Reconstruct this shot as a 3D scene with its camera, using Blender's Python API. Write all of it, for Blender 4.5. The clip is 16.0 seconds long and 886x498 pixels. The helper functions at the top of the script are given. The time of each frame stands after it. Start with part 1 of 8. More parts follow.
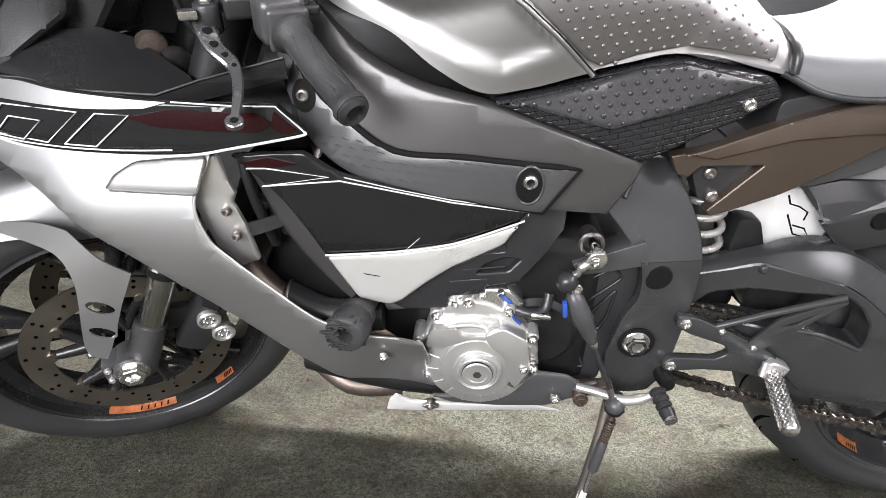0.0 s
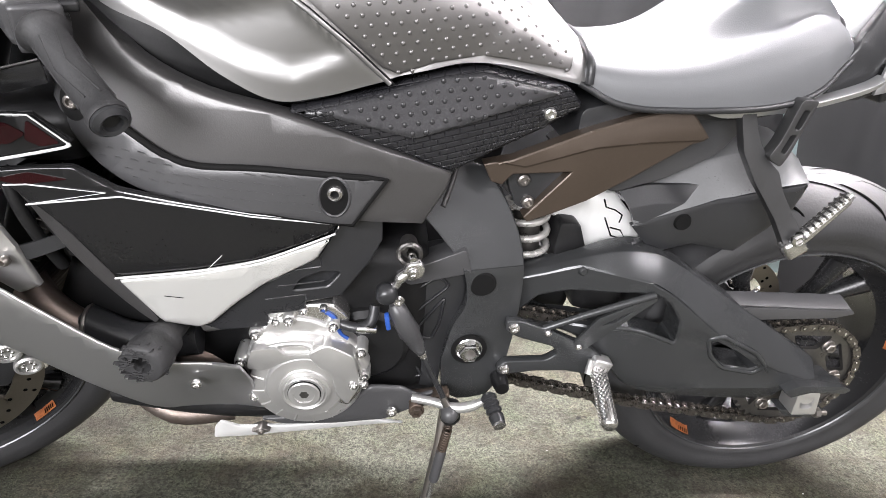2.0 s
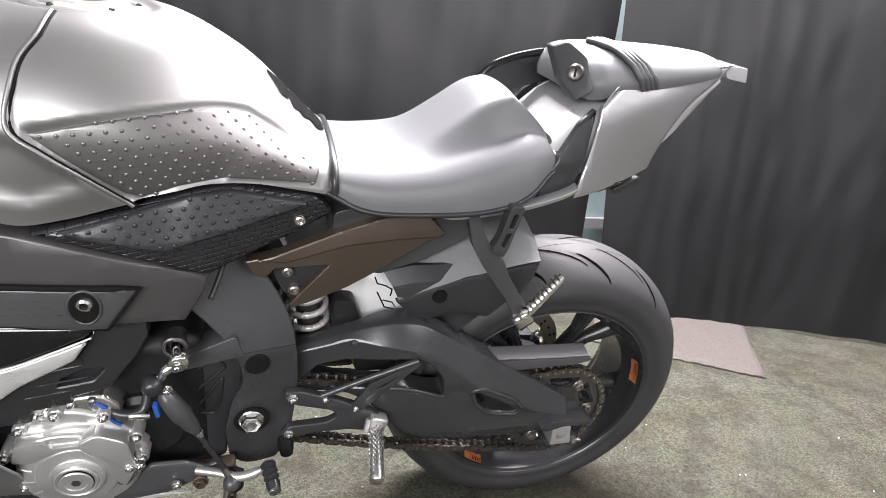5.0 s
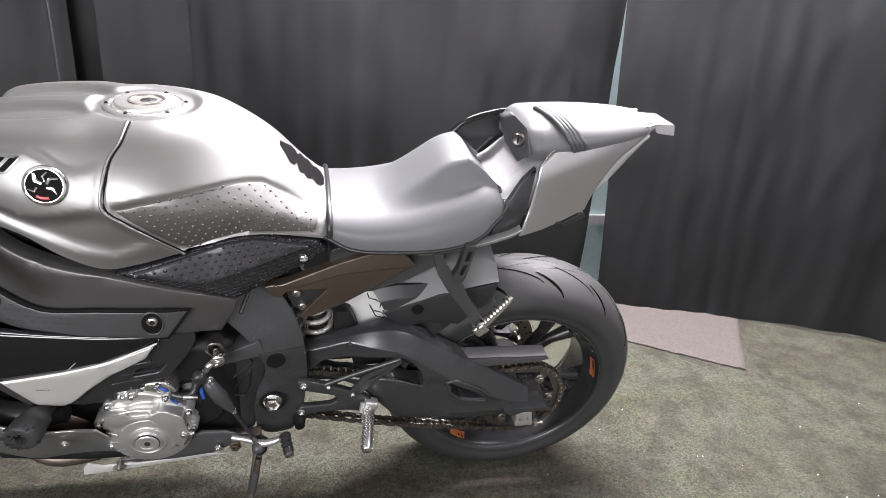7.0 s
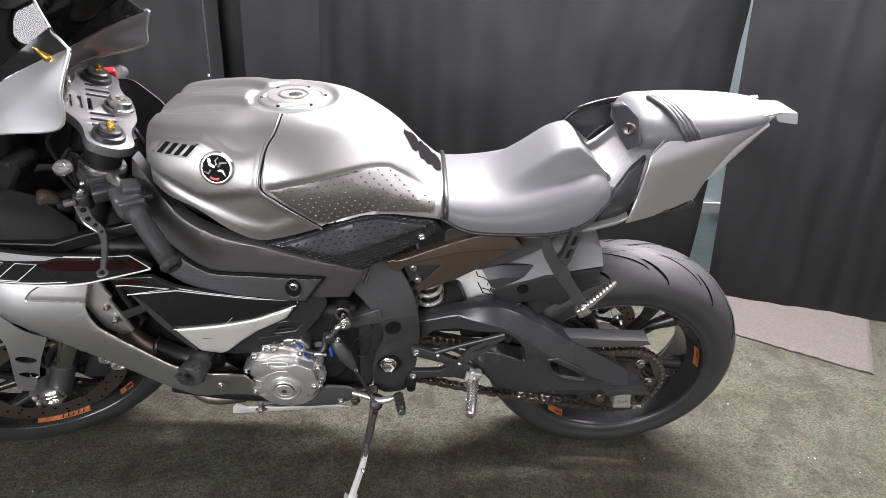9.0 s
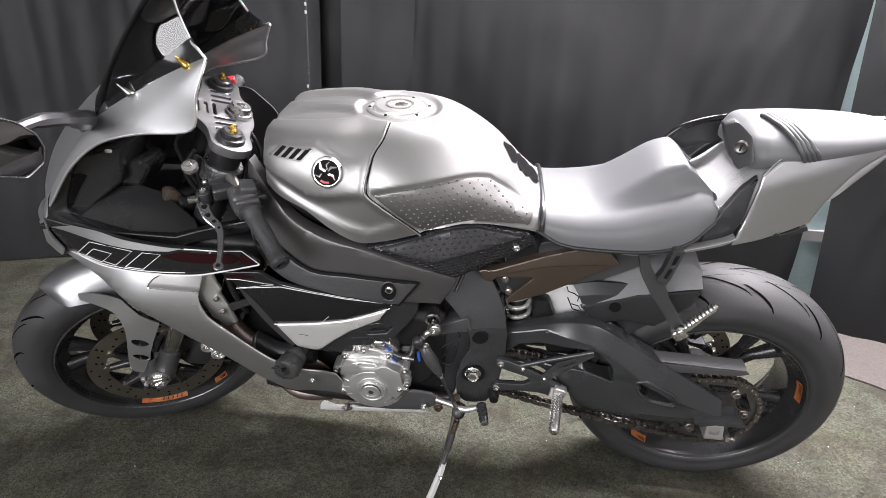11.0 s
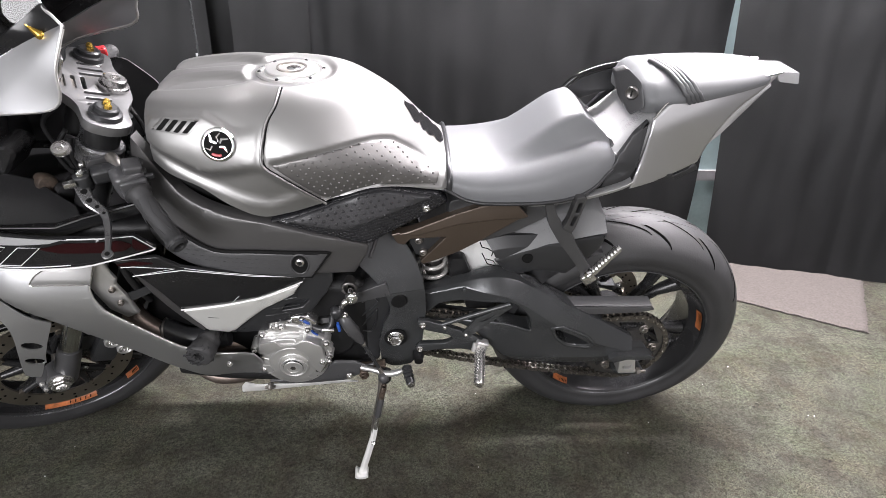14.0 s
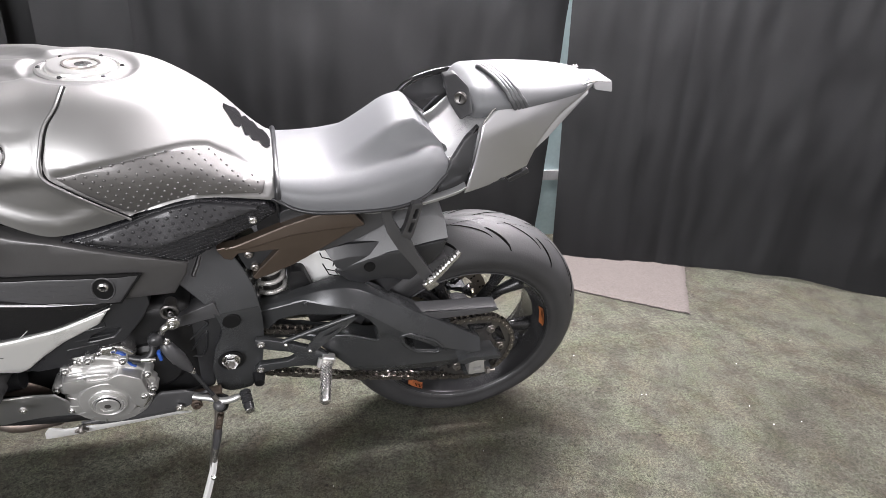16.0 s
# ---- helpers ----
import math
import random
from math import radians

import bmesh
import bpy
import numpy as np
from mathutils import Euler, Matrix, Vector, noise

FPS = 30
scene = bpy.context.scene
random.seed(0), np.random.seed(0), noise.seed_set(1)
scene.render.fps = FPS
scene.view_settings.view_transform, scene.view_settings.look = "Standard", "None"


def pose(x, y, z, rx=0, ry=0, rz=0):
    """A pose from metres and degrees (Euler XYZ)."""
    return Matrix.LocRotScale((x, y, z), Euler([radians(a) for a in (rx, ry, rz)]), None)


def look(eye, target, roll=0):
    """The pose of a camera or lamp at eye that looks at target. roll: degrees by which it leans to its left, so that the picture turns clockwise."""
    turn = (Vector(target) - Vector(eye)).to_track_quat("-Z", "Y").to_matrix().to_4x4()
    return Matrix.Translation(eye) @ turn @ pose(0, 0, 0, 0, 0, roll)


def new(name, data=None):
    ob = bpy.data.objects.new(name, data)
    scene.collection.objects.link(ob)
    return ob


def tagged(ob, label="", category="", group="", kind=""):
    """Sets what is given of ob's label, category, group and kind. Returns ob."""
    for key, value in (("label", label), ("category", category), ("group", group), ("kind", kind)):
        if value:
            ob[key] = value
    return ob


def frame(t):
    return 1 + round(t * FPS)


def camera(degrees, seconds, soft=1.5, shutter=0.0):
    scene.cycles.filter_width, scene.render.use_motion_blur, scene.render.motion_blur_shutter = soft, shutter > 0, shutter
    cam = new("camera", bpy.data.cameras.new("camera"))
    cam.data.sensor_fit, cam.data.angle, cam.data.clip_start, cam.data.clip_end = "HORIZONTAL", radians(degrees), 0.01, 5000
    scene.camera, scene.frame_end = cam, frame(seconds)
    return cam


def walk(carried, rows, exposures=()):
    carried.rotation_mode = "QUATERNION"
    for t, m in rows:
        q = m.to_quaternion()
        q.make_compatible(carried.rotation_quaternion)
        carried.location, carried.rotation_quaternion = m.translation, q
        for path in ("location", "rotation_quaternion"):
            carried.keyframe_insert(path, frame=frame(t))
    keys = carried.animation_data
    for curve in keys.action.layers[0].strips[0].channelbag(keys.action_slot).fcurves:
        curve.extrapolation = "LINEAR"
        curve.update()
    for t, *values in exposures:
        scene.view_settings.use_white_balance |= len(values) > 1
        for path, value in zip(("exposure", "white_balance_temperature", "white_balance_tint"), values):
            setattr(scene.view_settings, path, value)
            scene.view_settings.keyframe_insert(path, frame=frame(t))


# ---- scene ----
cam = camera(76.9, 16.0, soft=0.6)
BASE = 1.1
PATH = [
    (0, (-0.104, -0.945, 0.738), (-0.201, 0.961, 0.141), 2.3),
    (0.5, (-0.077, -0.936, 0.744), (-0.117, 0.974, 0.153), 2.0),
    (1, (-0.046, -0.928, 0.746), (0.002, 0.982, 0.157), 2.3),
    (1.5, (-0.022, -0.923, 0.748), (0.131, 0.982, 0.159), 2.8),
    (2, (0.007, -0.92, 0.75), (0.24, 0.98, 0.169), 3.1),
    (2.5, (0.038, -0.922, 0.755), (0.347, 0.97, 0.185), 3.2),
    (3, (0.066, -0.926, 0.764), (0.463, 0.946, 0.185), 3.7),
    (3.5, (0.092, -0.94, 0.782), (0.56, 0.912, 0.189), 4.0),
    (4, (0.119, -0.953, 0.814), (0.667, 0.879, 0.228), 4.2),
    (4.5, (0.137, -0.974, 0.861), (0.738, 0.848, 0.294), 4.7),
    (4.7, (0.144, -0.984, 0.876), (0.768, 0.834, 0.323), 5.1),
    (6.8, (0.204, -1.209, 1.065), (0.693, 0.627, 0.438), 4.9),
    (7, (0.205, -1.226, 1.073), (0.686, 0.603, 0.421), 4.4),
    (7.5, (0.209, -1.276, 1.094), (0.576, 0.555, 0.38), 2.3),
    (8, (0.204, -1.291, 1.098), (0.476, 0.551, 0.366), 2.2),
    (8.5, (0.186, -1.292, 1.099), (0.364, 0.558, 0.36), 2.0),
    (9, (0.177, -1.296, 1.098), (0.302, 0.56, 0.364), 2.8),
    (9.5, (0.163, -1.298, 1.098), (0.193, 0.564, 0.369), 3.0),
    (10, (0.151, -1.3, 1.092), (0.092, 0.564, 0.37), 3.4),
    (10.2, (0.148, -1.301, 1.09), (0.046, 0.563, 0.373), 3.3),
    (12.3, (0.093, -1.314, 1.097), (-0.032, 0.559, 0.407), 3.2),
    (12.5, (0.093, -1.31, 1.098), (0.006, 0.552, 0.374), 3.1),
    (13, (0.11, -1.305, 1.088), (0.107, 0.54, 0.317), 2.5),
    (13.5, (0.128, -1.3, 1.082), (0.218, 0.53, 0.279), 1.9),
    (14, (0.151, -1.299, 1.083), (0.305, 0.527, 0.28), 1.3),
    (14.5, (0.163, -1.292, 1.082), (0.399, 0.523, 0.277), 2.1),
    (15, (0.184, -1.293, 1.082), (0.511, 0.513, 0.288), 2.8),
    (15.5, (0.203, -1.282, 1.084), (0.653, 0.499, 0.293), 3.5),
    (16, (0.228, -1.27, 1.085), (0.822, 0.473, 0.305), 4.1),
]
EXPOSURES = [(0.0, 0.72), (3.5, 0.76), (4.0, 0.64), (4.7, 0.31), (7.0, -0.06), (9.0, -0.07), (12.5, -0.03), (16.0, 0.06)]
walk(cam, [(t, look(eye, target, roll)) for t, eye, target, roll in PATH], [(t, BASE + e) for t, e in EXPOSURES])

# ---- world and lights ----
world = bpy.data.worlds.new("room_air")
world.use_nodes = True
scene.world = world
world.node_tree.nodes["Background"].inputs[0].default_value = (0.9, 0.95, 1.0, 1)
world.node_tree.nodes["Background"].inputs[1].default_value = 0.03


def ceiling_lamp(x, y, z, sx, sy, power, colour=(1.0, 0.946, 0.985)):
    """A flush light panel: the lamp just under its frame."""
    data = bpy.data.lights.new("panel_lamp", "AREA")
    data.shape, data.size, data.size_y, data.energy, data.color = "RECTANGLE", sx, sy, power, colour
    ob = new("panel_lamp", data)
    ob.location = (x, y, z)
    return ob


LAMPS = [(1.25, 0.56, 2.4, 0.16, 165), (2.3, -0.85, 1.8, 0.16, 24), (2.6, -2.6, 2.4, 0.16, 34), (2.3, 1.1, 1.6, 0.12, 72)]
WINDOW = (-1.9, -4.0, 1.55, 3.2, 1.6)
sky_light = ceiling_lamp(WINDOW[0], WINDOW[1], WINDOW[2], WINDOW[3], WINDOW[4], 118, (0.98, 0.965, 1.0))
sky_light.name, sky_light.rotation_euler = "window_daylight", (radians(90), 0, 0)
for lx, ly, lsx, lsy, power in LAMPS:
    ceiling_lamp(lx, ly, 2.53, lsx, lsy, power)


# ---- materials ----
def material(name, base, rough=0.5, metal=0.0, var=0.12, scale=6.0, fine=180.0, bump=0.05, rough_var=0.1, coat=0.0, tint=None, spec=0.5, stretch=(1, 1, 1), grain=0.5):
    """Principled paint with variation at two scales and a fine relief."""
    m = bpy.data.materials.new(name)
    m.use_nodes = True
    nt = m.node_tree
    n, l = nt.nodes, nt.links
    p = n["Principled BSDF"]
    co = n.new("ShaderNodeTexCoord")
    mp = n.new("ShaderNodeMapping")
    mp.inputs["Scale"].default_value = stretch
    l.new(co.outputs["Object"], mp.inputs[0])
    big, small = n.new("ShaderNodeTexNoise"), n.new("ShaderNodeTexNoise")
    big.inputs["Scale"].default_value, small.inputs["Scale"].default_value = scale, fine
    big.inputs["Detail"].default_value, small.inputs["Detail"].default_value = 5, 3
    l.new(mp.outputs[0], big.inputs["Vector"])
    l.new(mp.outputs[0], small.inputs["Vector"])
    add = n.new("ShaderNodeMath")
    add.operation = "ADD"
    half = n.new("ShaderNodeMath")
    half.operation = "MULTIPLY"
    half.inputs[1].default_value = grain
    l.new(small.outputs["Fac"], half.inputs[0])
    l.new(big.outputs["Fac"], add.inputs[0])
    l.new(half.outputs[0], add.inputs[1])
    ramp = n.new("ShaderNodeMapRange")
    ramp.inputs["From Min"].default_value, ramp.inputs["From Max"].default_value = 0.3 + 0.3 * grain, 0.7 + 0.7 * grain
    l.new(add.outputs[0], ramp.inputs["Value"])
    mix = n.new("ShaderNodeMix")
    mix.data_type = "RGBA"
    tint = tint or base
    mix.inputs["A"].default_value = (*[c * (1 - var) for c in base], 1)
    mix.inputs["B"].default_value = (*[min(1, c * (1 + var)) for c in tint], 1)
    l.new(ramp.outputs[0], mix.inputs["Factor"])
    l.new(mix.outputs["Result"], p.inputs["Base Color"])
    rr = n.new("ShaderNodeMapRange")
    rr.inputs["To Min"].default_value, rr.inputs["To Max"].default_value = max(0.02, rough - rough_var), min(1, rough + rough_var)
    l.new(ramp.outputs[0], rr.inputs["Value"])
    l.new(rr.outputs[0], p.inputs["Roughness"])
    p.inputs["Metallic"].default_value = metal
    p.inputs["Coat Weight"].default_value = coat
    p.inputs["Coat Roughness"].default_value = 0.08
    p.inputs["Specular IOR Level"].default_value = spec
    if bump:
        b = n.new("ShaderNodeBump")
        b.inputs["Strength"].default_value, b.inputs["Distance"].default_value = bump, 0.002
        l.new(small.outputs["Fac"], b.inputs["Height"])
        l.new(b.outputs[0], p.inputs["Normal"])
    return m


SILVER = material("satin_silver_paint", (0.49, 0.493, 0.503), 0.36, 0.9, 0.04, 3, 300, 0.0, 0.04, grain=0.0)
GUNMETAL = material("satin_gunmetal_paint", (0.27, 0.267, 0.264), 0.42, 0.8, 0.04, 3, 300, 0.0, 0.04, grain=0.0)
PAD_GREY = material("stippled_grey_pad", (0.17, 0.165, 0.162), 0.4, 0.7, 0.05, 5, 900, 0.03, 0.04, grain=0.0)
GLOSS_BLACK = material("gloss_black_paint", (0.011, 0.011, 0.0115), 0.1, 0, 0.2, 4, 300, 0.0, 0.03, spec=0.35)
STUD_BLACK = material("satin_black_pad", (0.03, 0.03, 0.032), 0.27, 0.1, 0.15, 6, 300, 0.0, 0.05)
# Dark red that paints a reflection onto the gloss black panels.
DARK_RED = material("painted_red_reflection", (0.014, 0.002, 0.003), 0.12, 0, 0.3, 5, 300, 0.0, 0.04, spec=0.35)
WHITE_LINE = material("white_pinstripe", (0.62, 0.62, 0.62), 0.35, 0, 0.04)
PEARL = material("pale_grey_paint", (0.5, 0.5, 0.48), 0.3, 0.35, 0.03, 5, 900, 0.01, 0.05)
FRAME = material("black_cast_frame", (0.051, 0.053, 0.055), 0.26, 0.4, 0.12, 7, 900, 0.025, 0.05)
SPAR = material("dark_grey_spar", (0.082, 0.08, 0.08), 0.36, 0.5, 0.12, 6, 600, 0.08, 0.07)
PLASTIC = material("black_plastic", (0.022, 0.0225, 0.024), 0.32, 0, 0.2, 9, 500, 0.1, 0.08)
PLASTIC_GREY = material("worn_grey_plastic", (0.05, 0.05, 0.052), 0.34, 0, 0.15, 8, 500, 0.08, 0.08)
# Glossy plastic coloured near black for the shade inside the cowl.
INNER = material("shaded_gloss_liner", (0.011, 0.011, 0.0115), 0.24, 0, 0.2, 9, 500, 0.03, 0.06)
# Black of deep-set parts, lowered to carry the darkness of crevices.
DEEP = material("deep_black_parts", (0.012, 0.012, 0.0125), 0.4, 0.1, 0.3, 14, 300, 0.08, 0.1, spec=0.3)
RUBBER = material("tyre_rubber", (0.024, 0.024, 0.025), 0.58, 0, 0.25, 12, 260, 0.15, 0.1)
RUBBER_WORN = material("worn_rubber", (0.026, 0.026, 0.027), 0.6, 0, 0.3, 20, 240, 0.3, 0.1)
GROOVE = material("tyre_groove", (0.004, 0.004, 0.004), 0.95, 0, 0.1, bump=0, spec=0.0)
RIM = material("black_rim_enamel", (0.02, 0.02, 0.021), 0.25, 0.2, 0.2, 8, 300, 0.02, 0.08)
ORANGE = material("orange_rim_sticker", (0.3, 0.095, 0.03), 0.4, 0, 0.75, 55, 300, 0.05)
ALU = material("cast_aluminium", (0.6, 0.595, 0.585), 0.32, 0.78, 0.06, 14, 200, 0.0, 0.05, grain=0.0)
ALU_BRIGHT = material("bright_aluminium", (0.66, 0.65, 0.64), 0.2, 0.95, 0.05, 20, 200, 0.0, 0.05, grain=0.0)
SHIELD_SILVER = material("pressed_silver_sheet", (0.68, 0.68, 0.67), 0.4, 0.25, 0.04, 12, 200, 0.0, 0.05, grain=0.0)
CHROME = material("chromed_steel", (0.75, 0.75, 0.75), 0.14, 1.0, 0.08, 20, 300, 0.02, 0.06)
STEEL = material("dull_steel", (0.3, 0.29, 0.28), 0.38, 0.9, 0.2, 25, 200, 0.03, 0.1, tint=(0.26, 0.235, 0.21), grain=0.0)
DARK_STEEL = material("dark_sprocket_steel", (0.13, 0.125, 0.12), 0.34, 0.85, 0.25, 25, 200, 0.03, 0.1)
RUST = material("rusty_steel", (0.06, 0.05, 0.044), 0.5, 0.6, 0.45, 40, 300, 0.2, 0.12, tint=(0.1, 0.075, 0.058))
DISC = material("brake_disc_steel", (0.3, 0.27, 0.23), 0.36, 0.95, 0.12, 15, 300, 0.04, 0.08)
CHAIN = material("oily_chain_steel", (0.14, 0.128, 0.115), 0.28, 0.85, 0.35, 60, 300, 0.05, 0.1)
BRONZE = material("bronze_brown_plate", (0.068, 0.052, 0.04), 0.36, 0.45, 0.1, 9, 300, 0.03, 0.06)
HEADER = material("heat_tinted_pipe", (0.17, 0.125, 0.095), 0.42, 0.8, 0.3, 16, 200, 0.05, 0.1, tint=(0.14, 0.12, 0.11))
SPRING = material("grey_spring_paint", (0.48, 0.47, 0.45), 0.3, 0.5, 0.1, 20)
BLUE = material("blue_connector", (0.02, 0.07, 0.3), 0.4)
HUGGER_GREY = material("mid_grey_plastic", (0.185, 0.187, 0.19), 0.3, 0.15, 0.1, 12, 300, 0.02, 0.06)
YOKE_GREY = material("cast_grey_yoke", (0.17, 0.17, 0.172), 0.34, 0.6, 0.08, 12, 300, 0.02, 0.05)
YOKE = material("satin_dark_yoke", (0.06, 0.06, 0.061), 0.38, 0.5, 0.08, 12, 300, 0.02, 0.05)
TRAY = material("light_grey_plastic", (0.36, 0.36, 0.365), 0.3, 0.1, 0.1, 12, 400, 0.05, 0.06)
LEVER = material("grey_anodised", (0.2, 0.2, 0.205), 0.28, 0.85, 0.1, 20, 400, 0.03, 0.05)
BRIGHT_WALL = material("white_wall_paint", (0.6, 0.6, 0.59), 0.7, 0, 0.05, 2, 80, 0.1)
GOLD = material("gold_anodised", (0.62, 0.4, 0.08), 0.25, 0.9)
RED = material("red_plastic", (0.35, 0.02, 0.025), 0.35)
VINYL = material("grey_seat_vinyl", (0.108, 0.111, 0.116), 0.5, 0, 0.06, 9, 700, 0.1, 0.05)
VINYL_TRIM = material("dark_vinyl_strap", (0.032, 0.032, 0.034), 0.45, 0, 0.1, 9, 600, 0.1)
# Seat grey made darker: the shade on the strap is in the colour.
STRAP = material("shaded_strap_vinyl", (0.06, 0.061, 0.064), 0.45, 0, 0.1, 30, 600, 0.1)
LINE_BLACK = material("black_seam", (0.005, 0.005, 0.005), 0.8, 0, 0.1, spec=0.15)
TAIL_LENS = material("smoked_tail_lens", (0.34, 0.34, 0.35), 0.15, 0, 0.06, coat=0.5)


def glass_material(name, colour, rough=0.02):
    m = bpy.data.materials.new(name)
    m.use_nodes = True
    p = m.node_tree.nodes["Principled BSDF"]
    p.inputs["Base Color"].default_value = (*colour, 1)
    p.inputs["Roughness"].default_value = rough
    p.inputs["Transmission Weight"].default_value = 1.0
    p.inputs["IOR"].default_value = 1.45
    return m


SCREEN = glass_material("smoked_screen", (0.06, 0.055, 0.058))
MIRROR = material("mirror_glass", (0.6, 0.57, 0.58), 0.02, 1.0, 0.0, bump=0, rough_var=0.0)


def hex_grip_material():
    """Black plastic with long stamped scales in staggered rows."""
    m = material("stamped_black_plastic", (0.014, 0.014, 0.016), 0.27, 0, 0.15, 9, 500, 0.0, 0.05)
    n, l = m.node_tree.nodes, m.node_tree.links
    co, br = n.new("ShaderNodeTexCoord"), n.new("ShaderNodeTexBrick")
    mp = n.new("ShaderNodeMapping")
    mp.inputs["Rotation"].default_value = (radians(-90), 0, radians(-11))
    for key, v in (("Scale", 1.0), ("Mortar Size", 0.0011), ("Mortar Smooth", 0.9), ("Brick Width", 0.0175), ("Row Height", 0.0068)):
        br.inputs[key].default_value = v
    b = n.new("ShaderNodeBump")
    b.invert = True
    b.inputs["Strength"].default_value, b.inputs["Distance"].default_value = 0.8, 0.0016
    l.new(co.outputs["Object"], mp.inputs[0])
    l.new(mp.outputs[0], br.inputs["Vector"])
    l.new(br.outputs["Fac"], b.inputs["Height"])
    l.new(b.outputs[0], n["Principled BSDF"].inputs["Normal"])
    return m


STAMPED = hex_grip_material()


def carpet_material():
    m = bpy.data.materials.new("worn_grey_green_carpet")
    m.use_nodes = True
    n, l = m.node_tree.nodes, m.node_tree.links
    p = n["Principled BSDF"]
    co = n.new("ShaderNodeTexCoord")

    def noise_node(scale, detail=5, rough=0.6):
        t = n.new("ShaderNodeTexNoise")
        t.inputs["Scale"].default_value, t.inputs["Detail"].default_value, t.inputs["Roughness"].default_value = scale, detail, rough
        l.new(co.outputs["Object"], t.inputs["Vector"])
        return t

    def ramp(src, a, b):
        r = n.new("ShaderNodeMapRange")
        r.inputs["From Min"].default_value, r.inputs["From Max"].default_value = a, b
        l.new(src, r.inputs["Value"])
        return r.outputs[0]

    def blend(fac, a, b):
        x = n.new("ShaderNodeMix")
        x.data_type = "RGBA"
        l.new(fac, x.inputs["Factor"])
        for key, c in (("A", a), ("B", b)):
            if isinstance(c, tuple):
                x.inputs[key].default_value = (*c, 1)
            else:
                l.new(c, x.inputs[key])
        return x.outputs["Result"]

    pile, tuft, patch, stain, spot = noise_node(420, 3), noise_node(170, 5, 0.75), noise_node(9, 5, 0.65), noise_node(1.6, 4), noise_node(17, 3)
    c = blend(ramp(tuft.outputs["Fac"], 0.38, 0.62), (0.034, 0.035, 0.028), (0.122, 0.124, 0.097))
    c = blend(ramp(pile.outputs["Fac"], 0.54, 0.66), c, (0.163, 0.166, 0.132))
    half = n.new("ShaderNodeMath")
    half.operation = "MULTIPLY"
    half.inputs[1].default_value = 0.62
    l.new(ramp(patch.outputs["Fac"], 0.45, 0.62), half.inputs[0])
    c = blend(half.outputs[0], c, (0.043, 0.038, 0.032))
    half2 = n.new("ShaderNodeMath")
    half2.operation = "MULTIPLY"
    half2.inputs[1].default_value = 0.5
    l.new(ramp(stain.outputs["Fac"], 0.5, 0.68), half2.inputs[0])
    c = blend(half2.outputs[0], c, (0.033, 0.028, 0.023))
    c = blend(ramp(spot.outputs["Fac"], 0.69, 0.74), c, (0.028, 0.026, 0.024))
    hue, warm, mid = noise_node(7, 6, 0.8), noise_node(4.1, 6, 0.8), noise_node(70, 6, 0.85)
    for src, tone in ((hue, (0.88, 0.94, 0.84)), (warm, (0.98, 0.9, 0.86)), (mid, (0.55, 0.55, 0.55))):
        mul = n.new("ShaderNodeMix")
        mul.data_type, mul.blend_type = "RGBA", "MULTIPLY"
        l.new(ramp(src.outputs["Fac"], 0.46, 0.62), mul.inputs["Factor"])
        l.new(c, mul.inputs["A"])
        mul.inputs["B"].default_value = (*tone, 1)
        c = mul.outputs["Result"]
    l.new(c, p.inputs["Base Color"])
    p.inputs["Roughness"].default_value = 0.95
    p.inputs["Specular IOR Level"].default_value = 0.15
    add = n.new("ShaderNodeMath")
    add.operation = "ADD"
    l.new(pile.outputs["Fac"], add.inputs[0])
    l.new(tuft.outputs["Fac"], add.inputs[1])
    b = n.new("ShaderNodeBump")
    b.inputs["Strength"].default_value, b.inputs["Distance"].default_value = 0.8, 0.004
    l.new(add.outputs[0], b.inputs["Height"])
    l.new(b.outputs[0], p.inputs["Normal"])
    return m


CARPET = carpet_material()
RUG = material("dusty_pink_rug", (0.086, 0.076, 0.071), 0.95, 0, 0.22, 140, 420, 0.9, 0.03, tint=(0.1, 0.089, 0.083), spec=0.1)
CURTAIN = material("black_curtain_cloth", (0.0115, 0.012, 0.0132), 0.6, 0, 0.2, 5, 700, 0.15, 0.08)
# Lighter copy of the curtain cloth, with the light put into its colour.
CURTAIN_LIT = material("lit_black_cloth", (0.018, 0.0187, 0.02), 0.58, 0, 0.2, 4, 700, 0.15, 0.08)
TEAL = material("pale_teal_wall_paint", (0.34, 0.44, 0.45), 0.7, 0, 0.12, 5, 60, 0.2)
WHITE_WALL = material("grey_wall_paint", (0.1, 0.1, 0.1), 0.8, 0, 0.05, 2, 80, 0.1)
CEILING = material("white_ceiling_paint", (0.4, 0.4, 0.39), 0.85, 0, 0.04, 2, 80, 0.1)

# ---- geometry helpers ----
AX = 12.5
BIKE = pose(0, 0, 0, AX, 0, 0) @ Matrix.Translation((0, 0.035, 0))
RAKE = Vector((math.sin(radians(24)), 0, math.cos(radians(24))))
STEM = Vector((-0.6737, 0, 0.2883))
STEER = Matrix.Translation(STEM) @ Matrix.Rotation(radians(29), 4, RAKE) @ Matrix.Translation(-STEM)


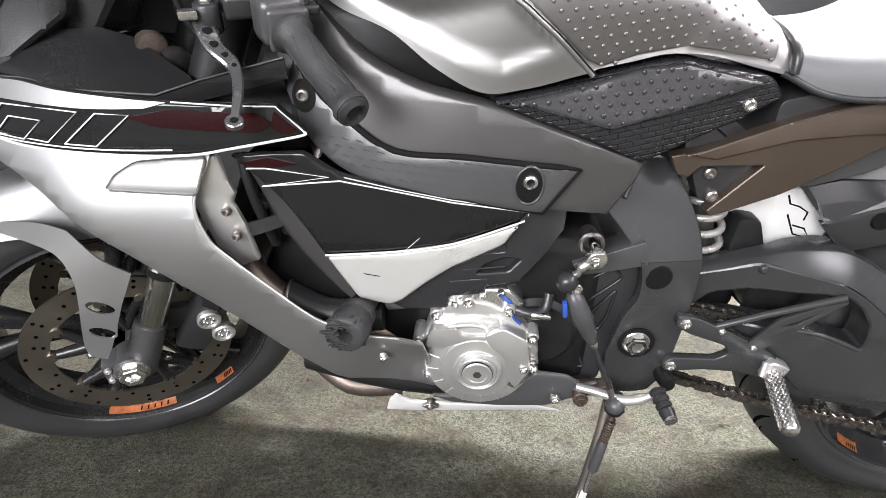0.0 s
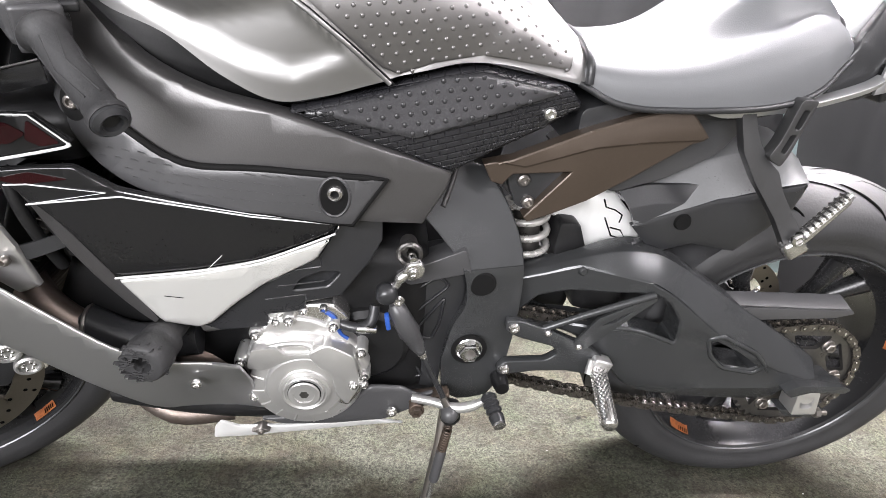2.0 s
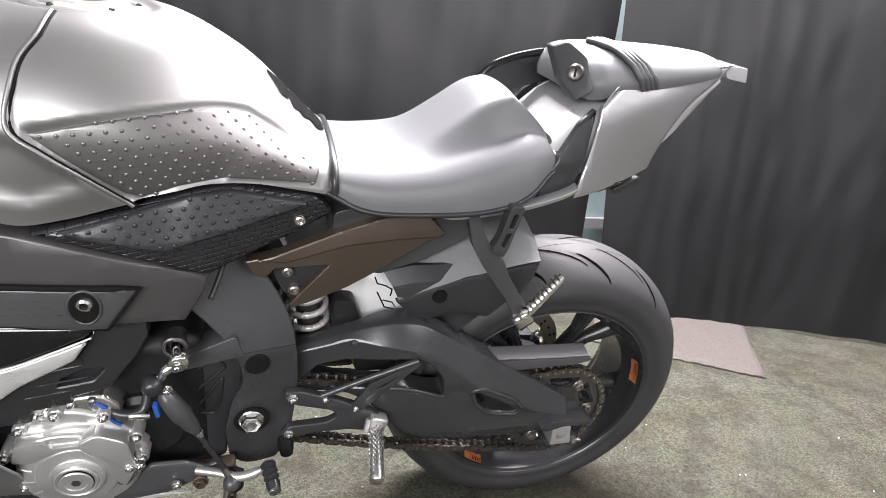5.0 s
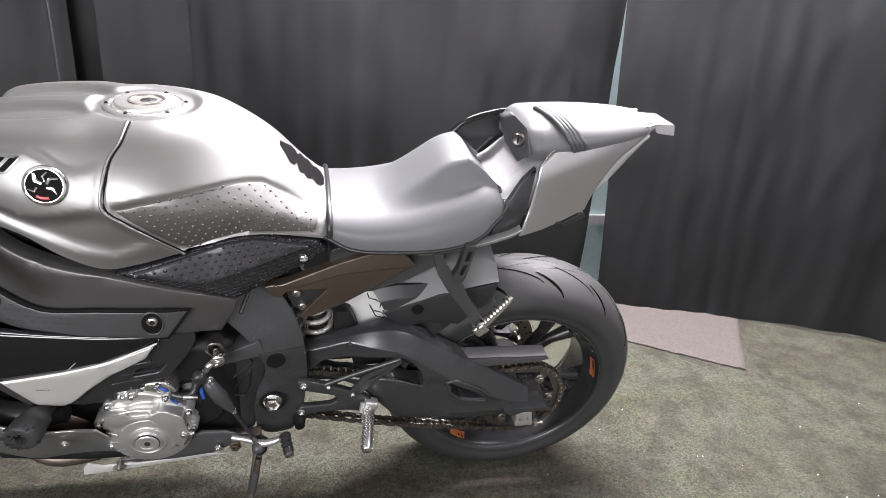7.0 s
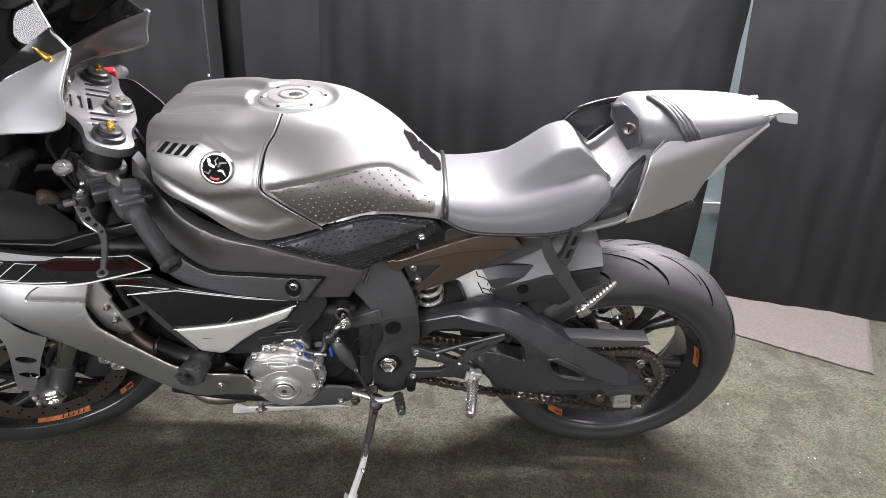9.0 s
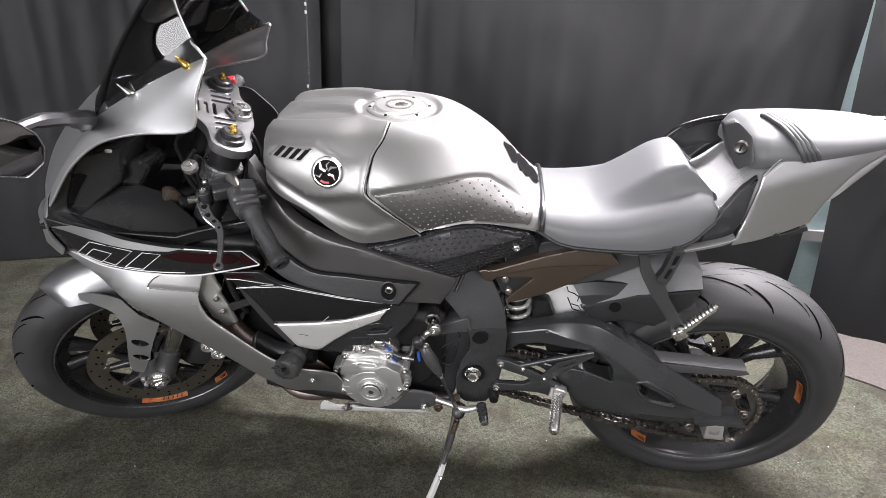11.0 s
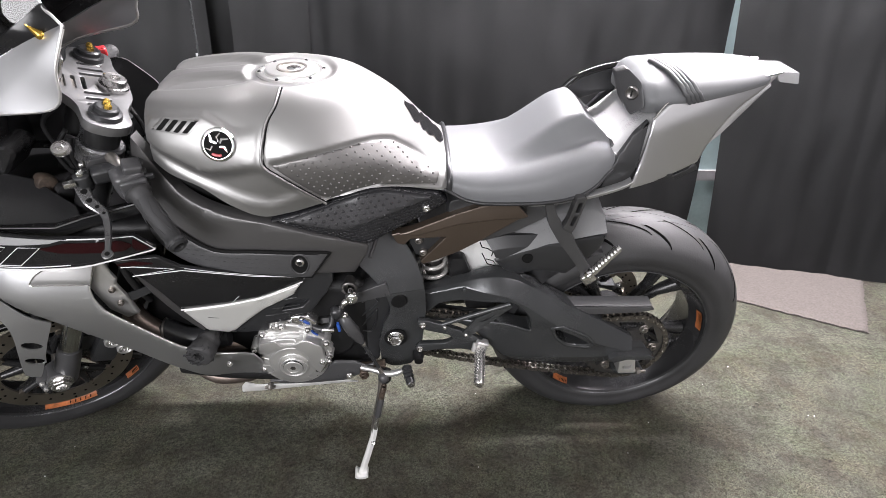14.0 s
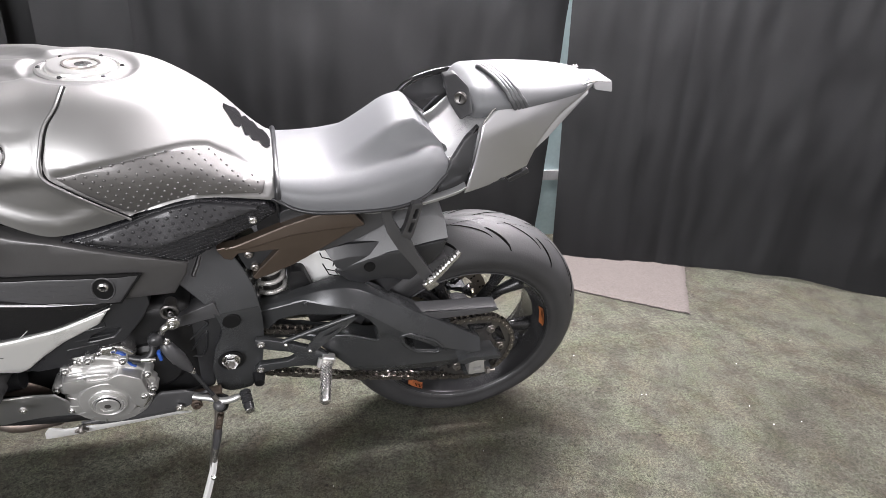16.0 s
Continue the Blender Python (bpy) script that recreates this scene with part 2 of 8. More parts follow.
def part(name, bm, mat, parent, label="", angle=32, move=None):
    """Links a bmesh as one mesh object under a thing or a part."""
    if move is not None:
        bm.transform(move)
    bmesh.ops.recalc_face_normals(bm, faces=bm.faces)
    me = bpy.data.meshes.new(name)
    bm.to_mesh(me)
    bm.free()
    me.materials.append(mat)
    if angle:
        angle = 62 if 34 < angle < 50 else angle
        for p in me.polygons:
            p.use_smooth = True
        me.set_sharp_from_angle(angle=radians(angle))
    ob = new(name, me)
    if parent is not None:
        ob.parent = parent
    return tagged(ob, label)


def repeat(ob, m, parent=None):
    """Another object on the same mesh."""
    o = ob.copy()
    scene.collection.objects.link(o)
    o.parent = parent or ob.parent
    o.matrix_basis = m
    return o


def thing(name, label, category, group="", m=None):
    ob = tagged(new(name), label, category, group)
    ob.empty_display_size = 0.1
    if m is not None:
        ob.matrix_basis = m
    return ob


def spl(pts, n=6, closed=False):
    """Catmull-Rom through points of any size."""
    P = [np.array(p, float) for p in pts]
    k = len(P)
    out = []
    for i in range(k if closed else k - 1):
        if closed:
            a, b, c, d = P[i - 1], P[i], P[(i + 1) % k], P[(i + 2) % k]
        else:
            a, b, c, d = P[max(i - 1, 0)], P[i], P[i + 1], P[min(i + 2, k - 1)]
        for j in range(n):
            t = j / n
            out.append(0.5 * (2 * b + (c - a) * t + (2 * a - 5 * b + 4 * c - d) * t * t + (3 * b - a - 3 * c + d) * t ** 3))
    if not closed:
        out.append(P[-1])
    return [tuple(o) for o in out]


def fillet(pts, r=0.01, n=4):
    """A closed outline with its corners rounded."""
    P = [Vector(p[:2]) for p in pts]
    out = []
    for i, p in enumerate(P):
        a, b = P[i - 1] - p, P[(i + 1) % len(P)] - p
        k = min(r, a.length * 0.45, b.length * 0.45)
        q0, q1 = p + a.normalized() * k, p + b.normalized() * k
        for j in range(n + 1):
            t = j / n
            out.append(tuple(q0 * (1 - t) ** 2 + p * 2 * t * (1 - t) + q1 * t * t))
    return out


def field(samples, soft=1e-4):
    """A smooth sheet s(x, h) through a few places (thin plate)."""
    A = np.array(samples, float)
    n = len(A)
    if n == 1:
        return lambda x, h: A[0, 2]

    def ker(d):
        return np.where(d > 1e-9, d * d * np.log(np.maximum(d, 1e-9)), 0.0)
    K = ker(np.linalg.norm(A[:, None, :2] - A[None, :, :2], axis=2)) + soft * np.eye(n)
    Q = np.c_[np.ones(n), A[:, :2]]
    M = np.block([[K, Q], [Q.T, np.zeros((3, 3))]])
    if n < 4:
        w = np.r_[np.zeros(n), np.linalg.lstsq(Q, A[:, 2], rcond=None)[0]]
    else:
        w = np.linalg.lstsq(M, np.r_[A[:, 2], 0, 0, 0], rcond=None)[0]
    return lambda x, h: float(w[:n] @ ker(np.hypot(A[:, 0] - x, A[:, 1] - h)) + w[n] + w[n + 1] * x + w[n + 2] * h)


def sheet(outline, step=0.02, holes=(), inset=0.0):
    """A flat filled outline in the x-h plane, cut into a grid so that it can be bent."""
    bm = bmesh.new()
    edges = []
    for loop in (outline, *holes):
        vs = [bm.verts.new((p[0], 0, p[1])) for p in loop]
        edges += [bm.edges.new((vs[i - 1], vs[i])) for i in range(len(vs))]
    bmesh.ops.triangle_fill(bm, use_beauty=True, use_dissolve=False, edges=edges)
    bmesh.ops.dissolve_limit(bm, angle_limit=0.01, verts=bm.verts[:], edges=bm.edges[:])
    if inset:
        bmesh.ops.inset_region(bm, faces=bm.faces[:], thickness=inset, use_even_offset=True, use_boundary=True)
    xs, hs = [p[0] for p in outline], [p[1] for p in outline]
    if step:
        for lo, hi, axis in ((min(xs), max(xs), 0), (min(hs), max(hs), 2)):
            k = lo + step
            while k < hi - 1e-4:
                co, no = [0, 0, 0], [0, 0, 0]
                co[axis], no[axis] = k, 1
                bmesh.ops.bisect_plane(bm, geom=bm.verts[:] + bm.edges[:] + bm.faces[:], dist=1e-5, plane_co=co, plane_no=no)
                k += step
    return bm


def thicken(bm, thick, edge=0.0):
    """Gives a bent sheet a thickness towards +y and rounds its rim."""
    faces = bm.faces[:]
    for f in faces:
        f.normal_update()
        if f.normal.y > 0:
            f.normal_flip()
    rim = [e for e in bm.edges if len(e.link_faces) == 1]
    if edge:
        rv = {v for e in rim for v in e.verts}
        for v in rv:
            v.co.y += edge
    back = bmesh.ops.duplicate(bm, geom=bm.verts[:] + bm.edges[:] + faces)
    vm = back["vert_map"]
    for v in [g for g in back["geom"] if isinstance(g, bmesh.types.BMVert)]:
        v.co.y += thick
    for e in rim:
        a, b = e.verts
        try:
            bm.faces.new((a, b, vm[b], vm[a]))
        except ValueError:
            pass
    return bm


def panel(outline, sfun, thick=0.003, step=0.02, holes=(), edge=0.0015, inset=0.004):
    """A curved skin: outline (x, h), its depth from sfun, a rolled rim."""
    bm = sheet(outline, step, holes, inset if edge else 0)
    for v in bm.verts:
        v.co.y = sfun(v.co.x, v.co.z)
    return thicken(bm, thick, edge)


def soften(bm, w=0.002, seg=2, angle=30):
    es = [e for e in bm.edges if len(e.link_faces) == 2 and e.calc_face_angle(0) > radians(angle)]
    if es:
        bmesh.ops.bevel(bm, geom=es, offset=w, segments=seg, profile=0.6, affect="EDGES", clamp_overlap=True)
    return bm


def plate(outline, s0, s1, bevel=0.002, holes=(), sfun=None):
    """A flat plate between two depths, its edges rounded; sfun adds a bend."""
    bm = sheet(outline, 0 if sfun is None else 0.025, holes)
    for v in bm.verts:
        v.co.y = s0
    faces = bm.faces[:]
    ext = bmesh.ops.extrude_face_region(bm, geom=faces)
    for v in [g for g in ext["geom"] if isinstance(g, bmesh.types.BMVert)]:
        v.co.y = s1
    bmesh.ops.recalc_face_normals(bm, faces=bm.faces[:])
    if bevel:
        soften(bm, bevel)
    if sfun is not None:
        for v in bm.verts:
            v.co.y += sfun(v.co.x, v.co.z)
    return bm


def box(c, size, bevel=0.003, rot=(0, 0, 0)):
    bm = bmesh.new()
    bmesh.ops.create_cube(bm, size=1)
    bmesh.ops.scale(bm, vec=size, verts=bm.verts)
    if bevel:
        soften(bm, min(bevel, min(size) * 0.4))
    bm.transform(pose(*c, *rot))
    return bm


def join(*bms):
    """Several pieces of one part as one mesh."""
    out = bms[0]
    for b in bms[1:]:
        me = bpy.data.meshes.new("piece")
        b.to_mesh(me)
        b.free()
        out.from_mesh(me)
        bpy.data.meshes.remove(me)
    return out


def frame_of(d):
    d = Vector(d).normalized()
    u = d.cross(Vector((0, 0, 1)) if abs(d.z) < 0.9 else Vector((1, 0, 0))).normalized()
    return u, d.cross(u)


def tube(pts, r=0.01, seg=12, closed=False, cap=True):
    """A round bar along points; r may run along them."""
    P = [Vector(p) for p in pts]
    n = len(P)
    rs = r if hasattr(r, "__len__") else [r] * n
    bm = bmesh.new()
    rings = []
    u = None
    for i, p in enumerate(P):
        if closed:
            d = P[(i + 1) % n] - P[i - 1]
        else:
            d = P[min(i + 1, n - 1)] - P[max(i - 1, 0)]
        d.normalize()
        u = frame_of(d)[0] if u is None else (u - d * u.dot(d)).normalized()
        w = d.cross(u)
        rings.append([bm.verts.new(p + rs[i] * (math.cos(a) * u + math.sin(a) * w)) for a in [2 * math.pi * k / seg for k in range(seg)]])
    for i in range(n if closed else n - 1):
        a, b = rings[i], rings[(i + 1) % n]
        for k in range(seg):
            bm.faces.new((a[k], a[(k + 1) % seg], b[(k + 1) % seg], b[k]))
    if cap and not closed:
        bm.faces.new(rings[0])
        bm.faces.new(rings[-1])
    return bm


def rod(a, b, profile, seg=20):
    """A turned piece from a to b: profile of (share of the way, radius)."""
    a, b = Vector(a), Vector(b)
    u, w = frame_of(b - a)
    bm = bmesh.new()
    rings = []
    for t, r in profile:
        c = a.lerp(b, t)
        rings.append([bm.verts.new(c + r * (math.cos(q) * u + math.sin(q) * w)) for q in [2 * math.pi * k / seg for k in range(seg)]])
    for i in range(len(rings) - 1):
        for k in range(seg):
            bm.faces.new((rings[i][k], rings[i][(k + 1) % seg], rings[i + 1][(k + 1) % seg], rings[i + 1][k]))
    bm.faces.new(rings[0])
    bm.faces.new(rings[-1])
    return bm


def cyl(a, b, r, seg=20, bevel=0.12):
    return rod(a, b, [(0, r * (1 - bevel)), (0.06, r), (0.94, r), (1, r * (1 - bevel))], seg)


def ring(profile, centre, seg=72, closed=True):
    """Turned about the axle: profile of (s, radius)."""
    bm = bmesh.new()
    rows = []
    for k in range(seg):
        a = 2 * math.pi * k / seg
        rows.append([bm.verts.new((centre[0] + r * math.cos(a), centre[1] + s, centre[2] + r * math.sin(a))) for s, r in profile])
    m = len(profile)
    for k in range(seg):
        p, q = rows[k], rows[(k + 1) % seg]
        for j in range(m if closed else m - 1):
            bm.faces.new((p[j], p[(j + 1) % m], q[(j + 1) % m], q[j]))
    return bm


def bolt(c, r=0.008, depth=0.006, d=(0, -1, 0)):
    """A button head with a socket."""
    c, d = Vector(c), Vector(d).normalized()
    return rod(c, c + d * depth, [(0, r), (0.4, r), (0.8, r * 0.86), (1, r * 0.6), (0.98, r * 0.5), (0.35, r * 0.42)], 14)


def hex_nut(c, r=0.014, depth=0.012, d=(0, -1, 0), bore=0.5):
    c, d = Vector(c), Vector(d).normalized()
    return join(rod(c, c + d * depth * 0.3, [(0, r * 1.25), (0.7, r * 1.25), (1, r * 1.15)], 20),
                rod(c + d * depth * 0.25, c + d * depth, [(0, r), (0.85, r), (1, r * 0.9), (0.97, r * bore), (0.3, r * bore * 0.9)], 6))


def hull_loft(rows, n=5, along=4):
    """A body lofted along x. Each row: x and half a section as (s, h) from the crown to the hem; the other half is its mirror."""
    k = len(rows[0][1])
    flat = [np.r_[r[0], np.array(r[1], float).ravel()] for r in rows]
    dense = spl(flat, along)
    bm = bmesh.new()
    rings = []
    for d in dense:
        x, half = d[0], np.array(d[1:]).reshape(k, 2)
        c = spl([tuple(p) for p in half], n)
        c[0] = (0.0, c[0][1])
        full = [(-s, h) for s, h in reversed(c[1:])] + c
        rings.append([bm.verts.new((x, s, h)) for s, h in full])
    for a, b in zip(rings, rings[1:]):
        for j in range(len(a) - 1):
            bm.faces.new((a[j], a[j + 1], b[j + 1], b[j]))
        bm.faces.new((a[-1], a[0], b[0], b[-1]))
    bm.faces.new(rings[0])
    bm.faces.new(rings[-1])
    return bm


def half_width(rows, n=5):
    """The depth s of the left side of such a body at (x, h)."""
    k = len(rows[0][1])
    flat = np.array(spl([np.r_[r[0], np.array(r[1], float).ravel()] for r in rows], 10))
    curves = []
    for r in flat:
        c = np.array(spl([tuple(p) for p in r[1:].reshape(k, 2)], 14))
        curves.append((-np.maximum.accumulate(-c[:, 1]), c[:, 0]))

    def at(x, h):
        i = int(np.clip(np.searchsorted(flat[:, 0], x) - 1, 0, len(flat) - 2))
        t = min(1.0, max(0.0, (x - flat[i, 0]) / (flat[i + 1, 0] - flat[i, 0])))
        a, b = (float(np.interp(-h, -curves[j][0], curves[j][1])) for j in (i, i + 1))
        return a * (1 - t) + b * t
    return at


def creased(curves, thick=0.004, n=4, bevel=0.0012):
    """A skin that runs smoothly along its curves and is creased across them."""
    C = [spl(c, n) if n else [tuple(p) for p in c] for c in curves]
    bm = bmesh.new()
    rows = [[bm.verts.new(p) for p in c] for c in C]
    for a, b in zip(rows, rows[1:]):
        for i in range(len(a) - 1):
            bm.faces.new((a[i], a[i + 1], b[i + 1], b[i]))
    bmesh.ops.recalc_face_normals(bm, faces=bm.faces[:])
    if bevel:
        inner = [bm.edges.get((r[i], r[i + 1])) for r in rows[1:-1] for i in range(len(r) - 1)]
        bmesh.ops.bevel(bm, geom=inner, offset=bevel, segments=2, profile=0.5, affect="EDGES", clamp_overlap=True)
    return thicken(bm, thick)


def lift_curve(pts, sfun):
    """Places of an (x, h) line on a surface."""
    return [(x, sfun(x, h), h) for x, h in pts]


def mirror_left(bm):
    bm.transform(Matrix.Diagonal((1, -1, 1, 1)))
    return bm

# ---- the room ----
def slab(name, size, c, mat, label, category, **kw):
    ob = part(name, box(c, size, 0), mat, None, angle=0)
    return tagged(ob, label, category, kind="structure", **kw)


def carpet_floor():
    bm = bmesh.new()
    bmesh.ops.create_grid(bm, x_segments=120, y_segments=90, size=0.5)
    bmesh.ops.scale(bm, vec=(8.2, 7.6, 1), verts=bm.verts)
    for v in bm.verts:
        v.co += Vector((0, -0.55, 0))
        v.co.z = 0.002 * noise.noise((v.co.x * 2.2, v.co.y * 2.2, 0)) - 0.001
    return tagged(part("floor", bm, CARPET, None), "worn grey-green carpet floor with dark oil stains", "floor", kind="structure")


carpet_floor()
slab("wall_north", (8.2, 0.12, 2.7), (0, 1.33, 1.3), TEAL, "pale teal painted wall behind the curtains", "wall")
slab("trim", (8.2, 0.02, 0.05), (0, 1.26, 0.34), TRAY, "grey painted rail along the teal wall", "trim")
slab("wall_south", (8.2, 0.12, 2.7), (0, -4.1, 1.3), BRIGHT_WALL, "plain white painted wall of the room", "wall")
window = thing("window_1", "wide bright window with a slim white frame", "window", m=pose(WINDOW[0], -4.03, WINDOW[2]))
tagged(window, kind="structure")
for x, z, sx, sz in ((0, 0.835, 3.34, 0.07), (0, -0.835, 3.34, 0.07), (-1.635, 0, 0.07, 1.6), (1.635, 0, 0.07, 1.6), (0, 0, 0.05, 1.6)):
    part("window_frame", box((x, 0.012, z), (sx, 0.07, sz), 0.004), CEILING, window)
part("window_sill", box((0, 0.05, -0.89), (3.45, 0.16, 0.03), 0.004), CEILING, window)
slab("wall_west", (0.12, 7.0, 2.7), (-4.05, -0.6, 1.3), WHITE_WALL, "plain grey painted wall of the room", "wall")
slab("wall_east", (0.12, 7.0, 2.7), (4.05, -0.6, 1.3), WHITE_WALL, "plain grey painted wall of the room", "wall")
slab("ceiling", (8.2, 7.2, 0.1), (0, -0.6, 2.66), CEILING, "plain white painted ceiling", "ceiling")
for lx, ly, lsx, lsy, power in LAMPS:
    lamp = thing("ceiling_light", "slim white ceiling light panel, switched on", "ceiling light", "ceiling lights", pose(lx, ly, 2.6))
    part("frame", box((0, 0, 0), (lsx + 0.05, lsy + 0.05, 0.03), 0.004), CEILING, lamp)


def curtain(path, top, fold, seed, mat, label, droop=0.0, waves=7, hem=0.02, creases=(), tail=0.0):
    """A hanging cloth along a floor line, with folds that deepen downwards."""
    rnd = random.Random(seed)
    P = spl(path, 14)
    P = [Vector((p[0], p[1], 0)) for p in P]
    dist = [0]
    for a, b in zip(P, P[1:]):
        dist.append(dist[-1] + (b - a).length)
    n, rows = max(40, int(dist[-1] * 75)), 60
    waves_list = [(rnd.uniform(2.2, 3.6) * waves / 7, rnd.uniform(0, 6.3), rnd.uniform(0.5, 1)), (rnd.uniform(5, 8) * waves / 7, rnd.uniform(0, 6.3), rnd.uniform(0.3, 0.6)),
                  (rnd.uniform(11, 15), rnd.uniform(0, 6.3), 0.18)]
    bm = bmesh.new()
    grid = []
    for j in range(rows + 1):
        f = j / rows
        row = []
        for i in range(n + 1):
            d = dist[-1] * i / n
            k = min(range(len(dist) - 1), key=lambda q: 0 if dist[q] <= d <= dist[q + 1] + 1e-9 else 1)
            t = (d - dist[k]) / max(1e-9, dist[k + 1] - dist[k])
            p = P[k].lerp(P[k + 1], t)
            tan = (P[k + 1] - P[k]).normalized()
            nor = Vector((-tan.y, tan.x, 0))
            off = sum(a * math.sin(d * w + ph + 0.5 * math.sin(f * 2 + ph)) for w, ph, a in waves_list) * fold * (0.45 + 0.55 * f)
            off += 0.012 * noise.noise((d * 3, f * 5, seed)) + 0.016 * noise.noise((d * 9, f * 1.6, seed + 5)) + 0.006 * noise.noise((d * 14 + f * 6, f * 9 - d * 5, seed + 9))
            for cz, depth in creases:
                off += depth * math.exp(-((top * (1 - f) - cz) / 0.012) ** 2)
            z = top * (1 - f) + hem * (f ** 8) * (0.5 + 0.5 * math.sin(d * 5 + seed))
            x = p + nor * off + tan * (droop * f * (1 - i / n) + tail * f * i / n)
            row.append(bm.verts.new((x.x, x.y, max(0.004, z))))
        grid.append(row)
    for a, b in zip(grid, grid[1:]):
        for i in range(n):
            bm.faces.new((a[i], a[i + 1], b[i + 1], b[i]))
    bmesh.ops.solidify(bm, geom=bm.faces[:], thickness=0.003)
    ob = part("curtain", bm, mat, None, angle=70)
    return tagged(ob, label, "curtain", "curtains round the bike")


curtain([(-3.6, 0.35), (-2.6, 0.78), (-1.9, 1.06), (-1.2, 1.12), (-0.6, 1.14)], 2.3, 0.022, 3, CURTAIN_LIT, "black cloth curtain hanging to the floor, coloured lighter as lit", waves=5)
curtain([(-0.66, 1.2), (-0.55, 1.22), (-0.42, 1.22)], 2.3, 0.015, 8, CURTAIN, "narrow black curtain tucked behind its neighbours", waves=9)
curtain([(-0.5, 1.12), (-0.4, 1.13), (-0.2, 1.13)], 2.3, 0.006, 5, CURTAIN_LIT, "flat black cloth strip with ironed creases", waves=4, creases=((0.98, 0.006), (1.27, -0.004)))
curtain([(-0.24, 1.16), (0.4, 1.14), (1.0, 1.12), (1.58, 1.12)], 2.3, 0.03, 12, CURTAIN, "black cloth curtain with soft folds hanging behind the motorcycle", tail=-0.06)
curtain([(1.43, 1.04), (1.75, 0.93), (2.05, 0.83), (2.43, 0.6), (2.93, 0.28), (3.5, -0.2), (3.9, -0.8)], 2.3, 0.028, 21, CURTAIN, "black cloth curtain with soft folds, hem on the carpet", droop=0.15)


def door_rug():
    bm = bmesh.new()
    bmesh.ops.create_grid(bm, x_segments=60, y_segments=60, size=0.5)
    for v in bm.verts:
        e = 0.006 * noise.noise((v.co.x * 25, v.co.y * 25, 3))
        v.co.x = v.co.x * 0.62 + (e if abs(v.co.x) > 0.48 else 0)
        v.co.y = v.co.y * 0.52 + (e if abs(v.co.y) > 0.48 else 0)
        v.co.z = 0.012 + 0.003 * noise.noise((v.co.x * 9, v.co.y * 9, 1)) - 0.006 * max(0, (max(abs(v.co.x) / 0.31, abs(v.co.y) / 0.26) - 0.93) / 0.07)
    rim = [e for e in bm.edges if len(e.link_faces) == 1]
    ext = bmesh.ops.extrude_edge_only(bm, edges=rim)
    for v in [g for g in ext["geom"] if isinstance(g, bmesh.types.BMVert)]:
        v.co.z = 0.0015
    m = pose(1.78, 0.73, 0, 0, 0, -37) @ Matrix.Translation((0.0, 0.0, 0))
    ob = part("rug", bm, RUG, None, "", 60)
    ob.matrix_basis = m
    rnd = random.Random(4)
    fr = bmesh.new()
    for k in range(120):
        y = rnd.uniform(-0.26, 0.26)
        a = Vector((0.3, y, 0.01))
        b = a + Vector((rnd.uniform(0.012, 0.035), rnd.uniform(-0.012, 0.012), -0.007))
        q = Vector((0, 0.0006, 0))
        fr.faces.new([fr.verts.new(p) for p in (a - q, a + q, b + q, b - q)])
    fringe = part("fringe", fr, RUG, ob)
    return tagged(ob, "dusty pink rug with a frayed edge, half under the curtain", "rug")


door_rug()


def carpet_litter():
    """Lint and pale crumbs on the carpet."""
    rnd = random.Random(9)
    bm = bmesh.new()
    for k in range(70):
        x, y, r = rnd.uniform(-1.6, 2.6), rnd.uniform(-0.9, 0.9), rnd.uniform(0.0008, 0.0022)
        b = bmesh.ops.create_icosphere(bm, subdivisions=1, radius=r, matrix=pose(x, y, 0.0022))
    ob = part("lint", bm, WHITE_LINE, None)
    return tagged(ob, "pale lint and crumbs scattered on the carpet", "lint", kind="stuff")


carpet_litter()


def pull_cord():
    """A cord with pale clips at the seam between two curtains."""
    cord = thing("pull_cord", "dark cord with pale clips hanging along a curtain seam", "cord", m=pose(-0.64, 1.1, 0))
    part("cord", tube([(0, 0, 0.05), (0.004, 0, 0.9), (-0.004, 0, 1.6), (0, 0, 2.28)], 0.0035, 8), PLASTIC, cord, "", 60)
    for z in (0.83, 0.88, 1.17, 1.2, 1.24):
        part("clip", box((0.0, -0.007, z), (0.008, 0.006, 0.012), 0.002), TRAY, cord, "", 30)


pull_cord()

# ---- the motorcycle ----
bike = thing("motorcycle", "silver and black sports motorcycle leaning on its side stand", "motorcycle", m=BIKE)

# --- wheels ---
FC, RC = (-0.712, 0, 0.304), (0.709, 0.012, 0.322)
TYRE_F = [(-0.048, 0.224), (-0.058, 0.24), (-0.061, 0.257), (-0.056, 0.28), (-0.04, 0.299), (-0.02, 0.31), (0, 0.314), (0.02, 0.31), (0.04, 0.299), (0.056, 0.28), (0.061, 0.257), (0.058, 0.24), (0.048, 0.224), (0, 0.21)]
TYRE_R = [(-0.08, 0.225), (-0.09, 0.24), (-0.095, 0.257), (-0.092, 0.272), (-0.078, 0.292), (-0.052, 0.309), (-0.025, 0.318), (0, 0.32), (0.025, 0.318), (0.052, 0.309), (0.078, 0.292), (0.092, 0.272), (0.095, 0.257), (0.09, 0.24), (0.08, 0.225), (0, 0.205)]
TYRE_R = [(s, r * 1.017 if r > 0.23 else r) for s, r in TYRE_R]


def tyre_skin(profile, s):
    a = np.array(sorted(p for p in spl(profile, 3, True) if p[1] > 0.245))
    return float(np.interp(s, a[:, 0], a[:, 1]))


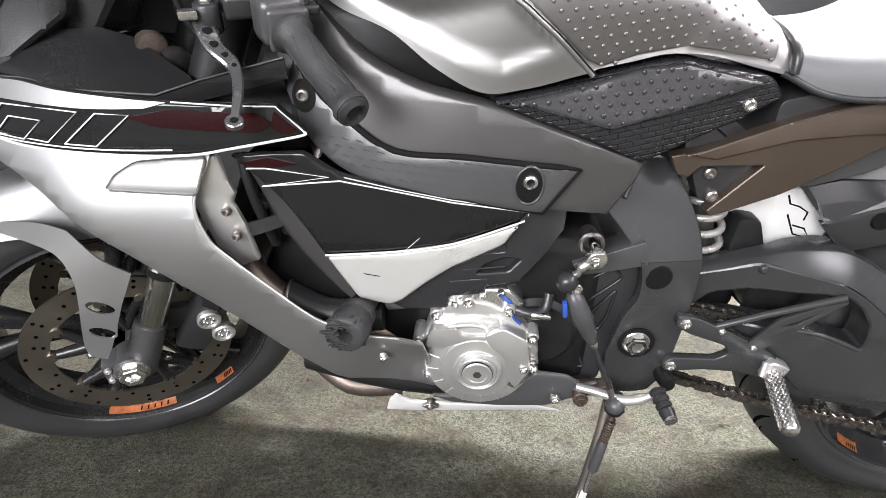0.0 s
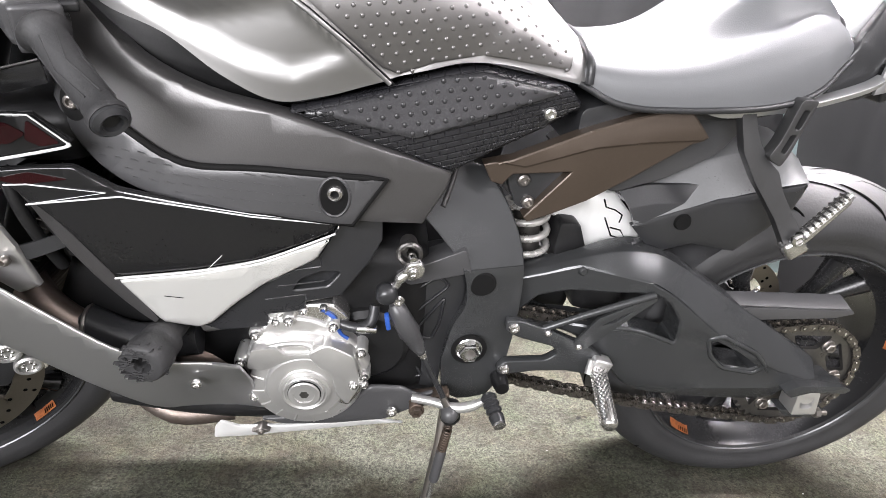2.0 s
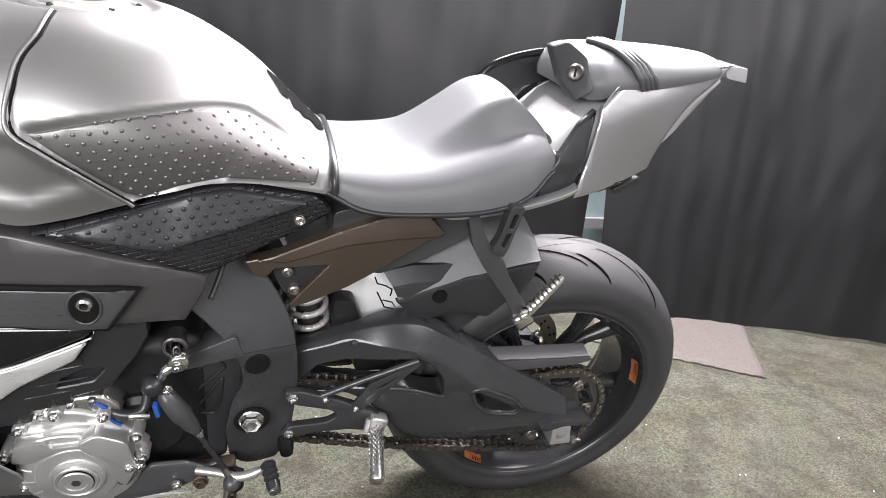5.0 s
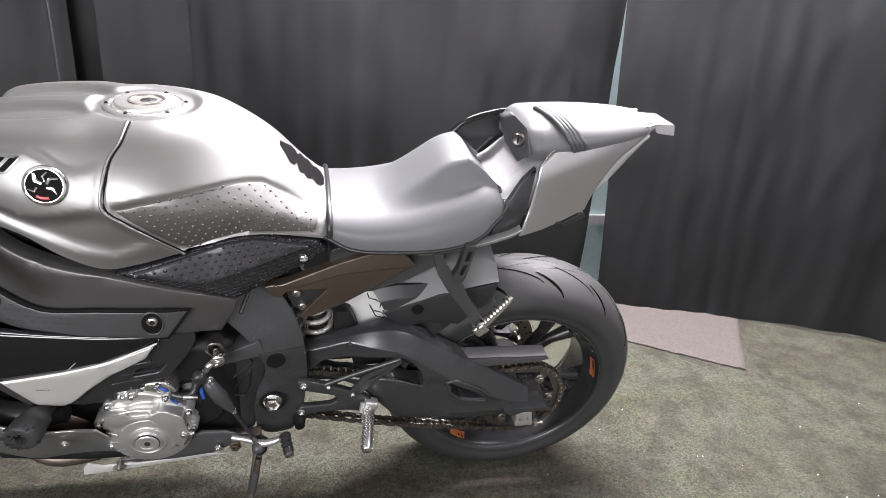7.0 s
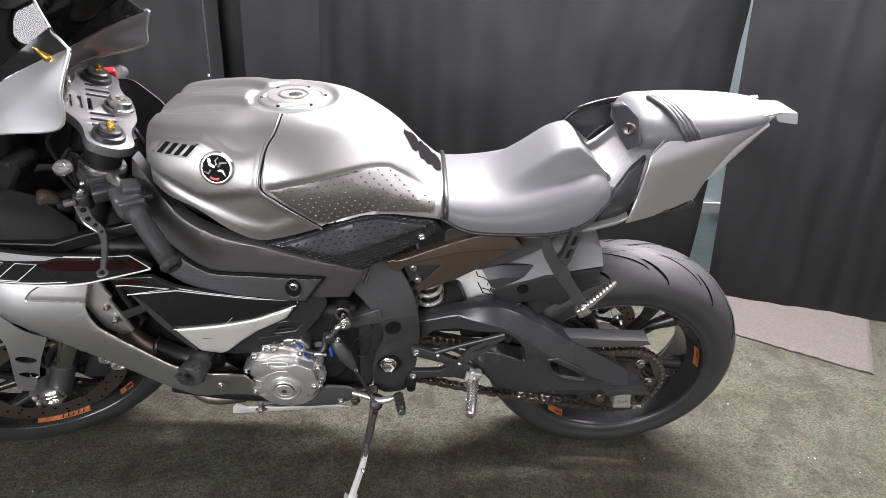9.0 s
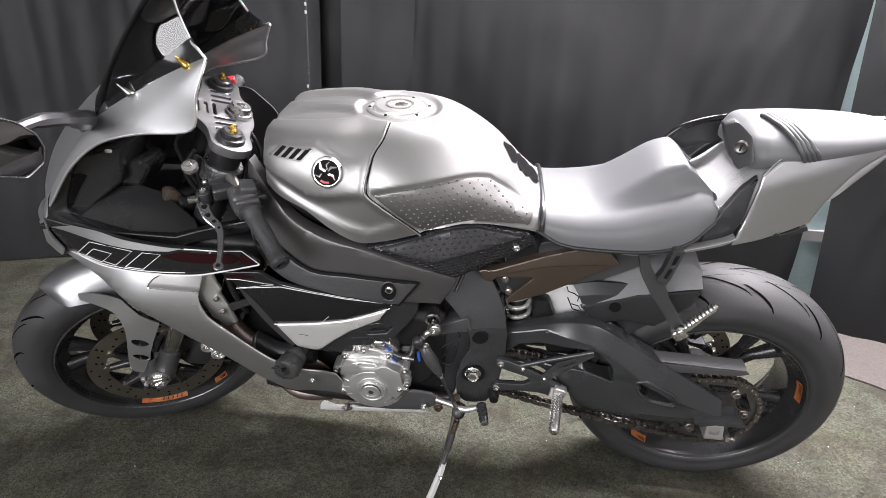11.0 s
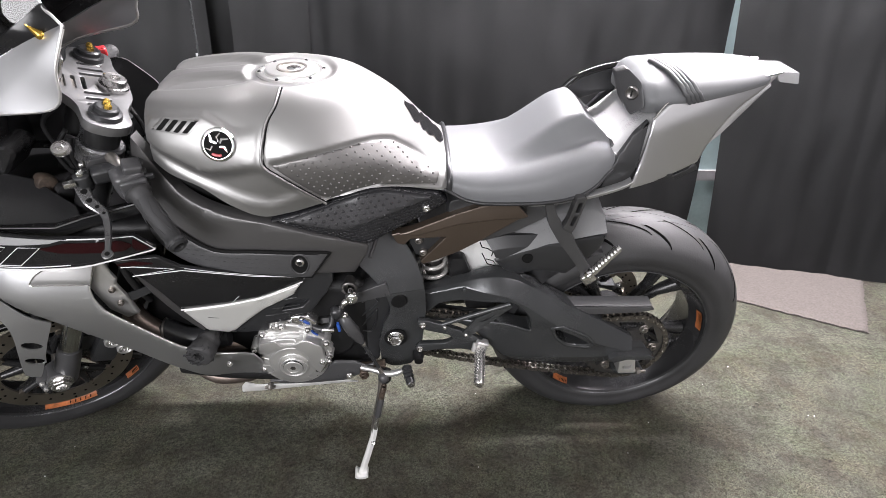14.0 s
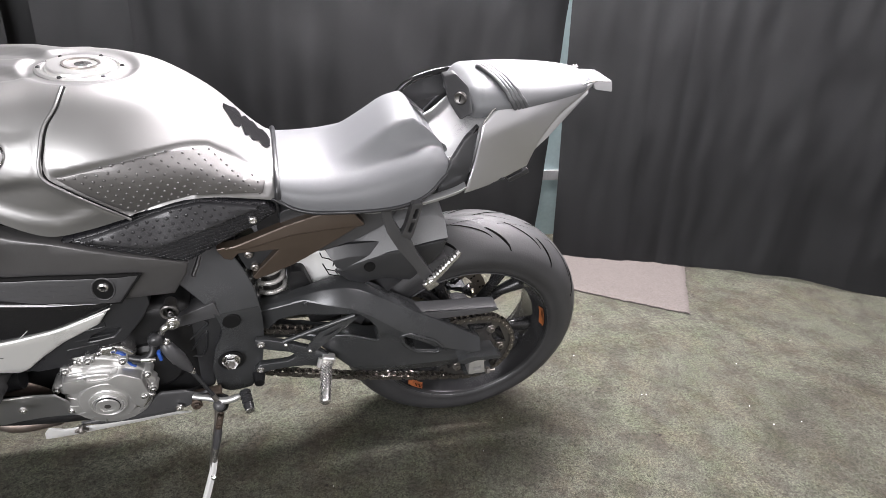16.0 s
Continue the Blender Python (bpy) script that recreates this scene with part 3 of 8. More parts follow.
def wheel(c, tyre, w, spokes, name, move=None, sticker=(), first_spoke=0.35):
    """One wheel: rim with lips and forked spokes, tyre with dark strips for grooves, rim stickers."""
    rim = part("wheel", ring([(-w - 0.004, 0.231), (-w - 0.006, 0.226), (-w - 0.002, 0.221), (-w + 0.012, 0.216), (-w * 0.55, 0.198), (0, 0.193), (w * 0.55, 0.198), (w - 0.012, 0.216),
                              (w + 0.002, 0.221), (w + 0.006, 0.226), (w + 0.004, 0.231), (w - 0.01, 0.224), (0, 0.203), (-w + 0.01, 0.224)], c), RIM, bike, name, 25, move)
    part("tyre", ring(spl(tyre, 3, True), c, 96), RUBBER, rim, "black road tyre with curved grooves", 60, move)
    half = abs(tyre[2][0])
    turn = lambda a: (move or Matrix()) @ Matrix.Translation(c) @ Matrix.Rotation(-a, 4, "Y") @ Matrix.Translation(-Vector(c))
    # Near-black strips just above the tread paint the shade of cut grooves.
    for q0, q1, lean, wide, start in ((0.36, 0.86, 0.2, 0.018, 0.0), (0.12, 0.62, 0.33, 0.016, 0.16), (0.04, 0.22, -0.36, 0.012, 0.1)):
        for side in (-1, 1):
            gr, rows = bmesh.new(), []
            for j in range(9):
                t = j / 8
                sg = side * (q0 + (q1 - q0) * t) * half
                a, w2 = lean * (1 - t) ** 1.3, wide * (0.3 + 0.7 * math.sin(math.pi * min(1, t + 0.12)) ** 0.5)
                r = tyre_skin(tyre, sg) + 0.0008
                rows.append([gr.verts.new((c[0] + r * math.cos(a + e), c[1] + sg, c[2] + r * math.sin(a + e))) for e in (-w2, w2)])
            for p, q in zip(rows, rows[1:]):
                gr.faces.new((p[0], p[1], q[1], q[0]))
            g0 = part("tread_groove", gr, GROOVE, rim, "", 0)
            for k in range(14):
                m = turn(2 * math.pi * (k + (0.5 if side > 0 else 0)) / 14 + start)
                if k:
                    repeat(g0, m)
                else:
                    g0.matrix_basis = m
    # Thin ring added to draw the highlight along the rim's edge.
    part("rim_highlight", ring([(-w - 0.0075, 0.2275), (-w - 0.0085, 0.2255), (-w - 0.0065, 0.224), (-w - 0.0055, 0.226)], c, 96), FRAME, rim, "thin ring drawn as the highlight on the rim edge", 60, move)
    hub = join(ring([(-0.05, 0.03), (-0.05, 0.042), (-0.03, 0.05), (0.03, 0.05), (0.05, 0.042), (0.05, 0.03)], c, 32))
    part("hub", hub, RIM, rim, "", 32, move)
    for k in range(spokes):
        a = 2 * math.pi * k / spokes + first_spoke
        arm = bmesh.new()
        for da in (-0.2, 0.2):
            pts = []
            for t in (0, 0.3, 0.65, 1.0):
                r = 0.04 + t * 0.163
                q = a + da * t ** 1.1
                pts.append((c[0] + r * math.cos(q), c[1] - 0.012 - 0.012 * t, c[2] + r * math.sin(q)))
            arm = join(arm, tube(pts, [0.02, 0.016, 0.0135, 0.02], 8))
        part("spoke", arm, RIM, rim, "", 40, move)
    for a0, a1, mat in sticker:
        st = bmesh.new()
        prof = [(-w + 0.001, 0.2193), (-w + 0.006, 0.2177), (-w + 0.011, 0.2162)] + ([(-w + 0.02, 0.2115), (-w + 0.028, 0.2073)] if w > 0.06 else [(-w + 0.0165, 0.2112)])
        prev = None
        for k in range(15):
            a = a0 + (a1 - a0) * k / 14
            row = [st.verts.new((c[0] + (r - 0.0012) * math.cos(a), c[1] + s, c[2] + (r - 0.0012) * math.sin(a))) for s, r in prof]
            if prev:
                for j in range(len(prof) - 1):
                    st.faces.new((prev[j], prev[j + 1], row[j + 1], row[j]))
            prev = row
        sk = part("rim_sticker", st, mat, rim, "faded orange strip with dark bars", 60, move)
        for k in range(5):
            a = a0 + (a1 - a0) * (0.45 + 0.1 * k)
            bb = bmesh.new()
            bb.faces.new([bb.verts.new((c[0] + (r - 0.002) * math.cos(a + e), c[1] + s2, c[2] + (r - 0.002) * math.sin(a + e))) for s2, r, e in ((-w + 0.003, 0.2185, 0), (-w + 0.003, 0.2185, 0.012), (-w + 0.011, 0.2157, 0.02), (-w + 0.011, 0.2157, 0.008))])
            part("sticker_bar", bb, GROOVE, sk, "", 0, move)
    return rim


front_wheel = wheel(FC, TYRE_F, 0.05, 5, "black five-spoke front wheel", STEER, ((4.25, 4.8, ORANGE), (5.2, 5.4, ORANGE)))
TWIST = Matrix.Translation(RC) @ pose(0, 0, 0, 2, 0, -3) @ Matrix.Translation(-Vector(RC))
rear_wheel = wheel(RC, TYRE_R, 0.08, 5, "black five-spoke rear wheel", TWIST, ((4.05, 4.28, ORANGE), (0.1, 0.4, ORANGE)), 0.96)


def brake_disc(c, s, r0, r1, move, parent, holes=34):
    d = ring([(-0.0025, r0), (-0.0025, r1), (0.0025, r1), (0.0025, r0)], (c[0], s, c[2]), 72)
    disc = part("brake_disc", d, DISC, parent, "drilled steel brake disc", 30, move)
    dot = bmesh.new()
    bmesh.ops.create_cone(dot, cap_ends=True, segments=8, radius1=0.0032, radius2=0.0032, depth=0.0062)
    d0, first = part("drilling", dot, GROOVE, disc, "", 30), True
    for k in range(holes):
        a = 2 * math.pi * k / holes
        for j, rr in enumerate((0.2, 0.5, 0.8)):
            if (k + j) % 3 == 0 or j == 1 and k % 2:
                r = r0 + (r1 - r0) * rr
                m = (move or Matrix()) @ pose(c[0] + r * math.cos(a), s, c[2] + r * math.sin(a), 90)
                if first:
                    d0.matrix_basis, first = m, False
                else:
                    repeat(d0, m)
    for k in range(5):
        a = 2 * math.pi * k / 5 + 0.2
        p0 = (c[0] + 0.05 * math.cos(a), s + 0.004, c[2] + 0.05 * math.sin(a))
        p1 = (c[0] + (r0 - 0.006) * math.cos(a + 0.25), s + 0.001, c[2] + (r0 - 0.006) * math.sin(a + 0.25))
        p2 = (c[0] + (r0 - 0.006) * math.cos(a - 0.25), s + 0.001, c[2] + (r0 - 0.006) * math.sin(a - 0.25))
        part("carrier_arm", join(tube([p0, p1], [0.013, 0.008], 8), tube([p0, p2], [0.013, 0.008], 8)), RIM, disc, "", 40, move)
        for q in (a + 0.25, a - 0.25):
            part("float_button", rod((c[0] + (r0 - 0.002) * math.cos(q), s - 0.006, c[2] + (r0 - 0.002) * math.sin(q)), (c[0] + (r0 - 0.002) * math.cos(q), s + 0.005, c[2] + (r0 - 0.002) * math.sin(q)),
                 [(0, 0.005), (0.02, 0.009), (0.3, 0.0095), (1, 0.0095)], 14), DISC, disc, "", 32, move)
        part("disc_bolt", bolt((c[0] + 0.062 * math.cos(a + 0.3), s - 0.004, c[2] + 0.062 * math.sin(a + 0.3)), 0.007, 0.007), ALU_BRIGHT, disc, "", 32, move)
    return disc


for sd in (-0.072, 0.072):
    brake_disc(FC, sd, 0.118, 0.16, STEER, bike)
brake_disc(RC, 0.1, 0.075, 0.11, None, bike, 24)


# --- fork, axle, calipers and front fender, built straight and turned with the steering ---
def fork_point(h, off=0.0288):
    """On the fork's axis (beside the stem) at height h."""
    t = (h - 0.30) / RAKE.z
    return Vector((-0.70, 0, 0.30)) + RAKE * t


for sd in (-0.105, 0.105):
    side = Vector((0, sd, 0))
    up, mid, low = fork_point(0.93) + side, fork_point(0.50) + side, fork_point(0.285) + side
    leg = part("fork_leg", rod(mid, up, [(0, 0.027), (0.02, 0.0305), (0.1, 0.0305), (0.11, 0.029), (0.97, 0.029), (1, 0.027)], 28), DEEP, bike, "black fork leg", 32, STEER)
    part("slider_tube", cyl(fork_point(0.375) + side, mid + RAKE * 0.01, 0.0215, 24), CHROME, leg, "polished inner fork tube", 32, STEER)
    part("wiper_ring", rod(mid - RAKE * 0.018, mid + RAKE * 0.004, [(0, 0.026), (0.2, 0.031), (0.8, 0.031), (1, 0.028)], 28), GLOSS_BLACK, leg, "", 32, STEER)
    foot = join(rod(low - RAKE * 0.01, fork_point(0.385) + side, [(0, 0.02), (0.1, 0.027), (0.5, 0.027), (0.9, 0.0255), (1, 0.024)], 24),
                cyl(Vector(FC) + side + Vector((0, -0.026, 0)), Vector(FC) + side + Vector((0, 0.024, 0)), 0.029, 24),
                box(tuple(Vector(FC) + side + Vector((-0.028, 0, 0.004))), (0.03, 0.04, 0.036), 0.005))
    part("axle_clamp", foot, PLASTIC_GREY, leg, "dark grey axle clamp", 32, STEER)
    for k in (-1, 1):
        part("pinch_bolt", bolt(tuple(Vector(FC) + side + Vector((-0.034, -0.02, 0.012 * k))), 0.006, 0.006), ALU, leg, "", 32, STEER)
    # radial caliper behind the leg
    cx = Vector((-0.59, sd * 0.72, 0.352))
    cal = part("brake_caliper", join(box(tuple(cx), (0.055, 0.075, 0.12), 0.012, (0, 32, 0)), box(tuple(cx + Vector((-0.05, 0, 0.012))), (0.07, 0.03, 0.05), 0.008, (0, 10, 0))), PLASTIC, bike,
               "black radial brake caliper", 32, STEER)
    for q in (Vector((0.012, -0.04, 0.018)), Vector((0.028, -0.04, -0.02))):
        p = cx + Vector((q.x, q.y if sd < 0 else -q.y, q.z))
        d = Vector((0, -1 if sd < 0 else 1, 0))
        part("piston_cap", rod(p - d * 0.005, p + d * 0.008, [(0, 0.019), (0.8, 0.019), (1, 0.016), (0.97, 0.0135), (0.7, 0.013)], 24), ALU, cal, "silver piston cap", 32, STEER)
        for j in range(6):
            a = j * math.pi / 3
            part("cap_socket", cyl(p + d * 0.002 + Vector((0.0075 * math.cos(a), 0, 0.0075 * math.sin(a))), p + d * 0.0065 + Vector((0.0075 * math.cos(a), 0, 0.0075 * math.sin(a))), 0.0022, 8), ALU_BRIGHT, cal, "", 32, STEER)
    part("brake_hose", tube(spl([tuple(cx + Vector((-0.02, 0, 0.06))), tuple(cx + Vector((-0.02, -0.01 if sd < 0 else 0.01, 0.12))), tuple(fork_point(0.55) + side * 0.7)], 6), 0.0045, 8), DEEP, cal, "", 40, STEER)

axle = part("front_axle", cyl((FC[0], -0.132, FC[2]), (FC[0], 0.13, FC[2]), 0.0125, 20), STEEL, bike, "front axle", 32, STEER)
part("axle_nut", hex_nut((FC[0], -0.128, FC[2]), 0.021, 0.017, bore=0.55), ALU_BRIGHT, axle, "bright hexagon axle nut", 25, STEER)


def front_fender():
    """A wrapped mudguard over the tyre with a guard blade down each fork leg."""
    bm = bmesh.new()
    rows = []
    A0, A1, n = 0.9, 2.12, 26
    for i in range(n + 1):
        a = A0 + (A1 - A0) * i / n
        t = i / n
        w = 0.072 * min(1, 0.3 + 4.2 * (1 - t) ** 0.8)
        row = []
        for j in range(13):
            q = -1 + 2 * j / 12
            r = 0.33 - (0.03 + 0.06 * min(1, 2.2 * (1 - t))) * abs(q) ** 2.4
            row.append(bm.verts.new((FC[0] + r * math.cos(a), w * q, FC[2] + r * math.sin(a))))
        rows.append(row)
    for p, q in zip(rows, rows[1:]):
        for j in range(12):
            bm.faces.new((p[j], p[j + 1], q[j + 1], q[j]))
    bmesh.ops.solidify(bm, geom=bm.faces[:], thickness=0.003)
    f = part("front_fender", bm, SILVER, bike, "silver front mudguard", 40, STEER)
    for sg in (-1, 1):
        out = spl([(-0.8, 0.592), (-0.752, 0.596), (-0.716, 0.584)], 4) + spl([(-0.701, 0.559), (-0.686, 0.539), (-0.655, 0.515)], 3) + spl([(-0.682, 0.464), (-0.716, 0.389), (-0.733, 0.358)], 4) + spl([(-0.751, 0.364), (-0.756, 0.385), (-0.744, 0.441), (-0.733, 0.492), (-0.733, 0.526), (-0.743, 0.55), (-0.769, 0.565), (-0.8, 0.577)], 4)
        hole = lambda x, h: [(x + 0.017 * math.cos(a) + 0.006 * math.sin(a), h + 0.0085 * math.sin(a) - 0.009 * math.cos(a)) for a in [2 * math.pi * k / 16 for k in range(16)]]
        sf = field([(-0.8, 0.585, -0.066), (-0.752, 0.593, -0.085), (-0.715, 0.581, -0.1), (-0.686, 0.539, -0.122), (-0.655, 0.515, -0.134), (-0.682, 0.464, -0.139), (-0.716, 0.389, -0.14), (-0.751, 0.366, -0.133), (-0.744, 0.441, -0.129), (-0.733, 0.526, -0.112), (-0.769, 0.565, -0.084)])
        b = panel(out, sf, 0.003, 0.012, (hole(-0.711, 0.462), hole(-0.722, 0.414)), 0, 0)
        if sg > 0:
            mirror_left(b)
        part("fork_guard", b, SILVER, f, "silver blade with two oval holes", 40, STEER)
    return f


front_fender()

# --- tank, seat and tail bodies ---
TANK = [(-0.288, [(0, 0.958), (-0.08, 0.956), (-0.106, 0.947), (-0.124, 0.918), (-0.13, 0.862)]),
        (-0.28, [(0, 0.968), (-0.085, 0.966), (-0.114, 0.955), (-0.137, 0.92), (-0.142, 0.86)]),
        (-0.25, [(0, 0.98), (-0.09, 0.976), (-0.128, 0.959), (-0.158, 0.91), (-0.163, 0.847)]),
        (-0.20, [(0, 0.986), (-0.095, 0.981), (-0.142, 0.961), (-0.172, 0.905), (-0.178, 0.83)]),
        (-0.15, [(0, 0.989), (-0.1, 0.984), (-0.148, 0.959), (-0.18, 0.89), (-0.185, 0.795)]),
        (-0.10, [(0, 0.991), (-0.09, 0.986), (-0.142, 0.955), (-0.187, 0.88), (-0.185, 0.772)]),
        (-0.05, [(0, 0.995), (-0.09, 0.989), (-0.145, 0.955), (-0.192, 0.88), (-0.182, 0.778)]),
        (0.0, [(0, 0.994), (-0.09, 0.986), (-0.145, 0.948), (-0.19, 0.875), (-0.178, 0.792)]),
        (0.05, [(0, 0.986), (-0.088, 0.976), (-0.14, 0.934), (-0.182, 0.87), (-0.172, 0.805)]),
        (0.10, [(0, 0.966), (-0.08, 0.955), (-0.13, 0.912), (-0.168, 0.865), (-0.162, 0.815)]),
        (0.15, [(0, 0.932), (-0.07, 0.921), (-0.115, 0.885), (-0.15, 0.852), (-0.15, 0.812)]),
        (0.20, [(0, 0.884), (-0.062, 0.876), (-0.1, 0.848), (-0.132, 0.83), (-0.137, 0.80)]),
        (0.245, [(0, 0.843), (-0.055, 0.84), (-0.085, 0.832), (-0.118, 0.815), (-0.128, 0.79)])]
TANK = [(x, [(p[0], p[1] - (0.007, 0.006, 0.002, 0, 0)[k] * (1 if -0.27 < x < 0.13 else 0.4)) for k, p in enumerate(row)]) for x, row in TANK]
tank_s = half_width(TANK)


def soft_inside(outline, x, h, w):
    """1 inside an outline, 0 outside, blended over a width w."""
    d, c = 9.0, False
    for (x0, h0), (x1, h1) in zip(outline, outline[1:] + outline[:1]):
        ex, eh = x1 - x0, h1 - h0
        t = max(0.0, min(1.0, ((x - x0) * ex + (h - h0) * eh) / (ex * ex + eh * eh + 1e-12)))
        d = min(d, math.hypot(x - x0 - t * ex, h - h0 - t * eh))
        if (h0 > h) != (h1 > h) and x < ex * (h - h0) / eh + x0:
            c = not c
    t = max(0.0, min(1.0, 0.5 + (d if c else -d) / w))
    return t * t * (3 - 2 * t)


def ramp01(a, b, x):
    t = max(0.0, min(1.0, (x - a) / (b - a)))
    return t * t * (3 - 2 * t)


SEAM = [(-0.052, 0.981), (-0.058, 0.963), (-0.071, 0.943), (-0.077, 0.92), (-0.081, 0.88), (-0.055, 0.857), (-0.02, 0.829), (0.02, 0.792)]
TANK_FRONT = SEAM + [(0.03, 0.70), (-0.4, 0.70), (-0.4, 1.1), (-0.05, 1.1)]
BULGE = [(-0.283, 0.928), (-0.269, 0.944), (-0.241, 0.952), (-0.176, 0.957), (-0.154, 0.947), (-0.134, 0.933), (-0.115, 0.929), (-0.088, 0.934), (-0.095, 0.874), (-0.144, 0.863), (-0.175, 0.859), (-0.204, 0.867), (-0.243, 0.886), (-0.286, 0.90)]
UNDER = [(-0.29, 0.893), (-0.243, 0.88), (-0.204, 0.861), (-0.175, 0.853), (-0.144, 0.857), (-0.1, 0.867), (-0.083, 0.868), (-0.05, 0.845), (-0.025, 0.822), (-0.08, 0.80), (-0.13, 0.812), (-0.2, 0.845), (-0.25, 0.867)]
PAD = spl([(-0.076, 0.877), (-0.016, 0.892), (0.06, 0.903), (0.105, 0.903), (0.14, 0.895)], 3) + spl([(0.17, 0.874), (0.205, 0.844), (0.236, 0.825)], 3) + [(0.229, 0.802), (0.152, 0.815), (0.118, 0.82), (0.062, 0.81), (0.023, 0.796), (0.006, 0.803)]
PAD = [tuple(p[:2]) for p in PAD]
HEEL = [(0.112, 0.821), (0.139, 0.843), (0.178, 0.864), (0.21, 0.842), (0.24, 0.825), (0.23, 0.80)]


def relief(x, h):
    """How far the tank's left side stands out from its plain form."""
    r = 0.0035 * soft_inside(TANK_FRONT, x, h, 0.004)
    r += 0.0075 * soft_inside(BULGE, x, h, 0.008) * (1 - 0.75 * ramp01(-0.16, -0.09, x))
    r -= 0.006 * soft_inside(UNDER, x, h, 0.016)
    r -= 0.006 * soft_inside(PAD, x, h, 0.009) - 0.003 * soft_inside(HEEL, x, h, 0.008) * soft_inside(PAD, x, h, 0.006)
    return r


def crown_relief(x, s):
    """Dishes in the crown: one round the filler cap, two long ones before it."""
    q = math.hypot((x + 0.05) / 0.085, s / 0.09)
    r = -0.007 * (1 - ramp01(0.85, 1.05, q))
    q = math.hypot((x + 0.2) / 0.095, (abs(s) - 0.052) / 0.036)
    return r - 0.010 * (1 - ramp01(0.72, 1.04, q))


tb = hull_loft(TANK, 14, 16)
for v in tb.verts:
    x, y, z = v.co
    steep = ramp01(0.06, 0.1, abs(y))
    if steep:
        v.co.y += relief(x, z) * steep * (1 if y > 0 else -1)
    if z > 0.9 and abs(y) < 0.115:
        v.co.z += crown_relief(x, y)
tank = part("fuel_tank", tb, GUNMETAL, bike, "brushed silver-grey fuel tank and cover", 50)


def on_tank(outline, proud, thick, mat, name, label="", step=0.015, holes=(), edge=0.0012):
    return part(name, panel(outline, lambda x, h: tank_s(x, h) - relief(x, h) - proud, thick, step, holes, edge, 0.003), mat, tank, label, 45)


cpx, cph = 0.085, 0.85
INLAY = [(cpx + (x - cpx) * 0.955, cph + (h - cph) * 0.9) for x, h in PAD]
pad = part("knee_pad", panel(INLAY, lambda x, h: tank_s(x, h) - relief(x, h) - 0.0024, 0.004, 0.01, (), 0.0008, 0.002), PAD_GREY, tank, "grey knee pad with raised studs", 45)
part("seam_lip", tube([(x - 0.003, tank_s(x, h) - 0.0028, h) for x, h in spl(SEAM, 8)], 0.0026, 8), GUNMETAL, tank, "raised lip of the cover", 60)
part("cover_seam", tube([(x + 0.0008, tank_s(x, h) - 0.0016, h) for x, h in spl(SEAM, 8)], 0.0015, 8), LINE_BLACK, tank, "dark joint between cover and tank", 60)


def inside(outline, x, h):
    c = False
    for (x0, h0), (x1, h1) in zip(outline, outline[1:] + outline[:1]):
        if (h0 > h) != (h1 > h) and x < (x1 - x0) * (h - h0) / (h1 - h0) + x0:
            c = not c
    return c


def studs(outline, sfun, parent, mat, dx, dh, tilt, r, margin):
    """Rows of small raised studs inside an outline."""
    bm = bmesh.new()
    bmesh.ops.create_uvsphere(bm, u_segments=8, v_segments=5, radius=r)
    first = part("stud", bm, mat, parent, "", 60)
    first.location = (outline[0][0], sfun(*outline[0]) + 0.001, outline[0][1])
    used = False
    cx, ch = sum(p[0] for p in outline) / len(outline), sum(p[1] for p in outline) / len(outline)
    small = [(cx + (p[0] - cx) * margin, ch + (p[1] - ch) * margin) for p in outline]
    for i in range(-16, 17):
        for j in range(-8, 9):
            u, v = i * dx + (dx / 2 if j % 2 else 0), j * dh
            x, h = cx + u * math.cos(tilt) - v * math.sin(tilt), ch + u * math.sin(tilt) + v * math.cos(tilt)
            if inside(small, x, h):
                m = Matrix.LocRotScale((x, sfun(x, h), h), None, (1, 0.55, 1))
                if not used:
                    first.matrix_basis = m
                    used = True
                else:
                    repeat(first, m)


studs(PAD, lambda x, h: tank_s(x, h) - relief(x, h) - 0.0027, pad, PAD_GREY, 0.0148, 0.0098, 0.12, 0.0023, 0.92)

# round badge, vents, filler cap, knee recess
bc = Vector((-0.152, tank_s(-0.152, 0.912) - 0.0085, 0.912))
bd = Vector((0, -0.93, 0.36)).normalized()
badge = part("badge", rod(bc, bc + bd * 0.006, [(0, 0.029), (0.5, 0.029), (0.9, 0.0275), (1, 0.0255), (0.8, 0.0245), (0.75, 0.001)], 40), CHROME, tank, "round chrome badge with black face", 30)
part("badge_face", rod(bc + bd * 0.0035, bc + bd * 0.005, [(0, 0.024), (1, 0.0235)], 40), LINE_BLACK, badge)
bu = Vector((1, 0, 0))
bw = bd.cross(bu)
for a0, r0, r1, wd in ((0.5, 0.004, 0.021, 0.0024), (1.3, 0.006, 0.02, 0.0016), (2.2, 0.003, 0.021, 0.003), (3.4, 0.009, 0.021, 0.0018), (5.6, 0.005, 0.02, 0.0026)):
    d = bu * math.cos(a0) + bw * math.sin(a0)
    e = bu * math.cos(a0 + 0.35) + bw * math.sin(a0 + 0.35)
    part("badge_bar", tube([bc + bd * 0.0054 + d * r0, bc + bd * 0.0056 + e * (0.5 * (r0 + r1)), bc + bd * 0.0054 + d * r1], [wd, wd * 1.3, wd * 0.7], 8), CHROME, badge)
part("badge_arc", tube([bc + bd * 0.005 + bu * 0.018 * math.cos(a) + bw * 0.018 * math.sin(a) for a in np.linspace(4.1, 5.0, 8)], 0.0026, 6), RED, badge, "small red patch")
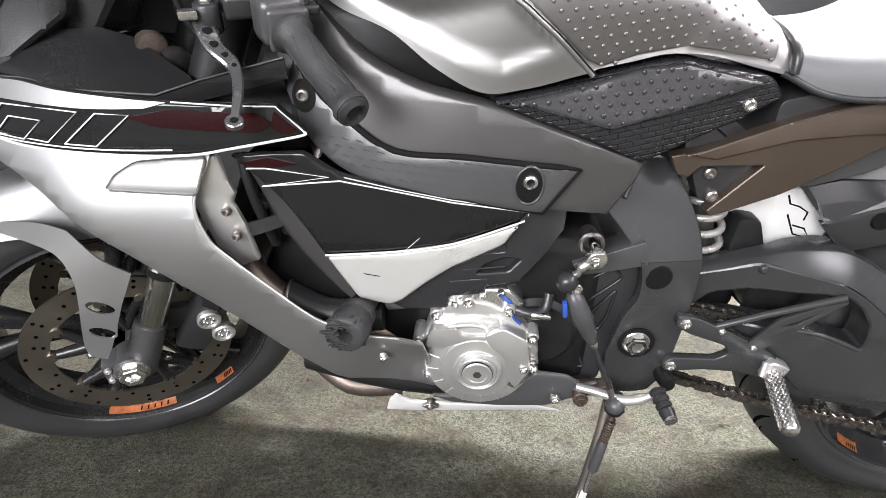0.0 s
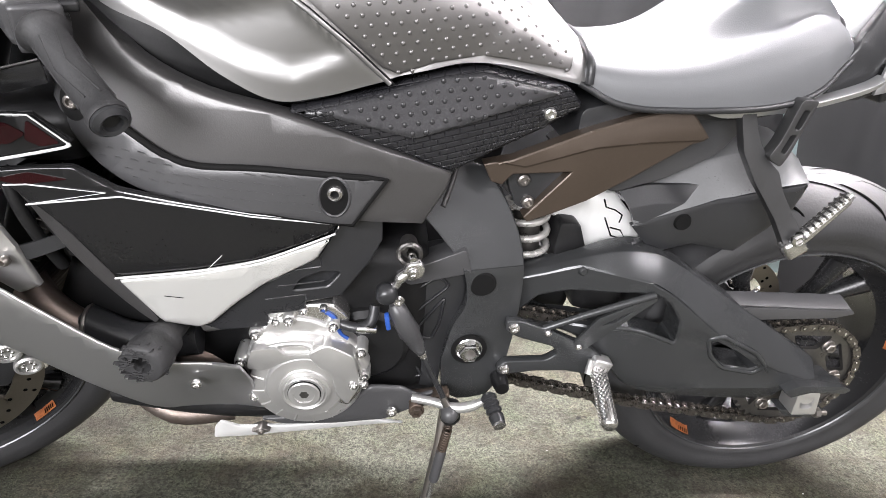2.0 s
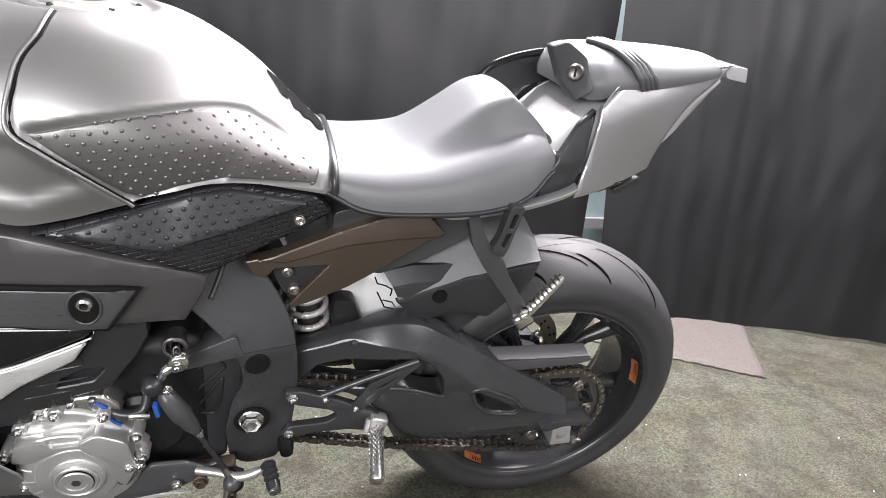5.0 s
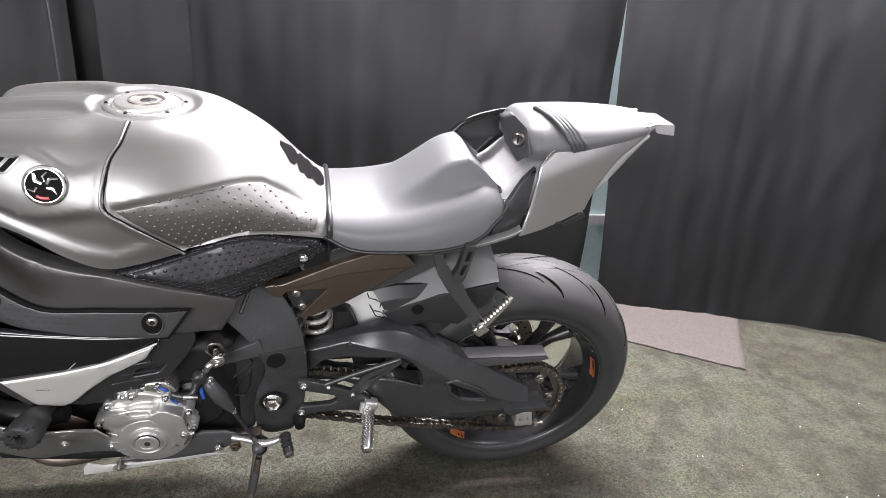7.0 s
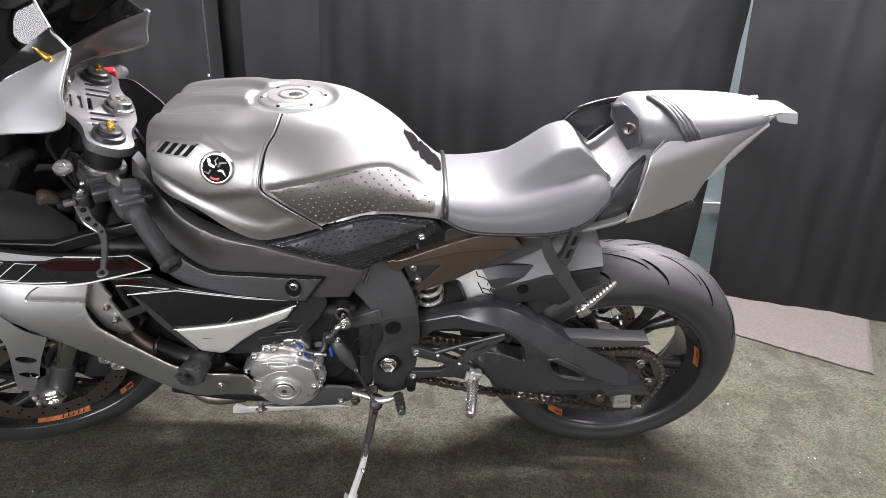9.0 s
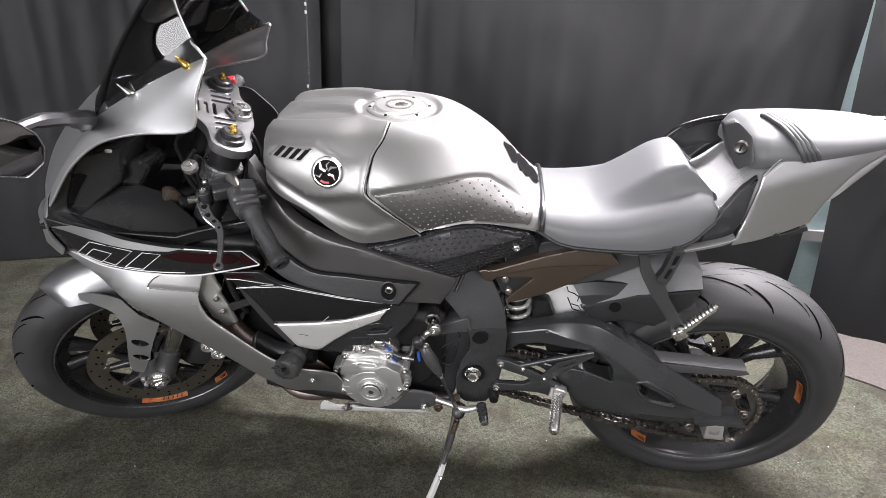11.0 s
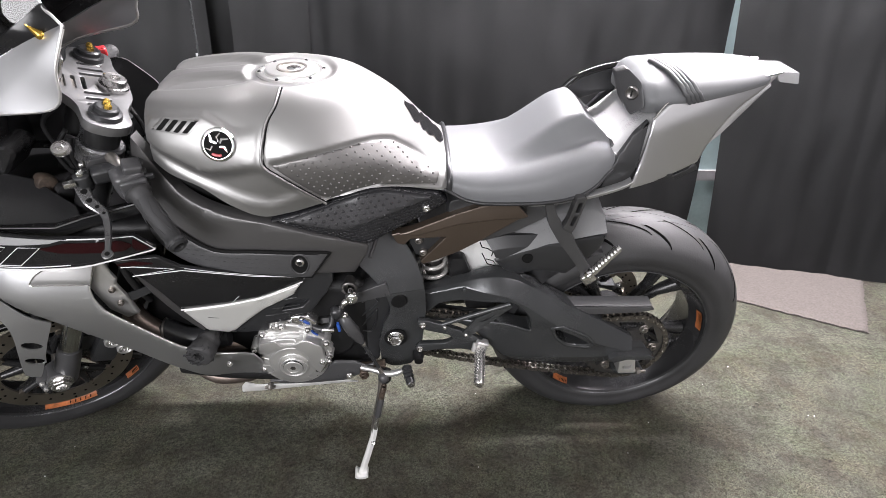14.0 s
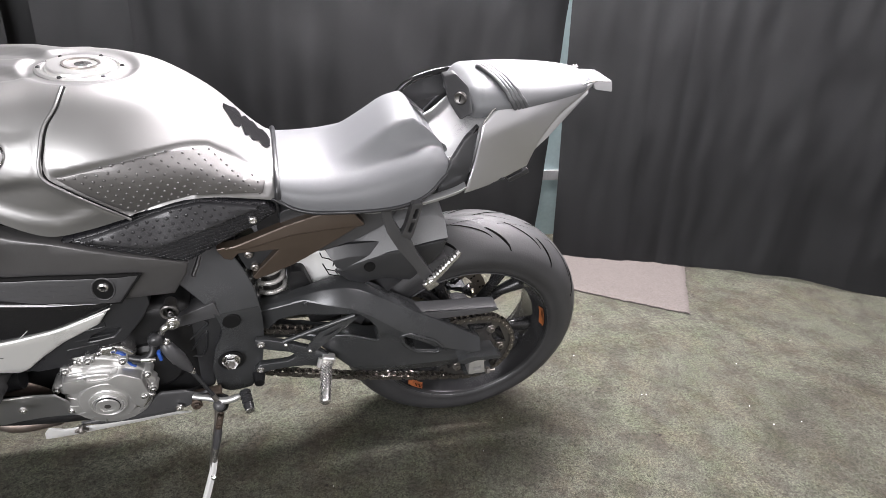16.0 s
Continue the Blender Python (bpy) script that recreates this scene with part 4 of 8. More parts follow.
VENT = [(-0.268, 0.927), (-0.245, 0.9475), (-0.178, 0.9495), (-0.200, 0.9255)]
vent = on_tank(fillet(VENT, 0.004), 0.002, 0.003, GUNMETAL, "air_vent", "slotted air vent in the tank cover")
# Slots are black patches on the surface, painting the dark of openings.
for k in range(4):
    x0 = -0.257 + 0.0155 * k
    q = [(x0, 0.929), (x0 + 0.0095, 0.929), (x0 + 0.0265, 0.9465), (x0 + 0.017, 0.9465)]
    part("vent_slot", panel(fillet(q, 0.002), lambda x, h: tank_s(x, h) - relief(x, h) - 0.0032, 0.002, 0.01, (), 0.0005, 0.001), LINE_BLACK, vent)


def tank_top(x, s):
    """Height of the tank's crown at a depth s."""
    hs = [r[0] for r in TANK]
    v = [np.interp(x, hs, [r[1][k][0] for r in TANK]) for k in range(5)]
    u = [np.interp(x, hs, [r[1][k][1] for r in TANK]) for k in range(5)]
    c = spl(list(zip(v, u)), 8)
    return float(np.interp(abs(s), [-p[0] for p in c[:33]], [p[1] for p in c[:33]]))


cc = Vector((-0.048, -0.003, 0.975))
cap = part("filler_cap", rod(cc, cc + Vector((0, 0, 0.01)), [(0, 0.066), (0.3, 0.066), (0.55, 0.062), (0.6, 0.057), (0.3, 0.056), (0.3, 0.052), (0.85, 0.05), (1, 0.047), (0.98, 0.001)], 48), ALU, tank, "round aluminium filler cap", 25)
for k in range(6):
    a = k * math.pi / 3 + 0.2
    part("cap_screw", bolt(cc + Vector((0.0595 * math.cos(a), 0.0595 * math.sin(a), 0.005)), 0.0035, 0.003, (0, 0, 1)), DEEP, cap)
part("cap_ring", ring([(-0.0012, 0.0245), (-0.0012, 0.0285), (0.0012, 0.0285), (0.0012, 0.0245)], (0, 0, 0), 40), STEEL, cap, "", 40, Matrix.Translation(cc + Vector((0, 0, 0.0108))) @ Matrix.Rotation(radians(90), 4, "X"))
part("cap_lock", rod(cc + Vector((0.004, -0.002, 0.009)), cc + Vector((0.004, -0.002, 0.0115)), [(0, 0.013), (0.7, 0.013), (1, 0.011)], 28), ALU_BRIGHT, cap, "", 30)
part("key_slot", box(tuple(cc + Vector((0.004, -0.002, 0.0116))), (0.003, 0.012, 0.001), 0.0003, (0, 0, 25)), DEEP, cap)
# ragged remains of a tank protector
EDGE = [(0.163, -0.012), (0.172, -0.024), (0.182, -0.043), (0.19, -0.036), (0.193, -0.02), (0.199, -0.047), (0.206, -0.036), (0.212, -0.046), (0.222, -0.03), (0.229, -0.04), (0.236, -0.034), (0.242, -0.018)]
RAG = EDGE + [(x, -s0 * 0.9 - 0.004) for x, s0 in EDGE[::-1]]
pd = sheet(RAG, 0.008, (), 0)
for v in pd.verts:
    x, s0 = v.co.x, v.co.z
    v.co = Vector((x, s0, tank_top(min(x, 0.245), s0) + 0.0025))
bmesh.ops.solidify(pd, geom=pd.faces[:], thickness=0.0015)
part("tank_pad", pd, GLOSS_BLACK, tank, "black tank protector with ragged edges", 40)


def smooth_table(xs, vs, width=0.022):
    return lambda x: float(np.mean(np.interp(np.linspace(x - width, x + width, 13), xs, vs)))


SX = (0.236, 0.26, 0.30, 0.35, 0.40, 0.44, 0.48, 0.52, 0.545, 0.569)
seat_w = smooth_table(SX, (0.122, 0.133, 0.144, 0.15, 0.156, 0.159, 0.157, 0.15, 0.14, 0.118))
seat_hem = smooth_table(SX, (0.80, 0.781, 0.772, 0.774, 0.778, 0.782, 0.788, 0.80, 0.818, 0.845))
seat_base = smooth_table(SX, (0.834, 0.835, 0.836, 0.841, 0.853, 0.87, 0.886, 0.896, 0.896, 0.88))
seat_peak = smooth_table((0.236, 0.30, 0.346, 0.379, 0.422, 0.464, 0.492, 0.52, 0.57), (0.834, 0.834, 0.839, 0.855, 0.887, 0.921, 0.932, 0.934, 0.926), 0.014)


def seat_point(x, u):
    """A place on the rider seat: u runs from the crown (0) to the hem (1)."""
    w, hm, bs, pk = seat_w(x), seat_hem(x), seat_base(x), seat_peak(x)
    end = ramp01(0.553, 0.571, x) ** 2 * 0.016 + ramp01(0.25, 0.234, x) ** 2 * 0.008
    a = u * math.pi / 2
    s = w * math.sin(a) ** 0.9
    h = hm + (bs - end - hm) * math.cos(a) ** 0.62 if u < 0.999 else hm
    back = ramp01(0.46, 0.53, x)
    h += (pk - bs) * (1 - ramp01(0.064 + 0.008 * back, 0.114 - 0.02 * back, s))
    pull = (1 - ramp01(0.072, 0.09, s)) * max(0.0, x - 0.5) * 0.78
    return (x - pull, -s, h)


def seat_body():
    bm = bmesh.new()
    us = [k / 40 for k in range(38)] + [0.945, 0.965, 0.985, 1.0]
    rings = []
    for x in np.linspace(0.236, 0.571, 68):
        half = [seat_point(x, u) for u in us]
        full = [(p[0], -p[1], p[2]) for p in half[:0:-1]] + half
        rings.append([bm.verts.new(p) for p in full])
    for a, b in zip(rings, rings[1:]):
        for j in range(len(a) - 1):
            bm.faces.new((a[j], a[j + 1], b[j + 1], b[j]))
        bm.faces.new((a[-1], a[0], b[0], b[-1]))
    for ring in (rings[0], rings[-1]):
        for j in range(len(us) - 1):
            k = len(ring) - 1 - j
            bm.faces.new((ring[j], ring[j + 1], ring[k - 1], ring[k])) if k - 1 > j + 1 else bm.faces.new((ring[j], ring[j + 1], ring[k]))
    return bm


seat = part("rider_seat", seat_body(), VINYL, bike, "grey vinyl rider seat", 50)
part("seat_hem", tube([tuple(Vector(seat_point(x, 1.0)) + Vector((0, -0.0005, -0.002))) for x in np.linspace(0.238, 0.57, 40)], 0.004, 8), PLASTIC, seat, "black seat edging", 60)
for x, dx, up, wide in ((0.25, -0.002, 0.004, 1.012), (0.571, 0.003, -0.003, 1.0)):
    rim = [seat_point(x, u) for u in np.linspace(0, 1, 16)]
    rim = [(p[0] + dx, -p[1] * wide, p[2] + up) for p in rim[:0:-1]] + [(p[0] + dx, p[1] * wide, p[2] + up) for p in rim]
    part("seat_edge", tube(rim, 0.0055, 8), PLASTIC, seat, "black seat edging", 60)

PILLION = [(0.598, [(0, 0.97), (-0.03, 0.97), (-0.05, 0.965), (-0.064, 0.955), (-0.062, 0.942)]),
           (0.61, [(0, 0.986), (-0.04, 0.987), (-0.068, 0.982), (-0.09, 0.96), (-0.084, 0.937)]),
           (0.626, [(0, 0.999), (-0.046, 0.998), (-0.08, 0.988), (-0.101, 0.963), (-0.094, 0.938)]),
           (0.65, [(0, 1.006), (-0.05, 1.002), (-0.085, 0.988), (-0.102, 0.965), (-0.098, 0.945)]),
           (0.72, [(0, 1.011), (-0.05, 1.007), (-0.085, 0.995), (-0.1, 0.978), (-0.098, 0.962)]),
           (0.80, [(0, 1.014), (-0.045, 1.01), (-0.072, 1.0), (-0.084, 0.988), (-0.083, 0.976)]),
           (0.86, [(0, 1.012), (-0.03, 1.009), (-0.05, 1.002), (-0.06, 0.993), (-0.06, 0.984)]),
           (0.885, [(0, 1.003), (-0.02, 1.001), (-0.03, 0.998), (-0.035, 0.993), (-0.035, 0.987)])]
pillion = part("passenger_seat", hull_loft(PILLION, 5, 4), VINYL, bike, "grey vinyl passenger seat pad", 50)
NOSE_S = field([(0.563, 0.998, -0.035), (0.58, 1.009, -0.05), (0.598, 0.994, -0.082), (0.606, 0.954, -0.104), (0.588, 0.934, -0.092), (0.574, 0.955, -0.066)])
face = panel(fillet([(0.563, 0.998), (0.58, 1.009), (0.598, 0.994), (0.606, 0.954), (0.588, 0.934), (0.574, 0.955)], 0.003), lambda x, h: NOSE_S(x, h) - 0.004, 0.02, 0.012, (), 0.001, 0.002)
part("seat_nose", face, VINYL_TRIM, pillion, "black nose of the passenger seat", 45)
lc = Vector((0.588, NOSE_S(0.588, 0.972) - 0.004, 0.972))
ld = Vector((-0.55, -0.82, 0.1)).normalized()
lock = part("seat_lock", rod(lc, lc + ld * 0.008, [(0, 0.0125), (0.6, 0.0125), (1, 0.010), (0.85, 0.008), (0.8, 0.001)], 24), DARK_STEEL, pillion, "round seat lock", 30)
part("lock_slot", box(tuple(lc + ld * 0.008), (0.002, 0.003, 0.012), 0.0005), DEEP, lock)
PILLION = [(x, [(p[0], p[1] + 0.003) for p in row]) for x, row in PILLION]
for dx in (0.0, 0.0075, 0.015, 0.0225):
    arc = []
    for t in np.linspace(0, 1, 15):
        x = 0.64 + dx + 0.055 * t
        v = [np.interp(x, [r[0] for r in PILLION], [r[1][k][j] for r in PILLION]) for k in range(5) for j in range(2)]
        c = spl([(v[2 * k], v[2 * k + 1]) for k in range(5)], 6)
        s, h = c[int(t * (len(c) - 1))]
        arc.append((x, s * 1.02 - 0.001, h + 0.002))
    part("strap_fold", tube(arc, 0.0044, 8), STRAP, pillion, "folded grey strap over the pad, shade in its colour", 60)

# seat hump base and tail
TAIL_S = field([(0.39, 0.765, -0.15), (0.6, 0.78, -0.145), (0.62, 0.93, -0.118), (0.67, 0.975, -0.112), (0.75, 0.84, -0.1), (0.76, 0.9, -0.1), (0.89, 1.0, -0.05), (0.8, 0.95, -0.083)])
cowl = spl([(0.603, 0.80), (0.618, 0.86), (0.628, 0.932)], 4) + [(0.67, 0.972)] + spl([(0.78, 0.988), (0.892, 1.003)], 4) + spl([(0.85, 0.972), (0.80, 0.938), (0.765, 0.892), (0.748, 0.838)], 5) + spl([(0.70, 0.822), (0.65, 0.808)], 3)
for sg in (-1, 1):
    b = panel(cowl, lambda x, h: TAIL_S(x, h) + 0.35 * max(0, h - 0.915 - (x - 0.63) * 0.3), 0.004, 0.012)
    if sg > 0:
        mirror_left(b)
    tail = part("tail_panel", b, SILVER, bike, "silver tail side panel", 45)
    # Bright tube paints the highlight along the panel's upper edge.
    b = tube([(x, TAIL_S(x, h) + 0.35 * max(0, h - 0.915 - (x - 0.63) * 0.3) - 0.0005, h) for x, h in spl([(0.628, 0.932), (0.67, 0.972), (0.78, 0.988), (0.892, 1.003)], 6)], 0.0018, 8)
    if sg > 0:
        mirror_left(b)
    part("panel_highlight", b, ALU_BRIGHT, tail, "painted highlight along the tail panel's top edge", 60)
    rail = [(0.372, 0.781), (0.395, 0.775), (0.418, 0.772), (0.46, 0.777), (0.52, 0.788), (0.578, 0.807), (0.6, 0.82)]
    b = creased([[(x, -0.14, h + 0.004) for x, h in rail], [(x, -0.152, h + 0.001) for x, h in rail], [(x, -0.15, h - 0.006) for x, h in rail]], 0.004, 4, 0.001)
    if sg > 0:
        mirror_left(b)
    part("tail_edge", b, SILVER, bike, "silver lower rail of the tail", 40)
part("tail_tray", hull_loft([(0.532, [(0, 0.868), (-0.06, 0.866), (-0.095, 0.85), (-0.108, 0.82), (-0.108, 0.79)]), (0.58, [(0, 0.888), (-0.06, 0.886), (-0.098, 0.872), (-0.11, 0.84), (-0.11, 0.80)]),
     (0.64, [(0, 0.935), (-0.06, 0.932), (-0.098, 0.92), (-0.108, 0.88), (-0.105, 0.82)]), (0.75, [(0, 0.96), (-0.05, 0.957), (-0.08, 0.945), (-0.09, 0.90), (-0.085, 0.85)]),
     (0.88, [(0, 0.988), (-0.03, 0.986), (-0.04, 0.98), (-0.045, 0.975), (-0.04, 0.97)])], 4, 3), TRAY, bike, "light grey plastic tail tray under the seats", 50)
for sg in (-1, 1):
    b = panel(fillet([(0.55, 0.79), (0.60, 0.79), (0.615, 0.86), (0.625, 0.928), (0.60, 0.905), (0.572, 0.862), (0.556, 0.82)], 0.006), lambda x, h: -0.128 + 0.3 * max(0, h - 0.85), 0.01, 0.02)
    if sg > 0:
        mirror_left(b)
    part("tail_inner", b, PLASTIC, bike, "black inner side of the tail", 40)
part("hump_rail", tube(spl([(0.50, 0.085, 0.91), (0.528, 0.085, 0.942), (0.58, 0.085, 0.964), (0.645, 0.08, 0.98)], 6), 0.007, 8), GLOSS_BLACK, bike, "black rail behind the rider seat", 60)
part("hump_web", panel(spl([(0.50, 0.905), (0.528, 0.94), (0.58, 0.962), (0.645, 0.978)], 4) + [(0.645, 0.93), (0.52, 0.89)], lambda x, h: 0.082, 0.004, 0.03), PLASTIC, bike, "black plastic web behind the rider seat", 40)
tl = part("tail_light", plate(fillet([(0.885, 1.0), (0.934, 1.0), (0.942, 0.976), (0.90, 0.98)], 0.004), -0.036, 0.036, 0.004), TAIL_LENS, bike, "smoked wedge tail light", 40)
part("plate_holder", join(box((0.715, 0, 0.815), (0.1, 0.13, 0.02), 0.005, (0, -16, 0)), box((0.735, -0.02, 0.795), (0.07, 0.05, 0.03), 0.004, (0, -20, 0)), box((0.762, -0.025, 0.786), (0.05, 0.045, 0.012), 0.002, (0, -30, 0))), PLASTIC, bike, "short black number plate bracket", 40)

# --- frame ---
spar_s = field([(-0.34, 0.87, -0.1), (-0.27, 0.85, -0.145), (-0.2, 0.79, -0.18), (-0.1, 0.75, -0.195), (0.0, 0.71, -0.192), (0.09, 0.69, -0.175), (0.06, 0.63, -0.175), (-0.03, 0.64, -0.195), (-0.2, 0.7, -0.195), (-0.3, 0.76, -0.165)])
SPAR_OUT = spl([(-0.335, 0.885), (-0.285, 0.845), (-0.235, 0.803), (-0.17, 0.775), (-0.085, 0.757), (0.0, 0.728), (0.09, 0.694)], 4) + [(0.085, 0.672)] + spl([(0.06, 0.628), (0.0, 0.636), (-0.1, 0.652), (-0.2, 0.668), (-0.26, 0.69), (-0.31, 0.735), (-0.345, 0.80)], 4)
for sg in (-1, 1):
    b = panel(SPAR_OUT, spar_s, 0.03, 0.022, (), 0.0015, 0.003)
    if sg > 0:
        mirror_left(b)
    spar = part("frame_spar", b, SPAR, bike, "dark grey cast frame spar", 40)
COVER = spl([(-0.315, 0.80), (-0.30, 0.775), (-0.25, 0.735), (-0.195, 0.705), (-0.11, 0.703), (0.015, 0.692)], 4) + [(-0.022, 0.638)] + spl([(-0.109, 0.652), (-0.2, 0.662), (-0.26, 0.682), (-0.30, 0.715), (-0.325, 0.76)], 4)
cover = part("frame_cover", panel(COVER, lambda x, h: spar_s(x, h) - 0.009, 0.008, 0.018, (), 0.0015, 0.003), PLASTIC_GREY, bike, "textured dark plastic cover on the frame spar", 40)
part("cover_edge", tube([(p[0], spar_s(p[0], p[1]) - 0.005, p[1]) for p in COVER[:25]], 0.004, 8), LINE_BLACK, cover, "", 60)
well = lambda cx, ch, a, b: [(cx + a * math.cos(q), ch + b * math.sin(q)) for q in np.linspace(0, 2 * math.pi, 24, endpoint=False)]
# Wells are flat black patches that paint the shade of a recess.
part("cover_well", panel(well(-0.041, 0.674, 0.0165, 0.023), lambda x, h: spar_s(x, h) - 0.0098, 0.003, 0.012, (), 0, 0), LINE_BLACK, cover, "bolt well drawn as a flat dark patch", 60)
part("well_rim", tube(lift_curve(well(-0.041, 0.674, 0.0165, 0.023), lambda x, h: spar_s(x, h) - 0.009), 0.0018, 6, True), PLASTIC_GREY, cover, "", 60)
cb = part("cover_bolt", bolt((-0.04, -0.203, 0.679), 0.0095, 0.009), ALU_BRIGHT, cover, "bright socket bolt", 30)
part("cover_well", panel(well(-0.302, 0.757, 0.015, 0.018), lambda x, h: spar_s(x, h) - 0.0098, 0.003, 0.012, (), 0, 0), LINE_BLACK, cover, "bolt well drawn as a flat dark patch", 60)
part("cover_bolt", bolt((-0.302, -0.176, 0.758), 0.008, 0.006), STEEL, cover, "", 30)
# stamped dash pattern on the cover
dash = bmesh.new()
bmesh.ops.create_cube(dash, size=1)
bmesh.ops.scale(dash, vec=(0.011, 0.0011, 0.0016), verts=dash.verts)
d0 = part("grip_dash", dash, PLASTIC_GREY, cover, "", 0)
used = False
cov_small = [(-0.14 + (p[0] + 0.14) * 0.86, 0.69 + (p[1] - 0.69) * 0.72) for p in COVER]
for i in range(18):
    for j in range(7):
        x, h = -0.3 + 0.0165 * i + (0.008 if j % 2 else 0), 0.655 + 0.0095 * j - 0.06 * (i * 0.0165 - 0.1)
        if inside(cov_small, x, h) and math.hypot(x + 0.04, h - 0.679) > 0.03:
            m = pose(x, spar_s(x, h) - 0.0089, h, 0, 12, 0)
            if used:
                repeat(d0, m)
            else:
                d0.matrix_basis, used = m, True

rear_s = field([(0.07, 0.64, -0.172), (0.13, 0.68, -0.15), (0.19, 0.6, -0.148), (0.16, 0.53, -0.152), (0.2, 0.45, -0.14), (0.14, 0.42, -0.152), (0.15, 0.33, -0.15), (0.1, 0.34, -0.15)])
REAR = spl([(0.082, 0.69), (0.13, 0.683), (0.16, 0.655), (0.187, 0.61), (0.203, 0.555), (0.207, 0.46), (0.195, 0.355)], 4) + spl([(0.175, 0.325), (0.13, 0.32), (0.105, 0.34)], 3) + spl([(0.101, 0.40), (0.112, 0.46), (0.128, 0.50), (0.118, 0.555), (0.085, 0.60), (0.058, 0.628)], 4)


def cut_level(outline, level, above):
    """The piece of an outline above or below a height."""
    out = []
    for (x0, h0), (x1, h1) in zip(outline, outline[1:] + outline[:1]):
        in0, in1 = (h0 >= level) == above, (h1 >= level) == above
        if in0:
            out.append((x0, h0))
        if in0 != in1:
            out.append((x0 + (x1 - x0) * (level - h0) / (h1 - h0), level))
    return out


REAR = [tuple(p[:2]) for p in REAR]
for sg in (-1, 1):
    b = join(panel(cut_level(REAR, 0.553, True), lambda x, h: rear_s(x, h) + 0.42 * (h - 0.553), 0.05, 0.018, (), 0.001, 0.0015), panel(cut_level(REAR, 0.553, False), rear_s, 0.05, 0.018, (), 0.0005, 0.0015))
    if sg > 0:
        mirror_left(b)
    rear_frame = part("swingarm_plate", b, FRAME, bike, "black cast frame plate round the swingarm pivot", 22)
    if sg < 0:
        bead = spl([(0.108, 0.686), (0.1, 0.66), (0.088, 0.632)], 14)
        part("weld_seam", tube([(x, rear_s(x, h) + 0.42 * (h - 0.553) + 0.001, h) for x, h in bead], [0.0046 if k % 2 else 0.0034 for k in range(len(bead))], 8), SPAR, rear_frame, "rough weld bead", 60)
        part("frame_plug", rod((0.147, -0.158, 0.53), (0.147, -0.15, 0.53), [(0, 0.0165), (0.3, 0.0185), (1, 0.0185)], 28), LINE_BLACK, rear_frame, "round black rubber plug", 30)
        # Black disc paints the shaded recess round the pivot nut.
        part("pivot_well", rod((0.139, -0.157, 0.42), (0.139, -0.145, 0.42), [(0, 0.026), (0.3, 0.024), (1, 0.022)], 28), LINE_BLACK, rear_frame, "", 30)
        part("pivot_nut", hex_nut((0.139, -0.155, 0.42), 0.0155, 0.014, bore=0.58), CHROME, rear_frame, "bright swingarm pivot nut", 25)
        part("pivot_bore", cyl((0.139, -0.16, 0.42), (0.139, -0.1665, 0.42), 0.0085, 16), STEEL, rear_frame)

# --- black side cover under the tank with studs ---
side_s = field([(-0.09, 0.762, -0.192), (0.02, 0.79, -0.185), (0.1, 0.81, -0.172), (0.23, 0.785, -0.135), (0.245, 0.765, -0.132), (0.13, 0.715, -0.16), (0.09, 0.69, -0.17), (0.0, 0.74, -0.188)])
FOLD = ([-0.09, -0.062, 0.045, 0.12, 0.215, 0.25], [0.76, 0.762, 0.737, 0.757, 0.785, 0.8])
side_face = lambda x, h: side_s(x, h) + 0.4 * max(0, h - float(np.interp(x, *FOLD)))
SIDE = [(-0.09, 0.763), (0.015, 0.786), (0.07, 0.803), (0.12, 0.81), (0.225, 0.79), (0.248, 0.767), (0.20, 0.742), (0.13, 0.712), (0.09, 0.693), (0.03, 0.72)]
side_cover = part("side_cover", panel(fillet(SIDE, 0.008), side_face, 0.02, 0.016, (), 0.003, 0.004), STAMPED, bike, "glossy black side cover with stamped scales", 40)
UP = [(-0.062, 0.764), (0.02, 0.783), (0.075, 0.799), (0.12, 0.804), (0.215, 0.785), (0.12, 0.757), (0.045, 0.737)]
upad = part("stud_pad", panel(fillet(UP, 0.006), lambda x, h: side_face(x, h) - 0.007, 0.008, 0.012, (), 0.002, 0.003), STUD_BLACK, side_cover, "black pad with raised studs", 40)
studs(fillet(UP, 0.006), lambda x, h: side_face(x, h) - 0.0073, upad, STUD_BLACK, 0.015, 0.0098, 0.1, 0.003, 0.92)
part("cover_screw", bolt((0.203, side_s(0.203, 0.76) - 0.002, 0.760), 0.008, 0.006), ALU_BRIGHT, side_cover, "bright screw", 30)

# --- bronze subframe plate and what hangs round the shock ---
sub_s = lambda x, h: -0.135 - 0.02 * (x - 0.14)
BRONZE_OUT = [(0.134, 0.691), (0.168, 0.699), (0.186, 0.694), (0.269, 0.722), (0.335, 0.731), (0.401, 0.738), (0.406, 0.734), (0.391, 0.729), (0.328, 0.684), (0.273, 0.647), (0.222, 0.622), (0.2, 0.613), (0.194, 0.62), (0.246, 0.686), (0.172, 0.68), (0.16, 0.665), (0.146, 0.669)]
BRONZE_TOP = [(0.15, 0.695), (0.168, 0.7), (0.205, 0.716), (0.259, 0.739), (0.307, 0.756), (0.37, 0.774), (0.378, 0.772), (0.408, 0.739), (0.401, 0.735), (0.335, 0.729), (0.269, 0.719), (0.186, 0.691)]
plate_b = part("subframe_plate", panel(fillet(BRONZE_OUT, 0.0015, 2), lambda x, h: sub_s(x, h) + 0.05 * max(0, 0.68 - h), 0.02, 0.014, (), 0.001, 0.0015), BRONZE, bike, "bronze-brown subframe side plate", 25)
